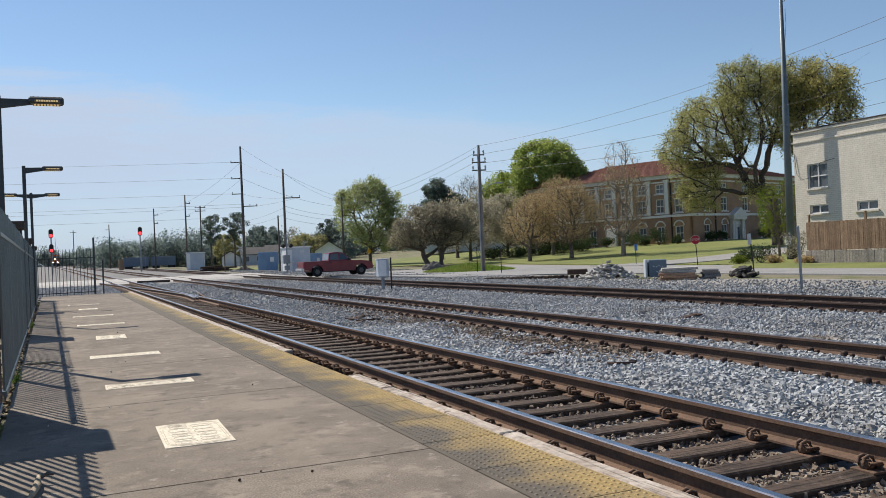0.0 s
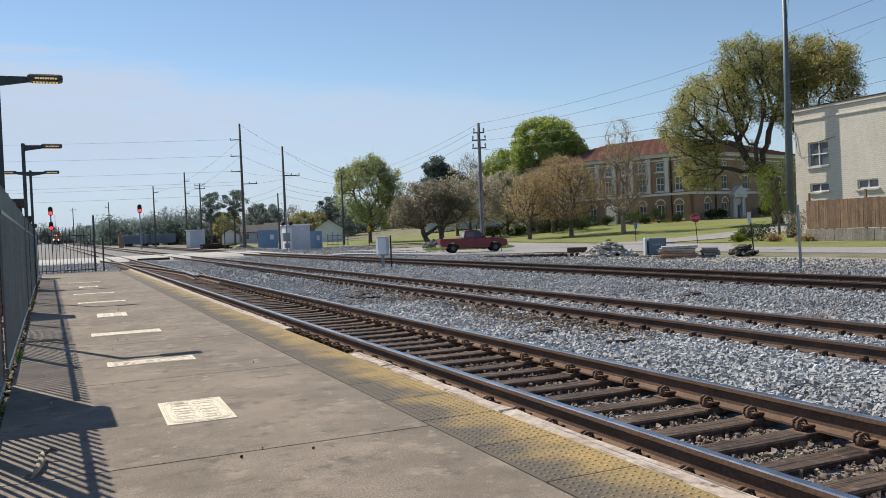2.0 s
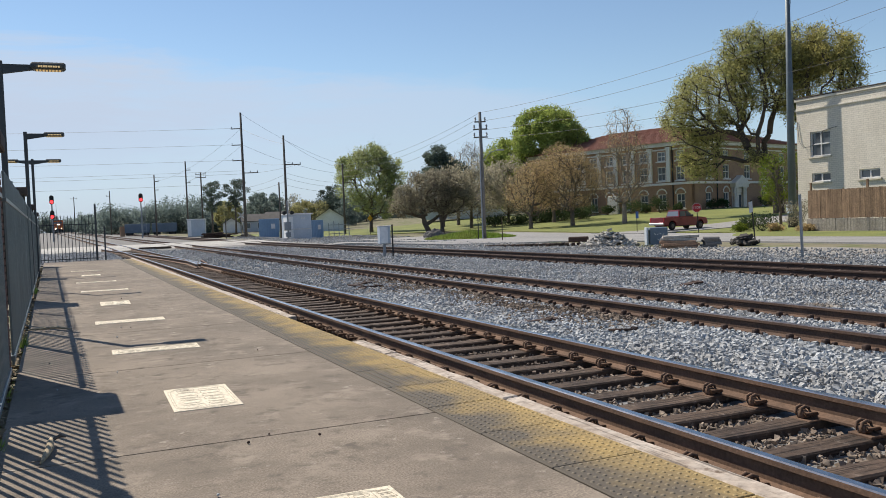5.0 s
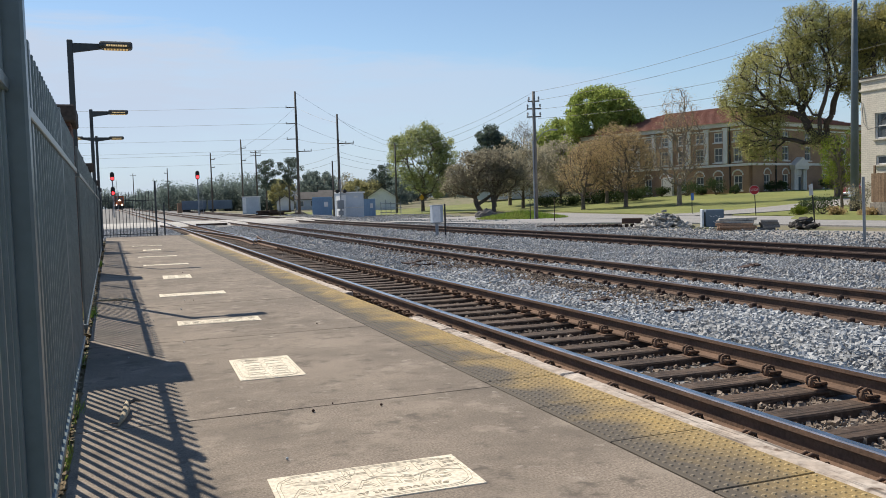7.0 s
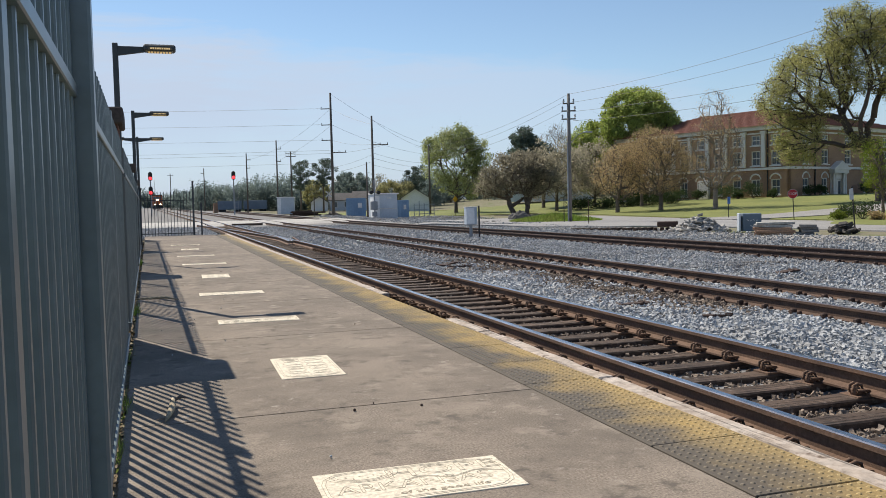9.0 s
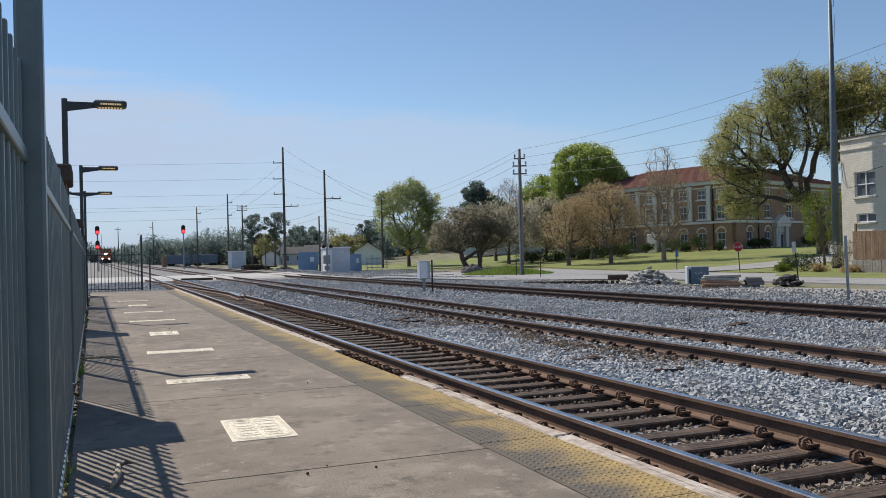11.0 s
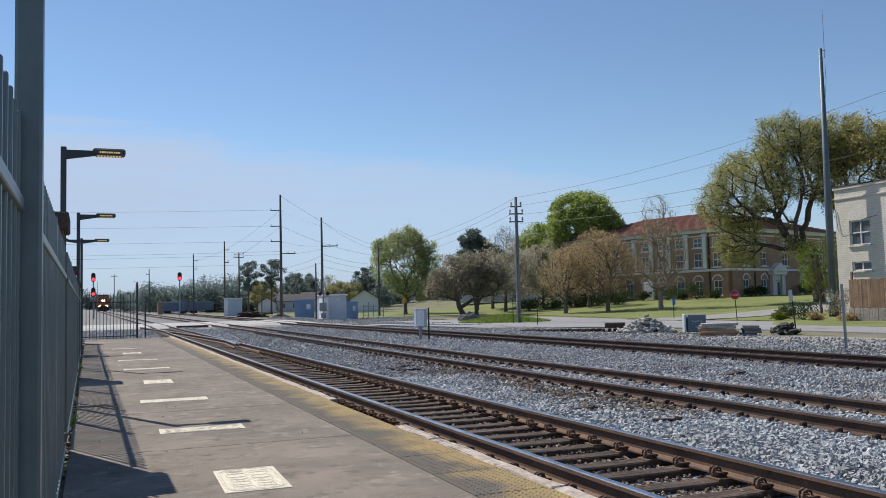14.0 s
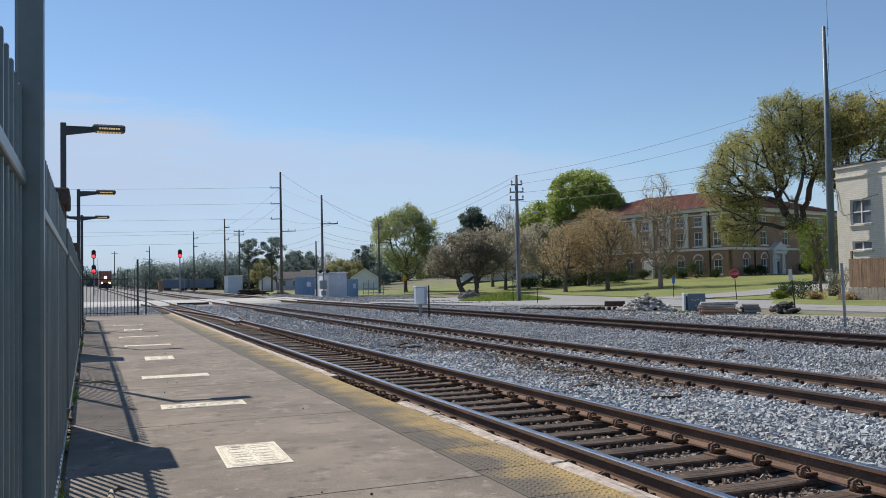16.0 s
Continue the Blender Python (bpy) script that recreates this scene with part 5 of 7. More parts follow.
for i, (s, w, h) in enumerate(((2.0, 2.0, 1.7), (4.5, 2.0, 1.5), (16.5, 2.6, 2.0), (20, 2.4, 1.6))):
    p = on_face(RU, s, 1.6)
    shrub(p.x, p.y, w, h, L_SHRUB, "clipped dark green shrub before the brick building", 1300, 220 + i, 0.09)
for i, (x, y, w, h, m) in enumerate(((48.3, 49.0, 2.6, 1.5, L_SHRUB), (46.6, 49.6, 1.4, 0.9, L_YELLOWSHRUB), (47.0, 46.4, 1.4, 0.7, L_ORANGE), (47.2, 43.8, 1.5, 0.7, L_ORANGE), (50.5, 47.5, 2.2, 2.6, L_BROWN), (52.0, 46.0, 2.0, 2.4, L_BROWN), (48.9, 44.4, 1.2, 2.2, L_BROWN), (49.0, 51.5, 1.6, 1.2, L_SHRUB))):
    shrub(x, y, w, h, m, "garden shrub in the bed beside the white building", 1100, 240 + i)


# ---- brick building ----
hall = thing("brick_building", Matrix.Translation(BC) @ Matrix(((FU.x, RU.x, 0, 0), (FU.y, RU.y, 0, 0), (0, 0, 1, 0), (0, 0, 0, 1))), "three-storey buff brick public building with a red tiled hip roof", "building")
LEN_F, LEN_R, Z0, ZS, ZE = 30.0, 32.0, 0.4, 5.15, 10.5


def hall_wall(axis, length, openings):
    """A wall along a face with real openings (s0, s1, z0, z1); the other axis points inwards."""
    bm = bmesh.new()
    ss = sorted({0.0, length, *[o[0] for o in openings], *[o[1] for o in openings]})
    zs = sorted({Z0, ZE, *[o[2] for o in openings], *[o[3] for o in openings]})
    th = 0.35
    for a, b in zip(ss, ss[1:]):
        for c, d in zip(zs, zs[1:]):
            m, k = (a + b) / 2, (c + d) / 2
            if any(o[0] < m < o[1] and o[2] < k < o[3] for o in openings):
                continue
            if axis == 0:
                box(bm, (m, th / 2, k), (b - a, th, d - c))
            else:
                box(bm, (th / 2, m, k), (th, b - a, d - c))
    bmesh.ops.remove_doubles(bm, verts=bm.verts, dist=0.0005)
    return part("wall", bm, M_BUFF, hall)


def hall_window(axis, s0, s1, z0, z1, arched=False, cols=2, rows=3):
    def P(s, out, z):
        return (s, -out, z) if axis == 0 else (-out, s, z)

    def S(s, o, z):
        return (s, o, z) if axis == 0 else (o, s, z)
    m, w = (s0 + s1) / 2, s1 - s0
    bm = bmesh.new()
    rims = []
    for out in (-0.09, -0.19):
        for e in (0.0, 0.12):
            rims.append([bm.verts.new(P(a, out, b)) for a, b in ((s0 + e, z0 + e), (s1 - e, z0 + e), (s1 - e, z1 - e), (s0 + e, z1 - e))])
    for a, b in ((0, 1), (1, 3), (3, 2), (2, 0)):
        for k in range(4):
            bm.faces.new((rims[a][k], rims[a][(k + 1) % 4], rims[b][(k + 1) % 4], rims[b][k]))
    bmesh.ops.recalc_face_normals(bm, faces=bm.faces)
    win = part("window", bm, M_TRIM, hall, "white-framed sash window")
    bm = bmesh.new()
    box(bm, P(m, -0.145, (z0 + z1) / 2), S(w - 0.24, 0.09, 0.1))
    part("meeting_rail", bm, M_TRIM, win)
    for i in range(1, cols):
        for za, zb in ((z0 + 0.12, (z0 + z1) / 2 - 0.05), ((z0 + z1) / 2 + 0.05, z1 - 0.12)):
            bm = bmesh.new()
            box(bm, P(s0 + w * i / cols, -0.155, (za + zb) / 2), S(0.05, 0.06, zb - za))
            part("glazing_bar", bm, M_TRIM, win)
    bm = bmesh.new()
    box(bm, P(m, -0.2, (z0 + z1) / 2), S(w, 0.02, z1 - z0))
    part("pane", bm, M_GLASS, win)
    bm = bmesh.new()
    box(bm, P(m, 0.04, z0 - 0.08), S(w + 0.3, 0.2, 0.16))
    part("sill", bm, M_TRIM, win)
    if arched:
        bm = bmesh.new()
        pts = [P(m + (w / 2 + 0.12) * math.cos(a), 0.03, z1 + (w / 2 + 0.12) * math.sin(a) * 0.9) for a in [math.pi * k / 10 for k in range(11)]]
        tube(bm, pts, 0.11, 4)
        part("arch", bm, M_TRIM, win)


front_open, side_open = [], []
bays = [1.4, 4.4, 7.4, 10.4, 13.4, 16.4, 19.4, 22.4, 25.4]
for i, s in enumerate(bays):
    front_open += [(s, s + 1.35, 1.7, 3.75), (s, s + 1.35, 5.6, 7.6), (s, s + 1.35, 8.35, 9.7)]
for s in (3.0, 7.6, 13.5, 18.5, 24.0):
    side_open += [(s, s + 1.7, 5.7, 7.7), (s, s + 1.7, 8.4, 9.7)]
    if s not in (13.5,):
        side_open += [(s, s + 1.5, 1.7, 3.8)]
hall_wall(0, LEN_F, front_open)
hall_wall(1, LEN_R, side_open)
for o in front_open:
    hall_window(0, *o, arched=o[2] < 2)
for o in side_open:
    hall_window(1, *o, arched=o[2] < 2)
bm = bmesh.new()
box(bm, (LEN_F - 0.2, LEN_R / 2, 5.5), (0.4, LEN_R, 10))
box(bm, (LEN_F / 2, LEN_R - 0.2, 5.5), (LEN_F, 0.4, 10))
box(bm, (LEN_F / 2, LEN_R / 2, 5.0), (LEN_F - 0.9, LEN_R - 0.9, 0.3))
part("back_wall", bm, M_BUFF, hall)
for z, h, o in ((ZS, 0.32, 0.22), (ZE + 0.15, 0.55, 0.55), (9.95, 0.2, 0.12), (1.15, 0.25, 0.1)):
    bm = bmesh.new()
    box(bm, (LEN_F / 2 - o / 2, -o / 2, z), (LEN_F + o, o, h))
    box(bm, (-o / 2, LEN_R / 2, z + 0.003), (o - 0.004, LEN_R, h))
    part("cornice" if z > 9 else "string_course", bm, M_TRIM, hall)
for s in (3.6, 6.6, 9.6, 12.6, 15.6, 18.6):
    bm = bmesh.new()
    box(bm, (s + 0.2, -0.16, (ZS + ZE) / 2), (0.62, 0.3, ZE - ZS - 0.5), 0.03)
    box(bm, (s + 0.2, -0.18, ZE - 0.4), (0.85, 0.36, 0.3), 0.03)
    part("pilaster", bm, M_TRIM, hall, "white pilaster")
for axis, s in ((0, 3.2), (1, 5.8)):
    bm = bmesh.new()
    p = (s, -0.1) if axis == 0 else (-0.1, s)
    tube(bm, [(*p, 0.6), (*p, ZE)], 0.09, 6)
    part("downpipe", bm, M_PLASTIC, hall, "dark downpipe")
# hip roof with tile courses
bm = bmesh.new()
o, zr = 0.9, 14.2
base = [(-o, -o), (LEN_F + o, -o), (LEN_F + o, LEN_R + o), (-o, LEN_R + o)]
k = 9.5
inner = [(k, k), (LEN_F - k, k), (LEN_F - k, LEN_R - k), (k, LEN_R - k)]
N = 16
rings = []
for i in range(N + 1):
    f = i / N
    for dz in ((0.0, 0.06) if i < N else (0.0,)):
        rings.append([bm.verts.new((a[0] + (b[0] - a[0]) * f, a[1] + (b[1] - a[1]) * f, ZE + 0.4 + (zr - ZE - 0.4) * f + (-0.05 if dz == 0 and i else 0.0) + dz)) for a, b in zip(base, inner)])
for a, b in zip(rings, rings[1:]):
    for i in range(4):
        bm.faces.new((a[i], a[(i + 1) % 4], b[(i + 1) % 4], b[i]))
bm.faces.new(rings[-1])
roof = part("roof", bm, M_ROOF, hall, "red tiled hip roof")
bm = bmesh.new()
box(bm, (11, 10, zr + 0.25), (0.7, 0.7, 0.6), 0.03)
box(bm, (11, 10, zr + 0.6), (1.0, 1.0, 0.12), 0.03)
part("roof_vent", bm, M_HUTGREY, roof)
# side portico with double doors
bm = bmesh.new()
pc = 11.3
for q in (-1.5, -1.05, 1.05, 1.5):
    tube(bm, [(-0.5, pc + q, 0.7), (-0.5, pc + q, 4.3)], [0.19, 0.15], 10)
    box(bm, (-0.5, pc + q, 0.85), (0.42, 0.4, 0.3), 0.02)
    box(bm, (-0.5, pc + q, 4.36), (0.4, 0.4, 0.14), 0.02)
box(bm, (-0.4, pc, 4.65), (0.9, 3.7, 0.44), 0.03)
box(bm, (-0.43, pc, 4.95), (1.04, 4.1, 0.16), 0.02)
v = [bm.verts.new((x, pc + y, z)) for x in (-0.95, 0.0) for y, z in ((-2.05, 5.03), (2.05, 5.03), (0, 6.15))]
for q in ((0, 2, 1), (3, 4, 5), (0, 1, 4, 3), (1, 2, 5, 4), (2, 0, 3, 5)):
    bm.faces.new([v[i] for i in q])
box(bm, (-0.12, pc - 1.3, 2.6), (0.3, 0.5, 3.8))
box(bm, (-0.12, pc + 1.3, 2.6), (0.3, 0.5, 3.8))
box(bm, (-0.12, pc, 4.1), (0.3, 2.4, 0.9))
portico = part("portico", bm, M_TRIM, hall, "white classical portico with a pediment")
bm = bmesh.new()
for s in (-0.52, 0.52):
    box(bm, (-0.08, pc + s, 2.15), (0.1, 1.0, 2.9), 0.02)
door = part("door", bm, M_TRIM, portico, "white double door")
bm = bmesh.new()
for s in (-0.52, 0.52):
    box(bm, (-0.14, pc + s, 2.35), (0.02, 0.55, 2.0))
part("door_glass", bm, M_GLASS, portico)
bm = bmesh.new()
for i in range(4):
    box(bm, (-1.6 - 0.3 * i, pc, 0.75 - 0.16 * i), (2.0, 5.2, 0.2))
part("steps", bm, M_CONC, hall)
bm = bmesh.new()
for i in range(4):
    box(bm, (13.2, -1.2 - 0.5 * i, 0.9 - 0.2 * i), (5.0, 2.0, 0.25))
part("steps", bm, M_BUFF, hall, "brick entrance steps")
bm = bmesh.new()
box(bm, (13.2, -0.3, 2.3), (1.7, 0.5, 3.2), 0.05)
part("entrance", bm, M_TRIM, hall, "white entrance surround")

# ---- white brick building ----
store = thing("white_building", pose(54.2, 51.0, 0), "two-storey white painted brick building with a parapet", "building")
SL = 45.0
openings = []
for s in (1.3, 9.9, 18.5):
    openings += [(s, s + 1.95, 5.25, 7.2)]
for s in (1.4, 5.8, 10.2, 14.6):
    openings += [(s, s + 1.8, 3.25, 3.95)]
bm = bmesh.new()
ss = sorted({0.0, SL, *[o[0] for o in openings], *[o[1] for o in openings]})
zs = sorted({-0.6, 9.9, *[o[2] for o in openings], *[o[3] for o in openings]})
for a, b in zip(ss, ss[1:]):
    for c, d in zip(zs, zs[1:]):
        m, q = (a + b) / 2, (c + d) / 2
        if not any(o[0] < m < o[1] and o[2] < q < o[3] for o in openings):
            box(bm, (0.2, -m, q), (0.4, b - a, d - c))
bmesh.ops.remove_doubles(bm, verts=bm.verts, dist=0.0005)
front = part("wall", bm, M_WHITEBRICK, store)
bm = bmesh.new()
box(bm, (12, -0.2, 4.65), (23.2, 0.4, 10.5))
box(bm, (24, -SL / 2, 4.65), (0.4, SL, 10.5))
part("side_wall", bm, M_WHITEBRICK, store)
bm = bmesh.new()
box(bm, (12, -SL / 2, 9.2), (23, SL - 1, 0.3))
part("roof", bm, M_JOINT, store)
for z, h, o in ((9.85, 0.22, 0.12), (9.05, 0.16, 0.09)):
    bm = bmesh.new()
    box(bm, (-o / 2, -SL / 2, z), (o, SL, h), 0.02)
    box(bm, (11.9, o / 2, z), (24, o, h), 0.02)
    part("band", bm, M_WHITEBRICK, store)
for s0, s1, z0, z1 in openings:
    bm = bmesh.new()
    for s in (s0 + 0.05, s1 - 0.05, (s0 + s1) / 2):
        box(bm, (0.16, -s, (z0 + z1) / 2), (0.1, 0.09, z1 - z0))
    for z in (z0 + 0.05, z1 - 0.05) + (((z0 + z1) / 2,) if z1 - z0 > 1.5 else ()):
        box(bm, (0.155, -(s0 + s1) / 2, z), (0.1, s1 - s0, 0.09))
    w = part("window", bm, M_SIGNWHITE, store, "white metal-framed window")
    bm = bmesh.new()
    box(bm, (0.21, -(s0 + s1) / 2, (z0 + z1) / 2), (0.02, s1 - s0, z1 - z0))
    part("pane", bm, M_GLASS, w)
    bm = bmesh.new()
    box(bm, (-0.04, -(s0 + s1) / 2, z0 - 0.06), (0.2, s1 - s0 + 0.3, 0.13))
    part("sill", bm, M_WHITEBRICK, w)
bm = bmesh.new()
box(bm, (0.15, -SL / 2, 10.0), (0.62, SL, 0.1), 0.02)
part("coping", bm, M_CAP, store, "brown parapet coping")
bm = bmesh.new()
tube(bm, [(-0.06, -4.0, 7.4), (-0.12, -2.7, 7.2), (-0.3, -1.8, 6.1), (-0.4, -1.0, 6.0), (-0.1, -0.3, 6.6), (-0.05, -0.1, 8.2)], 0.025, 5)
part("service_cable", bm, M_WIRE, store)

# wooden fence before it, on a grey base
r = random.Random(61)
wf = thing("wooden_fence", pose(47.6, 44.0, gz(47.6, 43) - 0.05), "brown wooden board fence on a grey retaining base", "fence")
L = 24.0
bm = bmesh.new()
box(bm, (0.06, 0, 0), (0.1, 0.145, 1.95), 0.004)
board = part("board", bm, M_PLANK, wf)
board.matrix_basis = pose(0, -0.1, 1.93)
n = int(L / 0.15)
for i in range(1, n):
    sibling(board, pose(r.uniform(-0.008, 0.008), -0.1 - 0.15 * i, 1.93 + r.uniform(-0.02, 0.02)))
bm = bmesh.new()
box(bm, (0, 0, 0), (0.12, 0.235, 1.0), 0.006)
slat = part("base_board", bm, M_CONCPANEL, wf, "weathered grey base board")
slat.matrix_basis = pose(-0.05, -0.15, 0.42)
for i in range(1, int(L / 0.24)):
    sibling(slat, pose(-0.05 + r.uniform(-0.01, 0.01), -0.15 - 0.24 * i, 0.42 + r.uniform(-0.02, 0.02)))
bm = bmesh.new()
for z in (1.2, 2.0, 2.7):
    box(bm, (0.16, -L / 2, z), (0.08, L, 0.1))
part("stringer", bm, M_PLANK, wf)
for i in range(6):
    bm = bmesh.new()
    box(bm, (0.25, -0.1 - i * 4.6, 1.7), (0.12, 0.12, 3.5))
    part("post", bm, M_PLANK, wf)


# ---- poles and wires ----
def utility_pole(x, y, top, r0, arms=(), label="", mat=None, double=False):
    z0 = gz(x, y) - 0.1
    p = thing("utility_pole", pose(x, y, z0), label, "utility pole", "utility poles")
    h = top - z0
    bm = bmesh.new()
    tube(bm, [(0, 0, 0), (0.02, 0, h * 0.5), (0, 0, h)], [r0, r0 * 0.85, r0 * 0.65], 8)
    part("pole", bm, mat or M_WOODPOLE, p, smooth=True)
    for dz, l0, l1, ang in arms:
        bm = bmesh.new()
        d = Vector((math.cos(ang), math.sin(ang), 0))
        c = d * (l0 + l1) / 2 + Vector((0, 0, h - dz))
        box(bm, c, (l1 - l0, 0.09, 0.11), 0.01, rot=Euler((0, 0, ang)).to_matrix())
        arm = part("crossarm", bm, M_WOODPOLE, p)
        for q in (l0 + 0.08, l1 - 0.08) + (((l0 + l1) / 2,) if l1 - l0 > 1.5 else ()):
            bm = bmesh.new()
            c = d * q + Vector((0, 0, h - dz + 0.06))
            if double:
                tube(bm, [c, c + Vector((0, 0, 0.08)), c + Vector((0, 0, 0.12)), c + Vector((0, 0, 0.2)), c + Vector((0, 0, 0.24)), c + Vector((0, 0, 0.34))], [0.03, 0.04, 0.12, 0.05, 0.1, 0.05], 8)
            else:
                tube(bm, [c, c + Vector((0, 0, 0.1)), c + Vector((0, 0, 0.2))], [0.03, 0.06, 0.04], 6)
            part("insulator", bm, M_GALV, arm)
    return p


AC = radians(-25)
utility_pole(20.57, 107.9, 15.9, 0.19, ((2.0, -1.3, 0.0, AC), (4.05, -1.3, 0.0, AC), (6.0, -1.3, 0.0, AC), (7.6, 0, 1.9, AC)), "tall dark transmission pole with short arms")
utility_pole(23.3, 97.1, 11.9, 0.17, ((3.4, 0.0, 1.9, AC),), "dark wooden utility pole behind the signal hut")
utility_pole(20.3, 87.5, 6.0, 0.11, (), "short wooden pole beside the signal hut")
utility_pole(35.65, 114.4, 9.8, 0.17, (), "plain dark wooden utility pole at the lawn's edge")
utility_pole(17.46, 138.8, 12.25, 0.15, ((1.4, 0, 0.8, AC), (3.4, 0, 0.7, AC)), "slender dark utility pole down the line")
utility_pole(14.55, 159.2, 11.45, 0.15, ((1.2, 0, 0.8, AC), (2.7, 0, 0.7, AC)), "slender dark utility pole down the line")
utility_pole(9.22, 209.7, 11.1, 0.15, ((1.2, -0.8, 0, AC),), "distant dark utility pole down the line")
utility_pole(21.1, 148.3, 11.1, 0.16, ((0.3, -0.9, 0.9, AC), (0.9, -0.9, 0.9, AC)), "dark utility pole with paired crossarms")
utility_pole(2.0, 260.0, 12.0, 0.15, ((0.6, -0.9, 0.9, AC),), "distant dark utility pole down the line")
pm = utility_pole(33.57, 66.8, 10.75, 0.2, ((0.85, -0.5, 0.5, AC), (1.5, -0.62, 0.62, AC), (2.2, -0.62, 0.62, AC)), "tall weathered grey utility pole with short crossarms and large insulators", M_POLEGREY, True)
bm = bmesh.new()
tube(bm, [(-0.22, -0.15, 0), (-0.2, -0.1, 7.0)], 0.06, 6)
part("conduit", bm, M_GALV, pm)
bm = bmesh.new()
tube(bm, [(0.1, 0, 6.9), (0.9, 0.1, 7.7), (1.6, 0.1, 7.95)], 0.035, 5)
box(bm, (1.95, 0.1, 7.95), (0.7, 0.25, 0.14), 0.03)
part("street_light", bm, M_GALV, pm)
# steel mast with an antenna
mast = thing("mast", pose(52.85, 50.35, gz(52.85, 50.35) - 0.5), "tall grey steel mast with a whip antenna", "mast")
bm = bmesh.new()
tube(bm, [(0, 0, -0.1), (0, 0, 1.3)], [0.40, 0.38], 12)
part("base", bm, M_PLASTIC, mast)
bm = bmesh.new()
tube(bm, [(0, 0, 1.3), (0, 0, 11), (0, 0, 21.9)], [0.33, 0.265, 0.135], 12)
part("pole", bm, M_MASTSTEEL, mast, smooth=True)
bm = bmesh.new()
tube(bm, [(0.12, 0, 21.1), (0.4, 0.0, 21.2), (0.42, 0, 21.8), (0.42, 0, 25.2)], [0.03, 0.03, 0.025, 0.012], 5)
tube(bm, [(0.12, 0, 21.8), (0.55, 0, 21.8)], 0.02, 4)
part("antenna", bm, M_GALV, mast)
bm = bmesh.new()
tube(bm, [(0.42, 0, 20.6), (0.5, 0.05, 19.4), (0.3, 0.05, 17.8), (0.29, 0, 13), (0.34, 0, 2)], 0.02, 4)
part("cable", bm, M_WIRE, mast)
bm = bmesh.new()
for k in range(24):
    box(bm, (0.33 - 0.0065 * k, 0, 3 + 0.72 * k), (0.18, 0.03, 0.03))
part("step_bolts", bm, M_GALV, mast)
bm = bmesh.new()
box(bm, (-0.5, -0.15, 2.0), (0.4, 0.3, 0.7), 0.02)
part("meter_box", bm, M_HUTGREY, mast)


def wires(name, runs, rad, label):
    for a, b, sag in runs:
        a, b = Vector(a), Vector(b)
        bm = bmesh.new()
        pts = [a.lerp(b, k / 14) - Vector((0, 0, 4 * sag * (k / 14) * (1 - k / 14))) for k in range(15)]
        tube(bm, pts, rad, 4)
        tagged(part(name, bm, M_WIRE), label, "wire", "overhead wires")


PM, PL, PB, PR = (33.57, 66.8), (20.57, 107.9), (23.3, 97.1), (35.65, 114.4)
wires("overhead_wire", [((PM[0], PM[1], 10.7), (49.0, 28.0, 16.6), 1.3), ((PM[0] + 0.4, PM[1], 10.0), (48.5, 27.0, 15.0), 1.2), ((PM[0] + 0.4, PM[1], 8.4), (49.5, 36.0, 10.2), 0.7), ((PM[0] + 0.4, PM[1], 9.2), (49.0, 36.0, 11.6), 0.7),
      ((PM[0], PM[1], 10.7), (PR[0], PR[1], 9.6), 0.9), ((PM[0] - 0.5, PM[1], 10.0), (PR[0], PR[1], 8.8), 0.9), ((PM[0] - 0.5, PM[1], 9.2), (PR[0], PR[1], 8.0), 0.9),
      ((PL[0], PL[1], 15.8), (PR[0], PR[1], 9.7), 0.6), ((PB[0], PB[1], 11.5), (PR[0], PR[1], 9.2), 0.5), ((PL[0] + 1.5, PL[1], 8.3), (PB[0] + 1.5, PB[1], 8.5), 0.1),
      ((PL[0], PL[1], 13.9), (PB[0], PB[1], 10.9), 0.2), ((PL[0], PL[1], 11.9), (PR[0], PR[1], 8.4), 0.6), ((PL[0], PL[1], 9.9), (PB[0] + 0.5, PB[1], 8.6), 0.3), ((PL[0], PL[1], 6.4), (PB[0], PB[1], 7.4), 0.2), ((PL[0], PL[1], 5.8), (PB[0], PB[1], 6.6), 0.2), ((PB[0], PB[1], 7.6), (PR[0], PR[1], 7.2), 0.3), ((PB[0], PB[1], 7.0), (PR[0], PR[1], 6.6), 0.3), ((PB[0], PB[1], 6.2), (PR[0], PR[1], 5.9), 0.3)], 0.013, "thin dark overhead wire along the street")
wires("transmission_wire", [((PL[0] - 1.2, PL[1] + 0.5, 13.95), (-45, 150, 17.2), 0.3), ((PL[0] - 1.2, PL[1] + 0.5, 11.9), (-45, 150, 14.8), 0.3), ((PL[0] - 1.2, PL[1] + 0.5, 9.95), (-45, 150, 12.4), 0.3),
      ((PL[0] - 0.1, PL[1], 8.6), (-45, 150, 10.4), 0.3), ((PL[0] - 0.1, PL[1], 8.2), (-45, 150, 9.8), 0.3), ((PL[0] - 0.1, PL[1], 7.0), (-45, 150, 8.4), 0.3),
      ((PL[0], PL[1], 13.9), (17.46, 138.8, 10.9), 0.4), ((PL[0], PL[1], 11.8), (17.46, 138.8, 8.9), 0.4), ((17.46, 138.8, 10.9), (14.55, 159.2, 10.3), 0.3)], 0.014, "thin transmission wire above the railway")


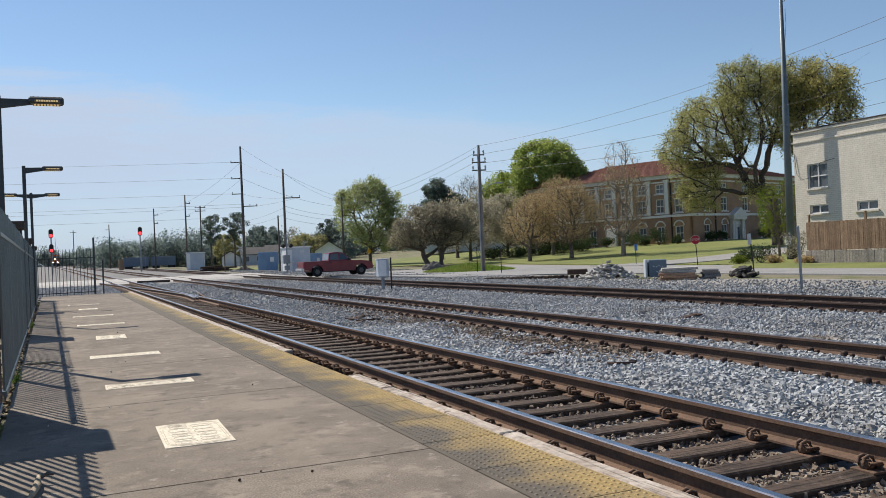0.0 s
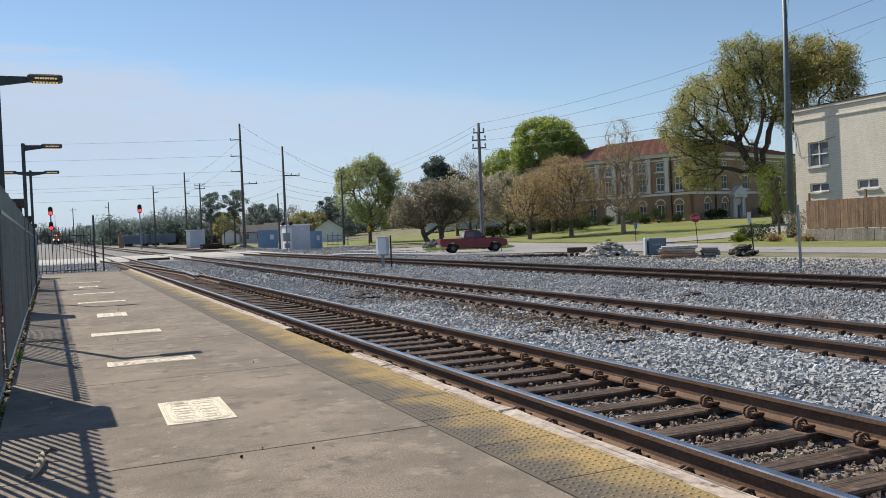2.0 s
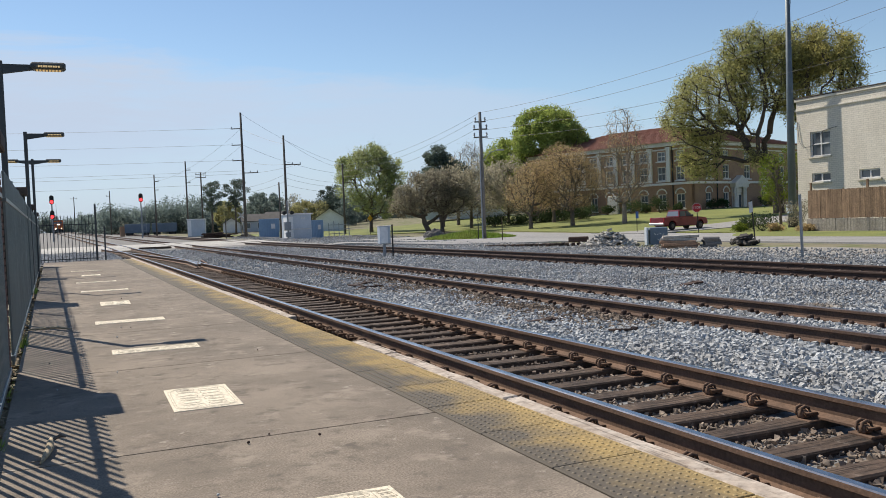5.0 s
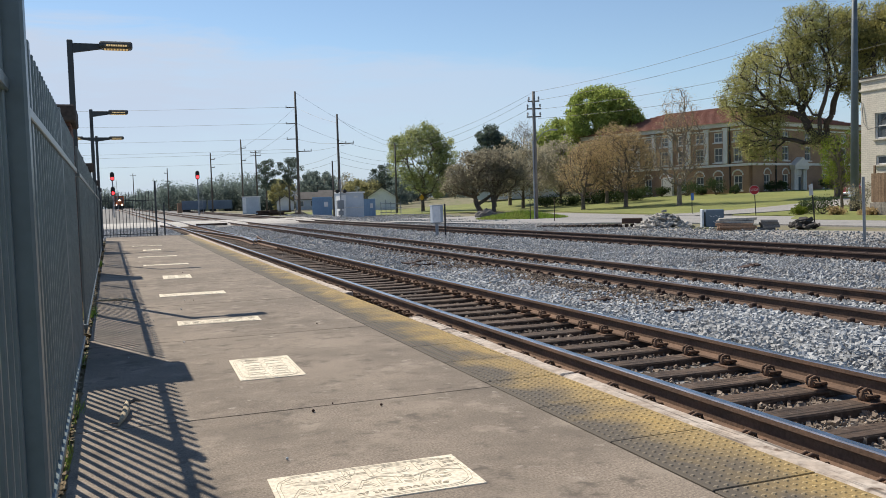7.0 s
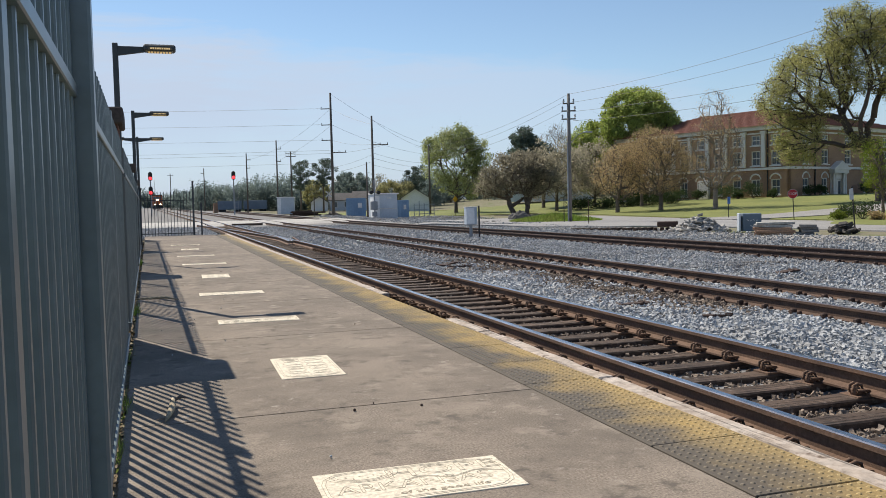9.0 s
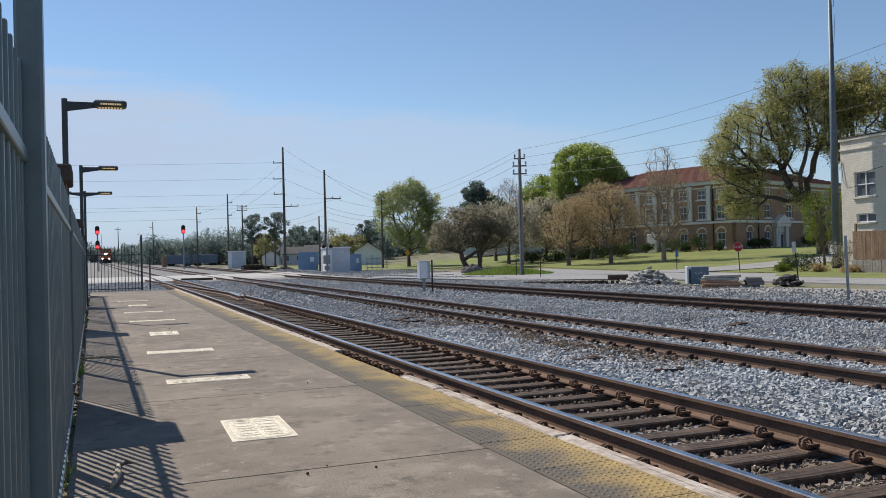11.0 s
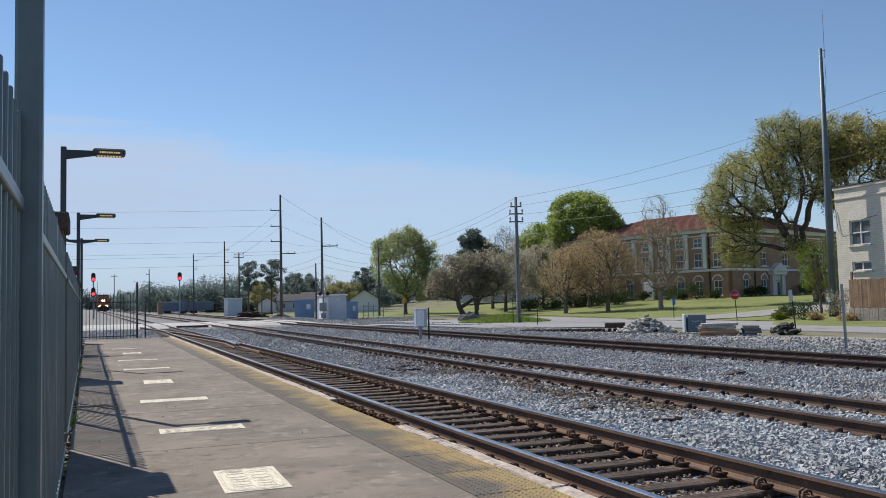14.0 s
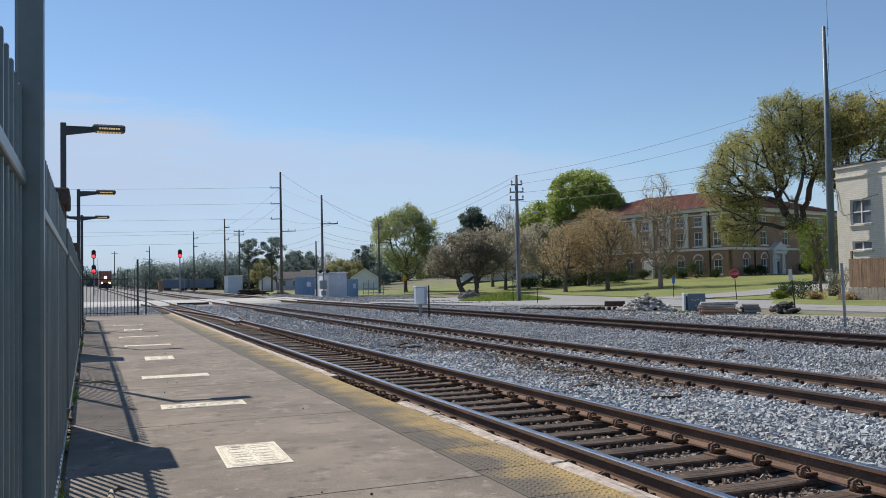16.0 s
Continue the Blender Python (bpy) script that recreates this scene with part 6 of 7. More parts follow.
# ---- signals ----
def signal(x, y, top, heads, label):
    z0 = gz(x, y)
    s = thing("railway_signal", pose(x, y, z0), label, "railway signal", "railway signals")
    h = top - z0
    bm = bmesh.new()
    tube(bm, [(0, 0, -0.1), (0, 0, h - 1.0)], 0.09, 8)
    part("mast", bm, M_GALV, s)
    bm = bmesh.new()
    for q in (-0.25, 0.25):
        tube(bm, [(0.45 + q, 0.1, 0), (0.3 + q, 0.1, h - 1.2)], 0.025, 4)
    for k in range(12):
        box(bm, (0.4, 0.1, 0.4 + 0.4 * k), (0.5, 0.03, 0.03))
    part("ladder", bm, M_GALV, s)
    for dz in heads:
        bm = bmesh.new()
        c = Vector((0, -0.15, h - dz))
        box(bm, c, (0.62, 0.22, 1.35), 0.2)
        head = part("signal_head", bm, M_PLASTIC, s, "black signal head")
        bm = bmesh.new()
        tube(bm, [c + Vector((0, -0.14, -0.3)), c + Vector((0, -0.2, -0.3))], 0.24, 12)
        part("lens", bm, M_REDGLOW, head, "lit red signal lens")
        bm = bmesh.new()
        for k in range(9):
            a = math.pi * k / 8
            box(bm, c + Vector((0.26 * math.cos(a), -0.24, -0.3 + 0.26 * math.sin(a))), (0.1, 0.26, 0.02), rot=Euler((0, -a + math.pi / 2, 0)).to_matrix())
        part("hood", bm, M_PLASTIC, head)


signal(-2.0, 139.9, 7.3, (0.6, 2.85), "two-headed railway signal showing red")
signal(10.6, 139.5, 7.3, (0.6,), "single-headed railway signal showing red")

# ---- signal hut, containers and boxes ----
hut = thing("signal_hut", pose(22.5, 89.6, gz(22.7, 89) - 0.05, 0, 0, 4), "grey aluminium railway signal hut with white doors", "hut")
bm = bmesh.new()
box(bm, (0, 0, 1.4), (2.6, 2.2, 2.8), 0.03)
body = part("body", bm, M_HUTGREY, hut)
bm = bmesh.new()
box(bm, (0, 0, 2.86), (2.85, 2.5, 0.14), 0.03)
part("roof", bm, M_HUTWHITE, hut)
bm = bmesh.new()
box(bm, (-1.32, -0.3, 1.35), (0.04, 1.2, 2.4), 0.01)
box(bm, (-0.98, -1.115, 1.35), (0.5, 0.03, 2.5), 0.01)
part("door", bm, M_HUTWHITE, hut, "white door")
for x in (-0.6, -0.35, -0.05, 0.3):
    bm = bmesh.new()
    box(bm, (x, -1.13, 1.3), (0.13, 0.06, 0.09), 0.01)
    part("lock_box", bm, M_SIGNWHITE, hut)
for x in (0.22, 0.38, 0.54):
    bm = bmesh.new()
    box(bm, (x, -1.12, 2.4), (0.12, 0.03, 0.2))
    part("lettering_bar", bm, M_SIGNWHITE, hut, "pale unreadable lettering")
# crossing signal beside it
xs = thing("crossing_signal", pose(21.2, 88.0, gz(21, 88)), "railway crossing signal mast with flasher lamps and a control box", "crossing signal")
bm = bmesh.new()
tube(bm, [(0, 0, 0), (0, 0, 4.2)], 0.07, 8)
part("mast", bm, M_GALV, xs)
bm = bmesh.new()
box(bm, (-0.1, -0.1, 1.5), (0.7, 0.5, 0.9), 0.04)
box(bm, (-0.05, -0.1, 0.6), (0.5, 0.4, 0.5), 0.04)
part("gate_mechanism", bm, M_GALV, xs)
bm = bmesh.new()
box(bm, (1.1, -0.2, 1.15), (2.6, 0.03, 0.1), 0.005)
part("gate_arm", bm, M_SIGNWHITE, xs, "short white gate arm")
bm = bmesh.new()
for s in (-1, 1):
    box(bm, (0, -0.1, 3.7), (1.5, 0.04, 0.2), 0.005, rot=Euler((0, s * 0.75, 0)).to_matrix())
part("crossbuck", bm, M_SIGNWHITE, xs, "white crossbuck").matrix_basis = pose(0, 0, 0, 0, 0, 82)
bm = bmesh.new()
for s in (-0.4, 0.4):
    tube(bm, [(s, -0.05, 2.9), (s, -0.15, 2.9)], 0.2, 12)
    tube(bm, [(s, -0.15, 2.9), (s, -0.4, 2.9)], [0.17, 0.19], 10)
part("flasher", bm, M_PLASTIC, xs)
# crossbuck of the far road, a thin post and a gravel cone beyond the crossing
fb = thing("crossbuck_sign", pose(22.5, 121.2, gz(22.5, 121)), "white crossbuck sign on a grey post beyond the crossing", "crossing sign")
bm = bmesh.new()
tube(bm, [(0, 0, 0), (0, 0, 3.5)], 0.05, 6)
part("post", bm, M_GALV, fb)
bm = bmesh.new()
for s in (-1, 1):
    box(bm, (0, -0.08, 3.1), (1.25, 0.03, 0.17), 0.005, rot=Euler((0, s * 0.78, 0)).to_matrix())
part("crossbuck", bm, M_SIGNWHITE, fb, "white crossbuck")
thin = thing("marker_post", pose(18.2, 108.5, gz(18.2, 108.5)), "thin dark post beside the crossing", "post")
bm = bmesh.new()
tube(bm, [(0, 0, 0), (0, 0, 2.5)], 0.07, 6)
part("post", bm, M_WOODPOLE, thin)
rack = thing("steel_rack", pose(31.0, 102.0, gz(31, 102), 0, 0, 10), "grey tubular steel rack beside the signal hut", "rack")
for k in range(5):
    bm = bmesh.new()
    tube(bm, [(-1.4 + 0.7 * k, 0, 0), (-1.4 + 0.7 * k, 0, 1.7 + 0.3 * (k % 2))], 0.045, 5)
    part("post", bm, M_GALV, rack)
for k in range(3):
    bm = bmesh.new()
    tube(bm, [(-1.5, 0, 0.4 + 0.55 * k), (1.5, 0, 0.4 + 0.55 * k)], 0.035, 5)
    part("rail", bm, M_GALV, rack)
for bx, by, w, d, h, m, lab in ((23.4, 107.3, 2.5, 2.2, 2.5, M_BLUEBOX, "blue steel container beside the crossing"), (27.2, 98.8, 1.6, 1.4, 2.2, M_BLUEBOX, "small blue-grey cabinet behind the signal hut")):
    c = thing("container", pose(bx, by, gz(bx, by) - 0.03, 0, 0, -12), lab, "container")
    bm = bmesh.new()
    box(bm, (0, 0, h / 2), (w, d, h), 0.03)
    part("body", bm, m, c)
    for k in range(8):
        bm = bmesh.new()
        box(bm, (-w / 2 + 0.2 + (w - 0.4) * k / 7, -d / 2 - 0.01, h / 2), (0.08, 0.05, h - 0.2), 0.01)
        part("rib", bm, m, c)
    bm = bmesh.new()
    box(bm, (0.2 * w, -d / 2 - 0.045, h * 0.62), (w * 0.2, 0.02, h * 0.25))
    part("notice", bm, M_SIGNWHITE, c)
# pale cabinet and dark scrap farther along, and the long blue wagons
cab = thing("equipment_cabinet", pose(18.2, 134.6, gz(18, 134), 0, 0, -12), "pale blue-grey equipment cabinet by the line", "cabinet")
bm = bmesh.new()
box(bm, (0, 0, 1.3), (2.6, 2.2, 2.6), 0.03)
part("body", bm, M_HUTGREY, cab)
bm = bmesh.new()
box(bm, (-1.0, -1.12, 1.3), (0.55, 0.03, 2.4))
part("door", bm, M_HUTWHITE, cab)
bm = bmesh.new()
box(bm, (0, 0, 2.65), (2.8, 2.4, 0.12), 0.02)
part("roof", bm, M_HUTWHITE, cab)
scrap = thing("scrap_heap", pose(19.0, 118.0, gz(19, 118)), "dark heap of scrap rail ties by the crossing", "scrap heap")
rr = random.Random(9)
for k in range(14):
    bm = bmesh.new()
    box(bm, (0, 0, 0), (2.4, 0.24, 0.2), 0.02)
    o = part("tie", bm, M_RUST_DK, scrap)
    o.matrix_basis = pose(rr.uniform(-1.4, 1.4), rr.uniform(-0.6, 0.6), 0.1 + 0.16 * (k // 4), 0, rr.uniform(-5, 5), rr.uniform(-25, 25))
for wx, wy in ((12.1, 169.6), (16.9, 168.9)):
    wg = thing("freight_wagon", pose(wx, wy, gz(wx, wy), 0, 0, -6), "slate blue low freight wagon beyond the signals", "freight wagon", "wagons")
    bm = bmesh.new()
    box(bm, (0, 0, 1.45), (4.5, 2.6, 1.7), 0.05)
    part("body", bm, M_BLUEDK, wg)
    for q in range(6):
        bm = bmesh.new()
        box(bm, (-2.0 + 0.8 * q, -1.34, 1.45), (0.1, 0.1, 1.6))
        part("rib", bm, M_BLUEDK, wg)
    for q in (-1.4, 1.4):
        bm = bmesh.new()
        box(bm, (q, 0, 0.4), (1.3, 2.0, 0.5), 0.05)
        part("bogie", bm, M_PLASTIC, wg)
rust_box = thing("rusty_box", pose(9.4, 169.9, gz(9.4, 169.9)), "small rusty brown box beside the wagons", "box")
bm = bmesh.new()
box(bm, (0, 0, 0.95), (0.9, 1.2, 1.9), 0.04)
part("body", bm, M_BUFF, rust_box)


def post_box(x, y):
    t = thing("junction_box", pose(x, y, gz(x, y)), "pale grey trackside junction box on a steel post", "junction box")
    bm = bmesh.new()
    tube(bm, [(0, 0, -0.1), (0, 0, 0.75)], 0.075, 8)
    part("post", bm, M_GALV, t)
    bm = bmesh.new()
    box(bm, (0.0, 0, 1.0), (0.5, 0.34, 0.76), 0.015)
    part("box", bm, M_HUTGREY, t)
    bm = bmesh.new()
    box(bm, (-0.06, -0.178, 1.0), (0.34, 0.02, 0.7), 0.006)
    part("door", bm, M_HUTWHITE, t, "white door")
    bm = bmesh.new()
    box(bm, (0.0, 0, 1.395), (0.54, 0.38, 0.03), 0.006)
    part("lid", bm, M_HUTWHITE, t)


post_box(12.72, 35.2)


def stake(x, y, h, lean, w, mat, label, plate=None):
    t = thing("marker_post", pose(x, y, gz(x, y) - 0.05, 0, lean, 20), label, "post", "marker posts")
    bm = bmesh.new()
    box(bm, (0, 0, h / 2), (w, 0.05, h), 0.006)
    part("post", bm, mat, t)
    if plate:
        bm = bmesh.new()
        box(bm, (plate[0], -0.04, h - 0.38), (0.45, 0.012, 0.62), 0.004)
        part("plate", bm, plate[1], t, "pale sign plate")
    return t


stake(13.0, 34.9, 1.5, 0, 0.06, M_PLASTIC, "thin dark post beside the junction box")
stake(20.5, 19.2, 2.05, -3, 0.11, M_GALV, "leaning grey steel marker post by the outer siding")
stake(35.7, 36.8, 2.35, -9, 0.08, M_PLASTIC, "leaning dark signpost with a pale plate", (-0.2, M_HUTGREY))
stake(31.5, 59.5, 1.9, 0, 0.05, M_RUST_DK, "thin rusty post in the grass")
stake(46.8, 62.5, 2.0, 0, 0.05, M_PLASTIC, "thin dark signpost on the lawn's edge", (0.0, M_SIGNBLUE))
stake(32.6, 66.0, 2.2, 0, 0.06, M_PLASTIC, "dark stub post beside the utility pole")
ws = stake(36.5, 106.0, 1.9, 0, 0.06, M_PLASTIC, "small yellow warning sign on a post")
bm = bmesh.new()
box(bm, (0, -0.05, 2.2), (0.62, 0.012, 0.62), 0.01, rot=Euler((0, radians(45), 0)).to_matrix())
part("plate", bm, M_SIGNYELLOW, ws, "yellow diamond plate")

stop = thing("stop_sign", pose(46.0, 53.45, gz(46.0, 53.45), 0, -3, -38), "red octagonal stop sign on a dark post", "stop sign")
bm = bmesh.new()
box(bm, (0, 0, 1.1), (0.06, 0.05, 2.4))
part("post", bm, M_PLASTIC, stop)
for rad, off, m, nm in ((0.385, 0.0, M_SIGNWHITE, "rim"), (0.36, -0.012, M_SIGNRED, "face")):
    bm = bmesh.new()
    vs = [[bm.verts.new((rad * math.cos(a), -0.04 + off + d, 2.0 + rad * math.sin(a))) for a in [math.pi / 8 + k * math.pi / 4 for k in range(8)]] for d in (0, -0.01)]
    bm.faces.new(vs[0])
    bm.faces.new(vs[1][::-1])
    for k in range(8):
        bm.faces.new((vs[0][k], vs[0][(k + 1) % 8], vs[1][(k + 1) % 8], vs[1][k]))
    bmesh.ops.recalc_face_normals(bm, faces=bm.faces)
    part(nm, bm, m, stop)
cu = bpy.data.curves.new("lettering", "FONT")
cu.body, cu.size, cu.align_x, cu.align_y = "STOP", 0.25, "CENTER", "CENTER"
tmp = bpy.data.objects.new("lettering", cu)
o = part_of("lettering", bpy.data.meshes.new_from_object(tmp), M_SIGNWHITE, stop)
bpy.data.objects.remove(tmp)
o.matrix_basis = pose(0, -0.068, 2.0, 90)


# ---- heaps and scrap by the street ----
def heap(name, x, y, w, d, h, n, mats, label, seed, flatness=0.5, piece=0.4):
    t = thing(name, pose(x, y, gz(x, y), 0, 0, -35), label, "heap")
    r = random.Random(seed)
    for i in range(n):
        a, q = r.uniform(0, 6.28), r.random() ** 0.6
        px, py = math.cos(a) * q * w / 2, math.sin(a) * q * d / 2
        pz = h * (1 - q) * r.uniform(0.55, 1.0)
        bm = bmesh.new()
        s = piece * r.uniform(0.5, 1.4)
        box(bm, (0, 0, 0), (s * r.uniform(0.8, 2.0), s, s * flatness), s * 0.1)
        for v in bm.verts:
            v.co += Vector((r.uniform(-1, 1), r.uniform(-1, 1), r.uniform(-1, 1))) * s * 0.09
        o = part("piece", bm, mats, t)
        o.matrix_basis = pose(px, py, pz + 0.05, r.uniform(-30, 30), r.uniform(-30, 30), r.uniform(0, 360))
    return t


heap("rubble_heap", 27.6, 39.5, 3.1, 1.6, 0.95, 250, M_RUBBLE, "pale heap of broken concrete rubble beside the tracks", 71, 0.35, 0.22)
heap("scrap_heap", 30.8, 32.5, 1.5, 1.2, 0.42, 40, M_SCRAP, "dark tangled scrap beside the slabs", 72, 0.4, 0.3)
ac = thing("metal_cabinet", pose(29.6, 37.9, gz(29.6, 37.9) - 0.02, 0, 0, -30), "grey-blue scrapped metal cabinet with graffiti", "cabinet")
bm = bmesh.new()
box(bm, (0.12, 0, 0.5), (0.95, 0.8, 0.95), 0.03)
part("body", bm, M_BLUEDK, ac)
bm = bmesh.new()
box(bm, (-0.5, 0, 0.5), (0.1, 0.85, 0.98), 0.02)
part("side_panel", bm, M_HUTGREY, ac)
bm = bmesh.new()
for k, (x, z, l) in enumerate(((-0.1, 0.62, 0.12), (0.06, 0.6, 0.1), (0.2, 0.64, 0.12), (0.36, 0.6, 0.1), (0.1, 0.3, 0.16), (0.3, 0.28, 0.1))):
    box(bm, (x, -0.405, z), (l, 0.008, 0.03), rot=Euler((0, 0.6 * (-1) ** k, 0)).to_matrix())
part("graffiti", bm, M_SIGNWHITE, ac)
slabs = thing("slab_stack", pose(27.9, 32.9, gz(27.9, 32.9), 0, 0, -38), "stack of old concrete panels beside the tracks", "slab stack")
for k in range(9):
    bm = bmesh.new()
    box(bm, (0, 0, 0), (1.7 if k < 5 else 0.75, 1.1, 0.12), 0.015)
    o = part("panel", bm, M_RUBBLE if k in (4, 3) else M_BUFF if k < 3 else M_BALLAST, slabs)
    o.matrix_basis = pose(-0.6 + rr.uniform(-0.1, 0.1) if k < 5 else 0.85 + rr.uniform(-0.12, 0.12), rr.uniform(-0.1, 0.1), 0.06 + 0.125 * (k if k < 4 else k - 5 if k > 4 else 4), 0, rr.uniform(-2, 2), rr.uniform(-6, 6))
pal = thing("old_rail_stack", pose(25.5, 43.6, gz(25.5, 43.6), 0, 0, -40), "low dark stack of old rail and ties in the gravel", "rail stack")
for k in range(16):
    bm = bmesh.new()
    box(bm, (0, 0, 0), (0.22, 1.3, 0.17), 0.02)
    o = part("tie", bm, M_TIE, pal)
    o.matrix_basis = pose(-3.0 + 0.36 * k, rr.uniform(-0.1, 0.1), 0.1, 0, 0, rr.uniform(-8, 8))
bm = bmesh.new()
box(bm, (2.4, -0.4, 0.38), (1.1, 0.7, 0.3), 0.04)
part("block", bm, M_RUST_DK, pal)
dirt = thing("gravel_heap", pose(34.3, 79.5, gz(34.3, 79.5) + 0.1), "small dark gravel heap beside the street", "heap")
bm = bmesh.new()
bmesh.ops.create_icosphere(bm, subdivisions=4, radius=1.0)
for v in bm.verts:
    v.co.x, v.co.y, v.co.z = v.co.x * 1.25, v.co.y * 0.9, max(v.co.z, -0.1) * 0.8 * (1 - 0.4 * min(1, math.hypot(v.co.x, v.co.y)))
    v.co += Vector((0, 0, 1)) * (0.22 * noise.noise(v.co * 2.5) + 0.1 * noise.noise(v.co * 9.0))
part("gravel", bm, M_DARKGRAVEL, dirt)

# grass island round the utility pole
bm = bmesh.new()
r = random.Random(77)
for i in range(9000):
    a, q = r.uniform(0, 6.28), r.random() ** 0.5
    u, w = math.cos(a) * q * 4.4, math.sin(a) * q * 3.2
    x, y = 33.9 + u * 0.85 + w * 0.4, 70.4 - u * 0.42 + w * 0.8
    h = r.uniform(0.3, 0.85) * (1.15 - q) + 0.08
    z = gz(x, y)
    d = Vector((r.uniform(-0.2, 0.2), r.uniform(-0.2, 0.2), h))
    s = Vector((r.uniform(-1, 1), r.uniform(-1, 1), 0)).normalized() * 0.05
    c = Vector((x, y, z))
    bm.faces.new([bm.verts.new(c - s), bm.verts.new(c + s), bm.verts.new(c + d)])
tagged(part("long_grass", bm, M_GRASSTUFT), "rough green grass round the utility pole", "grass", kind="stuff")


# ---- houses far off ----
def house(x, y, w, d, h, turn, wall, label):
    t = thing("house", pose(x, y, gz(x, y), 0, 0, turn), label, "house", "houses")
    bm = bmesh.new()
    box(bm, (0, 0, h / 2), (w, d, h))
    e = d * 0.32
    for sx in (-1, 1):
        g = [bm.verts.new((sx * w / 2 - sx * q, yy, zz)) for q in (0.0, 0.2) for yy, zz in ((-d / 2, h), (d / 2, h), (0, h + e))]
        for f in ((0, 1, 2), (5, 4, 3), (0, 3, 4, 1), (1, 4, 5, 2), (2, 5, 3, 0)):
            bm.faces.new([g[i] for i in f])
    part("wall", bm, wall, t)
    o = 0.4
    for sy in (-1, 1):
        bm = bmesh.new()
        g = [bm.verts.new((sx * (w / 2 + o), yy * sy, zz + dz)) for dz in (0.02, 0.16) for sx, yy, zz in ((-1, d / 2 + o, h - o * 0.64), (1, d / 2 + o, h - o * 0.64), (1, 0, h + e), (-1, 0, h + e))]
        for f in ((0, 1, 2, 3), (7, 6, 5, 4), (0, 4, 5, 1), (1, 5, 6, 2), (2, 6, 7, 3), (3, 7, 4, 0)):
            bm.faces.new([g[i] for i in f])
        bmesh.ops.recalc_face_normals(bm, faces=bm.faces)
        part("roof", bm, M_SHINGLE, t, "shingled roof slope")
    for k in (-0.28, 0.28):
        bm = bmesh.new()
        box(bm, (k * w, -d / 2 - 0.03, h * 0.55), (1.2, 0.08, 1.3))
        win = part("window", bm, M_SIGNWHITE, t)
        bm = bmesh.new()
        box(bm, (k * w, -d / 2 - 0.08, h * 0.55), (0.95, 0.03, 1.05))
        part("pane", bm, M_GLASS, win)


house(44.2, 150.9, 8, 5.0, 2.4, 74, M_HUTWHITE, "pale house with a low gable beyond the crossing")
house(32.3, 185.0, 6, 3.6, 1.9, 80, M_HUTWHITE, "small house with a white gable by the line")
house(36.8, 184.0, 4.6, 4.0, 2.4, -8, M_HUTGREY, "low grey house with a shingled roof by the line")
house(42.0, 182.0, 5.0, 4.4, 2.6, -12, M_HUTGREY, "low grey house behind the blue container")
heap("gravel_heap", 20.9, 110.0, 2.6, 1.8, 0.6, 260, M_DARKGRAVEL, "small dark cone of gravel beside the crossing", 75, 0.35, 0.2)
house(72, 150, 16, 9, 3.4, -30, M_HUTGREY, "low grey house behind the lawn")

# ---- litter on the platform ----
bk = thing("bark_strip", pose(-0.240, 6.040, 0.01, 0, 0, -6.8), "curled pale strip of dry bark on the platform", "bark strip")
bm = bmesh.new()
tube(bm, [(0, -0.252, 0.005), (0.012, -0.121, 0.02), (0.015, 0.050, 0.03), (0.0, 0.171, 0.035), (0.0, 0.252, 0.05)], [0.006, 0.019, 0.026, 0.02, 0.012], 7)
part("strip", bm, M_BARKSTRIP, bk, smooth=True)
bm = bmesh.new()
tube(bm, [(-0.02, 0.201, 0.03), (0.05, 0.242, 0.06), (0.09, 0.232, 0.05)], [0.008, 0.014, 0.006], 5)
tube(bm, [(0.0, -0.201, 0.01), (-0.06, -0.222, 0.012)], [0.008, 0.003], 5)
part("stub", bm, M_BARK, bk, "dark broken stub")
bk2 = thing("bark_strip", pose(-0.35, 13.9, 0.01, 0, 0, 80), "pale dry bark strip lying by the fence", "bark strip")
bm = bmesh.new()
tube(bm, [(0, -0.3, 0.0), (0.01, -0.1, 0.04), (0.0, 0.1, 0.035), (-0.02, 0.3, 0.03)], [0.006, 0.02, 0.022, 0.01], 7)
part("strip", bm, M_BARKSTRIP, bk2, smooth=True)
rr = random.Random(12)
for x, y in ((0.62, 4.58), (0.98, 5.6), (1.15, 5.75), (0.35, 9.2), (0.5, 12.3), (0.62, 13.5), (0.75, 13.4), (0.1, 16.4), (-0.3, 10.3), (-0.2, 8.5), (1.9, 9.8), (0.95, 19.5), (0.1, 11.2), (1.45, 5.55)):
    p = thing("pebble", pose(x, y, 0.012), "small dark pebble lying on the platform", "pebble", "pebbles")
    bm = bmesh.new()
    bmesh.ops.create_icosphere(bm, subdivisions=2, radius=rr.uniform(0.006, 0.012))
    for v in bm.verts:
        v.co *= 1 + 0.3 * noise.noise(v.co * 60 + Vector((x, y, 0)))
    part("stone", bm, M_RUST_DK if rr.random() < 0.6 else M_STONE, p)

for x, y, turn in ((6.3, 19.5, 20), (6.5, 19.0, -30), (6.1, 18.6, 60), (6.6, 20.1, 5), (11.6, 13.8, -10), (6.5, 9.0, 12), (6.2, 10.6, -8)):
    p = thing("scrap_plate", pose(x, y, -0.08, rr.uniform(-8, 8), rr.uniform(-8, 8), turn), "dark rusty tie plate lying on the ballast", "scrap plate", "scrap plates")
    bm = bmesh.new()
    box(bm, (0, 0, 0), (0.5, 0.19, 0.03), 0.006)
    box(bm, (0.1, 0, 0.02), (0.03, 0.19, 0.03), 0.004)
    part("plate", bm, M_RUST_DK, p)
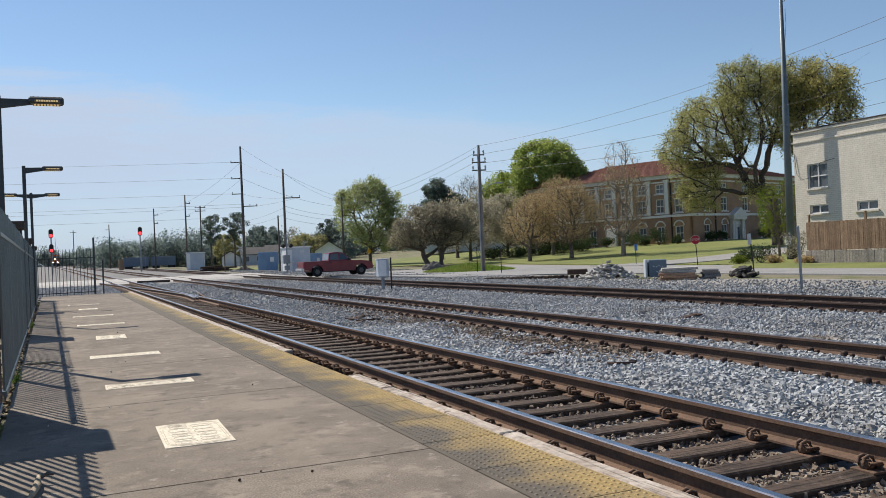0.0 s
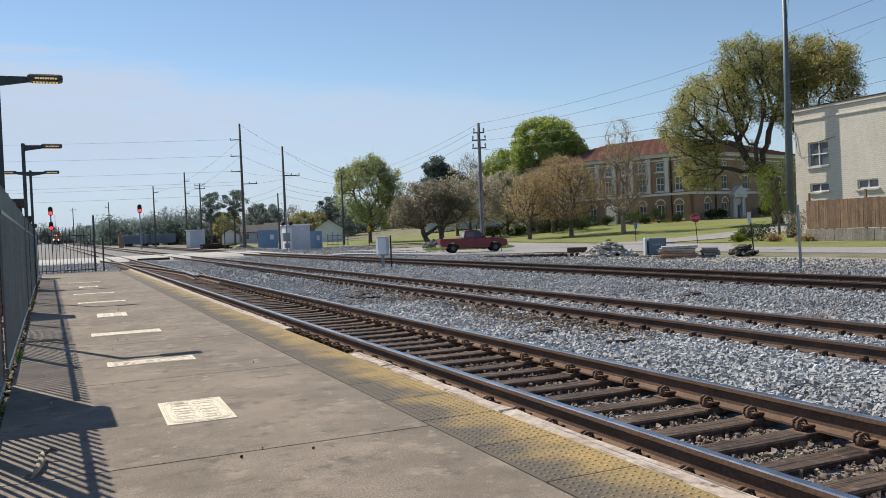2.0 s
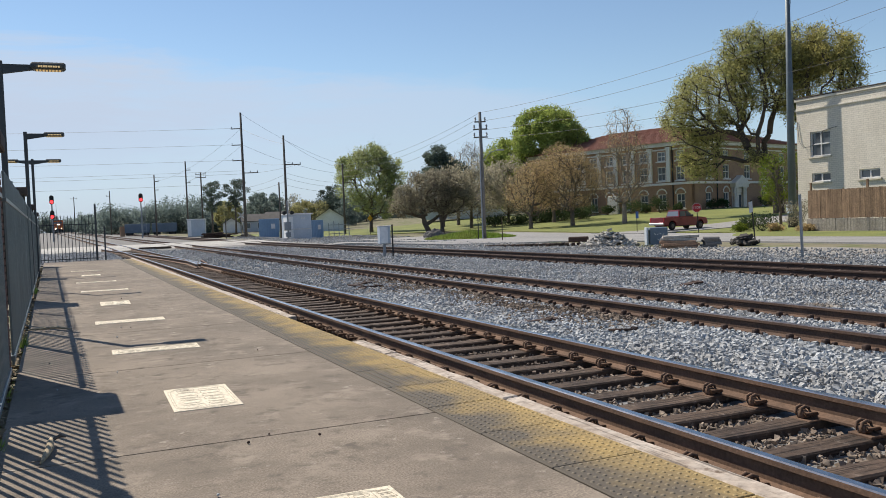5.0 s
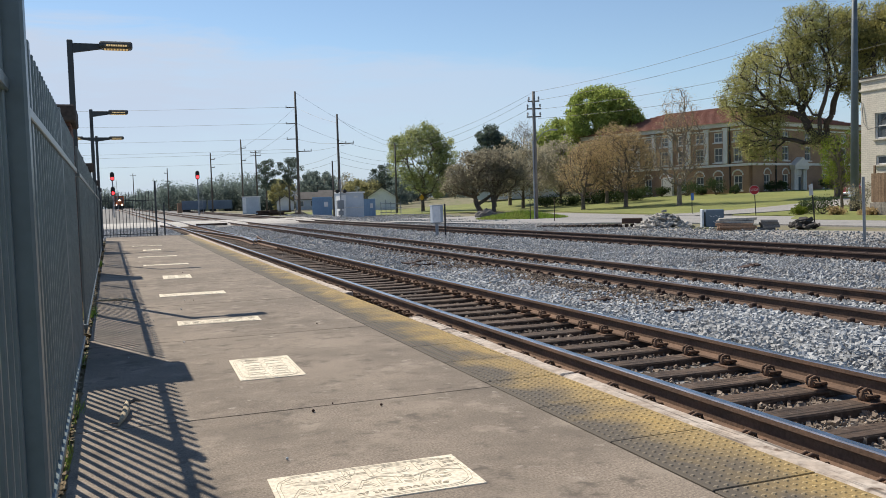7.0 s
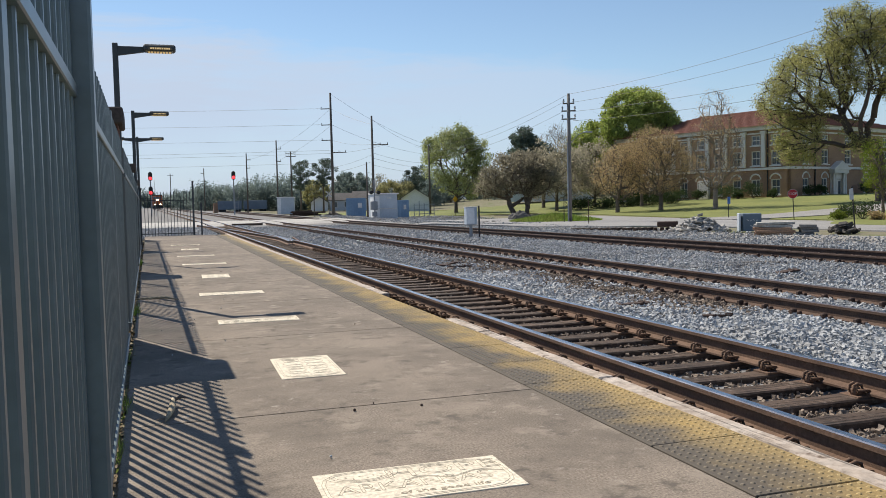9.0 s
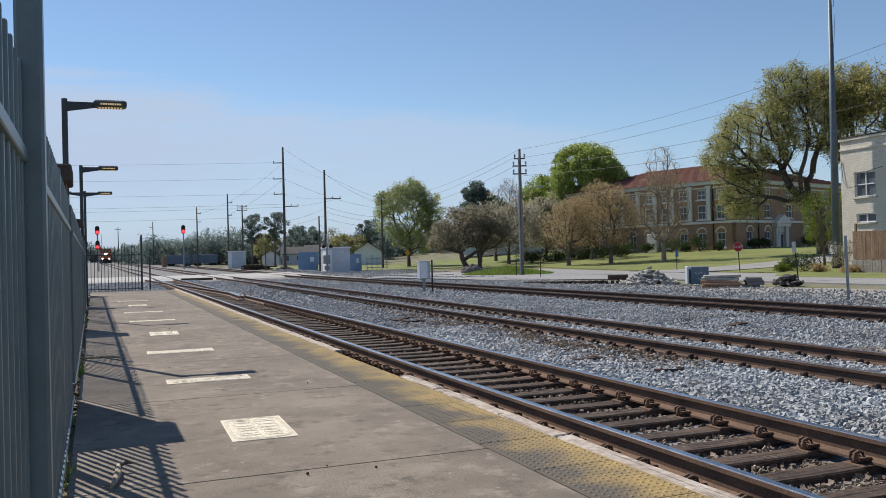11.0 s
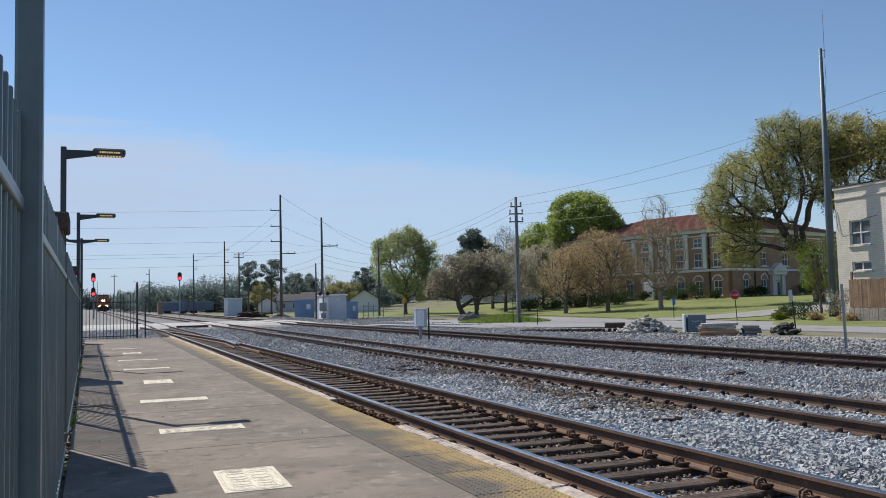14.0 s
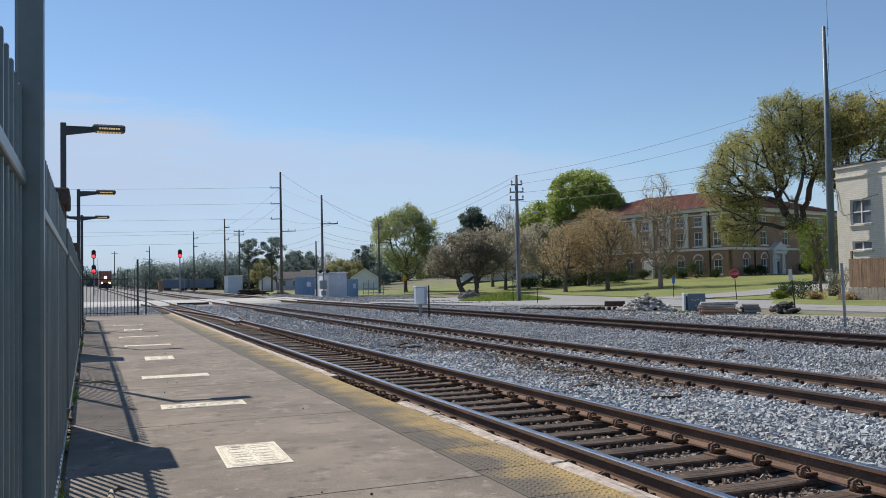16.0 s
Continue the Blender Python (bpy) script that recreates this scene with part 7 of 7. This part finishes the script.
# switch frog in the main track
frog = thing("switch_frog", pose(4.85, 36.5, 0), "worn steel switch frog and guard rail in the main track", "switch frog")
for x0, x1, m in ((-0.16, -0.1, M_RAILTOP), (-0.3, -0.12, M_RAILTOP), (0.1, 0.5, M_RUST)):
    bm = bmesh.new()
    sweep(bm, RAIL, [(x0, -2.2, RAIL_TOP - 0.01), ((x0 + x1) / 2, 0, RAIL_TOP - 0.01), (x1, 2.4, RAIL_TOP - 0.01)], RAIL_MATS)
    part("guard_rail", bm, [m, M_RUST], frog)


# a rail of the turnout, from the frog to the crossing
turnout = thing("turnout", pose(0, 0, 0), "worn turnout rail leading from the frog to the crossing", "turnout")
bm = bmesh.new()
sweep(bm, RAIL, [(4.72 - 2.3 * f ** 1.25, 38.5 + 36 * f, RAIL_TOP + rise(38.5 + 36 * f) - 0.008) for f in steps(0.0, 1.0, 16)], RAIL_MATS)
part("rail", bm, [M_RAILTOP, M_RUST], turnout)
# dark block standing in for the shade under the crossing deck's edge, between the tracks
bm = bmesh.new()
box(bm, (6.6, 74.6, -0.01), (2.6, 0.3, 0.24), 0.02)
tagged(part("deck_edge", bm, M_TIE), "dark block for the shade under the edge of the grade crossing deck", "deck edge", kind="structure")

# ---- pickup truck ----
M_RIM = material("alloy_rim", (0.12, 0.12, 0.125), (0.08, 0.08, 0.085), 0.4, 0.6, local=True, contrast=0.1)

def sidewall(bm, outline, half_w, inset=0.0, mat=0):
    """A solid from a side outline (along, up), with rounded flanks."""
    rings = []
    for yy, sc in ((-half_w, 1.0), (half_w, 1.0)):
        rings.append([bm.verts.new((x, yy, z)) for x, z in outline])
    n = len(outline)
    for k in range(n):
        bm.faces.new((rings[0][k], rings[0][(k + 1) % n], rings[1][(k + 1) % n], rings[1][k]))
    bm.faces.new(rings[0][::-1])
    bm.faces.new(rings[1])
    bmesh.ops.recalc_face_normals(bm, faces=bm.faces)


truck = thing("pickup_truck", pose(0, 0, 0), "dark red pickup truck with a double cab", "pickup truck")
bm = bmesh.new()
arch = lambda cx: [(cx + 0.5 * math.cos(a), 0.42 + 0.5 * math.sin(a)) for a in [math.pi - math.pi * k / 8 for k in range(9)]]
outline = [(-2.85, 0.62), (-2.85, 1.22), (-0.9, 1.22), (0.95, 1.2), (1.6, 1.19), (2.55, 1.1), (2.82, 0.98), (2.88, 0.6), (2.75, 0.48)]
outline += arch(1.85)[::-1] + [(1.3, 0.4), (-1.3, 0.4)] + arch(-1.8)[::-1] + [(-2.35, 0.5)]
sidewall(bm, outline, 0.97)
bmesh.ops.bevel(bm, geom=[e for e in bm.edges if abs(e.verts[0].co.y - e.verts[1].co.y) < 0.01], offset=0.045, segments=2, affect="EDGES", clamp_overlap=True)
part("body", bm, M_RED, truck)
bm = bmesh.new()
cabp = [(-0.85, 1.2, 0.9), (1.12, 1.2, 0.9), (0.42, 1.84, 0.74), (-0.1, 1.9, 0.72), (-0.68, 1.85, 0.74)]
v0 = [bm.verts.new((x, -w, z)) for x, z, w in cabp]
v1 = [bm.verts.new((x, w, z)) for x, z, w in cabp]
for k in range(5):
    bm.faces.new((v0[k], v0[(k + 1) % 5], v1[(k + 1) % 5], v1[k]))
bm.faces.new(v0[::-1])
bm.faces.new(v1)
bmesh.ops.recalc_face_normals(bm, faces=bm.faces)
bmesh.ops.bevel(bm, geom=bm.edges[:], offset=0.04, segments=2, affect="EDGES")
cabin = part("cab", bm, M_RED, truck)


def quad(name, pts, mat, parent, thick):
    bm = bmesh.new()
    c = sum((Vector(p) for p in pts), Vector()) / len(pts)
    n = (Vector(pts[1]) - Vector(pts[0])).cross(Vector(pts[2]) - Vector(pts[1])).normalized() * thick
    a = [bm.verts.new(p) for p in pts]
    b = [bm.verts.new(Vector(p) + n) for p in pts]
    k = len(pts)
    for i in range(k):
        bm.faces.new((a[i], a[(i + 1) % k], b[(i + 1) % k], b[i]))
    bm.faces.new(a[::-1])
    bm.faces.new(b)
    bmesh.ops.recalc_face_normals(bm, faces=bm.faces)
    return part(name, bm, mat, parent)


for s in (-1, 1):
    lo, hi = s * 0.905, s * 0.775
    quad("side_window", [(0.08, lo * 0.985, 1.28), (0.92, lo * 0.985, 1.28), (0.42, hi, 1.74), (0.08, hi, 1.76)], M_CARGLASS, cabin, s * 0.012)
    quad("side_window", [(-0.74, lo * 0.985, 1.28), (0.0, lo * 0.985, 1.28), (0.0, hi, 1.76), (-0.6, hi, 1.74)], M_GLASS, cabin, s * 0.012)
    bm = bmesh.new()
    box(bm, (0.78, s * 1.02, 1.32), (0.14, 0.18, 0.2), 0.03)
    part("mirror", bm, M_PLASTIC, cabin)
    bm = bmesh.new()
    for x in (0.15, -0.7):
        box(bm, (x, s * 0.985, 1.08), (0.2, 0.03, 0.04), 0.008)
    part("door_handle", bm, M_PLASTIC, truck)
    bm = bmesh.new()
    box(bm, (2.72, s * 0.76, 0.9), (0.26, 0.34, 0.2), 0.04)
    part("headlight", bm, M_CHROME, truck)
    bm = bmesh.new()
    box(bm, (-2.83, s * 0.88, 0.98), (0.08, 0.14, 0.4), 0.02)
    part("tail_light", bm, M_SIGNRED, truck)
quad("rear_window", [(-0.835, -0.75, 1.3), (-0.835, 0.75, 1.3), (-0.72, 0.65, 1.76), (-0.72, -0.65, 1.76)], M_REARGLASS, cabin, 0.012)
quad("windscreen", [(1.04, -0.8, 1.3), (1.04, 0.8, 1.3), (0.52, 0.66, 1.78), (0.52, -0.66, 1.78)], M_CARGLASS, cabin, 0.012)
bm = bmesh.new()
box(bm, (-2.93, 0, 0.6), (0.18, 1.9, 0.2), 0.03)
part("rear_bumper", bm, M_CHROME, truck, "chrome rear bumper")
bm = bmesh.new()
box(bm, (2.9, 0, 0.58), (0.16, 1.9, 0.26), 0.04)
part("front_bumper", bm, M_CHROME, truck, "chrome front bumper")
bm = bmesh.new()
box(bm, (2.86, 0, 0.9), (0.06, 1.1, 0.24), 0.02)
part("grille", bm, M_PLASTIC, truck)
bm = bmesh.new()
box(bm, (-2.87, 0, 0.98), (0.03, 1.5, 0.44), 0.01)
part("tailgate", bm, M_RED, truck)
bm = bmesh.new()
box(bm, (0, 0, 0.42), (4.6, 1.5, 0.16), 0.02)
part("chassis", bm, M_PLASTIC, truck)
wheels = []
for x in (1.85, -1.8):
    for s in (-1, 1):
        w = new("wheel")
        w.parent = truck
        bm = bmesh.new()
        tube(bm, [(0, -0.12, 0), (0, -0.09, 0), (0, 0.09, 0), (0, 0.12, 0)], [0.34, 0.385, 0.385, 0.34], 24)
        part("tyre", bm, M_TYRE, w)
        bm = bmesh.new()
        tube(bm, [(0, s * 0.1, 0), (0, s * 0.135, 0)], [0.21, 0.17], 16)
        for k in range(6):
            a = k * math.pi / 3
            box(bm, (0.13 * math.cos(a), s * 0.135, 0.13 * math.sin(a)), (0.16, 0.02, 0.05), rot=Euler((0, -a, 0)).to_matrix())
        part("rim", bm, M_RIM, w)
        wheels.append((w, x, s * 0.86))

# a short-bodied model
SIZE = 0.92
for ob in truck.children:
    for piece in [ob, *ob.children]:
        if piece.data:
            piece.data.transform(Matrix.Scale(SIZE, 4))
wheels = [(w, x * SIZE, q * SIZE) for w, x, q in wheels]

# ---- locomotive ----
loco = thing("locomotive", pose(0, 0, 0), "orange diesel locomotive with lit headlights, coming on", "locomotive")
bm = bmesh.new()
box(bm, (0, -0.9, 1.9), (1.9, 1.8, 1.6), 0.1)
part("nose", bm, M_ORANGE, loco)
bm = bmesh.new()
box(bm, (0, 1.0, 2.75), (3.05, 2.2, 3.3), 0.12)
part("cab", bm, M_ORANGE, loco)
bm = bmesh.new()
box(bm, (0, 10.0, 2.5), (2.6, 16, 2.8), 0.1)
part("hood", bm, M_ORANGE, loco)
bm = bmesh.new()
box(bm, (0, 1.0, 4.46), (3.1, 2.3, 0.22), 0.08)
part("cab_roof", bm, M_PLASTIC, loco, "black cab roof")
bm = bmesh.new()
box(bm, (0, -1.0, 1.32), (1.96, 1.9, 0.4), 0.05)
part("nose_band", bm, M_PLASTIC, loco, "black band round the nose")
for q in (-1, 1):
    bm = bmesh.new()
    tube(bm, [(q * 1.35, -2.1, 1.1), (q * 1.35, -2.1, 2.2), (q * 1.35, -0.3, 2.3)], 0.03, 5)
    part("handrail", bm, M_SIGNWHITE, loco)
bm = bmesh.new()
for x in (-0.95, -0.35, 0.35, 0.95):
    box(bm, (x, -0.12, 3.6), (0.56, 0.08, 0.62), 0.02)
part("windscreen", bm, M_GLASS, loco)
bm = bmesh.new()
box(bm, (0, 8.0, 1.0), (3.0, 21, 0.25), 0.03)
box(bm, (0, -2.2, 0.62), (3.0, 0.5, 0.85), 0.05)
part("pilot", bm, M_PLASTIC, loco)
bm = bmesh.new()
for y in (1.0, 3.0, 13.0, 15.0):
    for s in (-0.735, 0.735):
        tube(bm, [(s - 0.06, y, 0.5), (s + 0.06, y, 0.5)], 0.5, 16)
    box(bm, (0, y + 1, 0.6), (2.2, 2.2, 0.5), 0.05)
part("bogie", bm, M_PLASTIC, loco)
for x, z, rad in ((-0.2, 2.95, 0.22), (0.2, 2.95, 0.22), (-0.85, 1.5, 0.24), (0.85, 1.5, 0.24)):
    bm = bmesh.new()
    y = -1.86 if z < 2 else -1.0
    tube(bm, [(x, y + 0.3, z), (x, y, z)], [rad * 0.8, rad], 12)
    if z > 2:
        box(bm, (x, y + 0.5, z), (0.24, 0.9, 0.3), 0.02)
    holder = part("lamp_housing", bm, M_PLASTIC, loco)
    bm = bmesh.new()
    tube(bm, [(x, y - 0.01, z), (x, y - 0.03, z)], rad * 0.95, 12)
    part("headlight", bm, M_HEADLIGHT, holder, "lit headlight")


# ---- what moves ----
def motions():
    # the pickup drives off the crossing and along the street
    way = [(-1.0, 12.7, 60.3), (0.0, 18.1, 60.3), (0.5, 20.8, 60.6), (1.0, 23.4, 60.8), (1.5, 26.4, 60.6), (2.0, 29.2, 60.0), (2.5, 31.9, 59.0), (3.0, 35.0, 58.4), (3.5, 38.5, 58.3), (4.0, 42.4, 59.0), (4.5, 46.2, 59.8),
           (5.0, 49.7, 60.3), (5.6, 53.8, 60.6), (6.3, 59.6, 60.8), (7.0, 66.0, 60.9), (8.0, 75.0, 60.9), (10.0, 90.0, 60.9), (12.0, 104.0, 60.9), (14.0, 112.0, 60.9), (16.0, 116.0, 60.9)]
    rows = []
    for i, (t, x, y) in enumerate(way):
        a, b = way[max(i - 1, 0)], way[min(i + 1, len(way) - 1)]
        yaw = math.degrees(math.atan2(b[2] - a[2], b[1] - a[1]))
        if t >= 0:
            rows.append((t, pose(x, y, street_z(x, y) + 0.035 + 0.055 * smooth(42, 44, x), 0, 0, yaw)))
    walk(truck, rows)
    for w, x, s in wheels:
        # the wheels roll a quarter turn at most from row to row
        turn, keys, last = 0.0, [], None
        for k in range(0, 161):
            t = k * 0.1
            j = max(i for i in range(len(way)) if way[i][0] <= t + 1e-6)
            n = min(j + 1, len(way) - 1)
            span = max(way[n][0] - way[j][0], 1e-6)
            f = (t - way[j][0]) / span if n != j else 0.0
            p = Vector((way[j][1] + (way[n][1] - way[j][1]) * f, way[j][2] + (way[n][2] - way[j][2]) * f))
            if last is not None:
                turn += math.degrees((p - last).length / (0.385 * SIZE))
            last = p
            keys.append((t, pose(x, s, 0.385 * SIZE, 0, turn, 0)))
        walk(w, keys)
    # the locomotive comes on slowly along the main track
    rows = []
    for t in (0, 2, 4, 6, 8, 10, 12, 14, 16):
        y = 350 - 7.3 * t
        turn = math.degrees(math.atan2(track_x(1, y) - track_x(1, y + 6), 6))
        rows.append((t, pose(track_x(1, y), y, rail_z(y), 0, 0, turn)))
    walk(loco, rows)


motions()
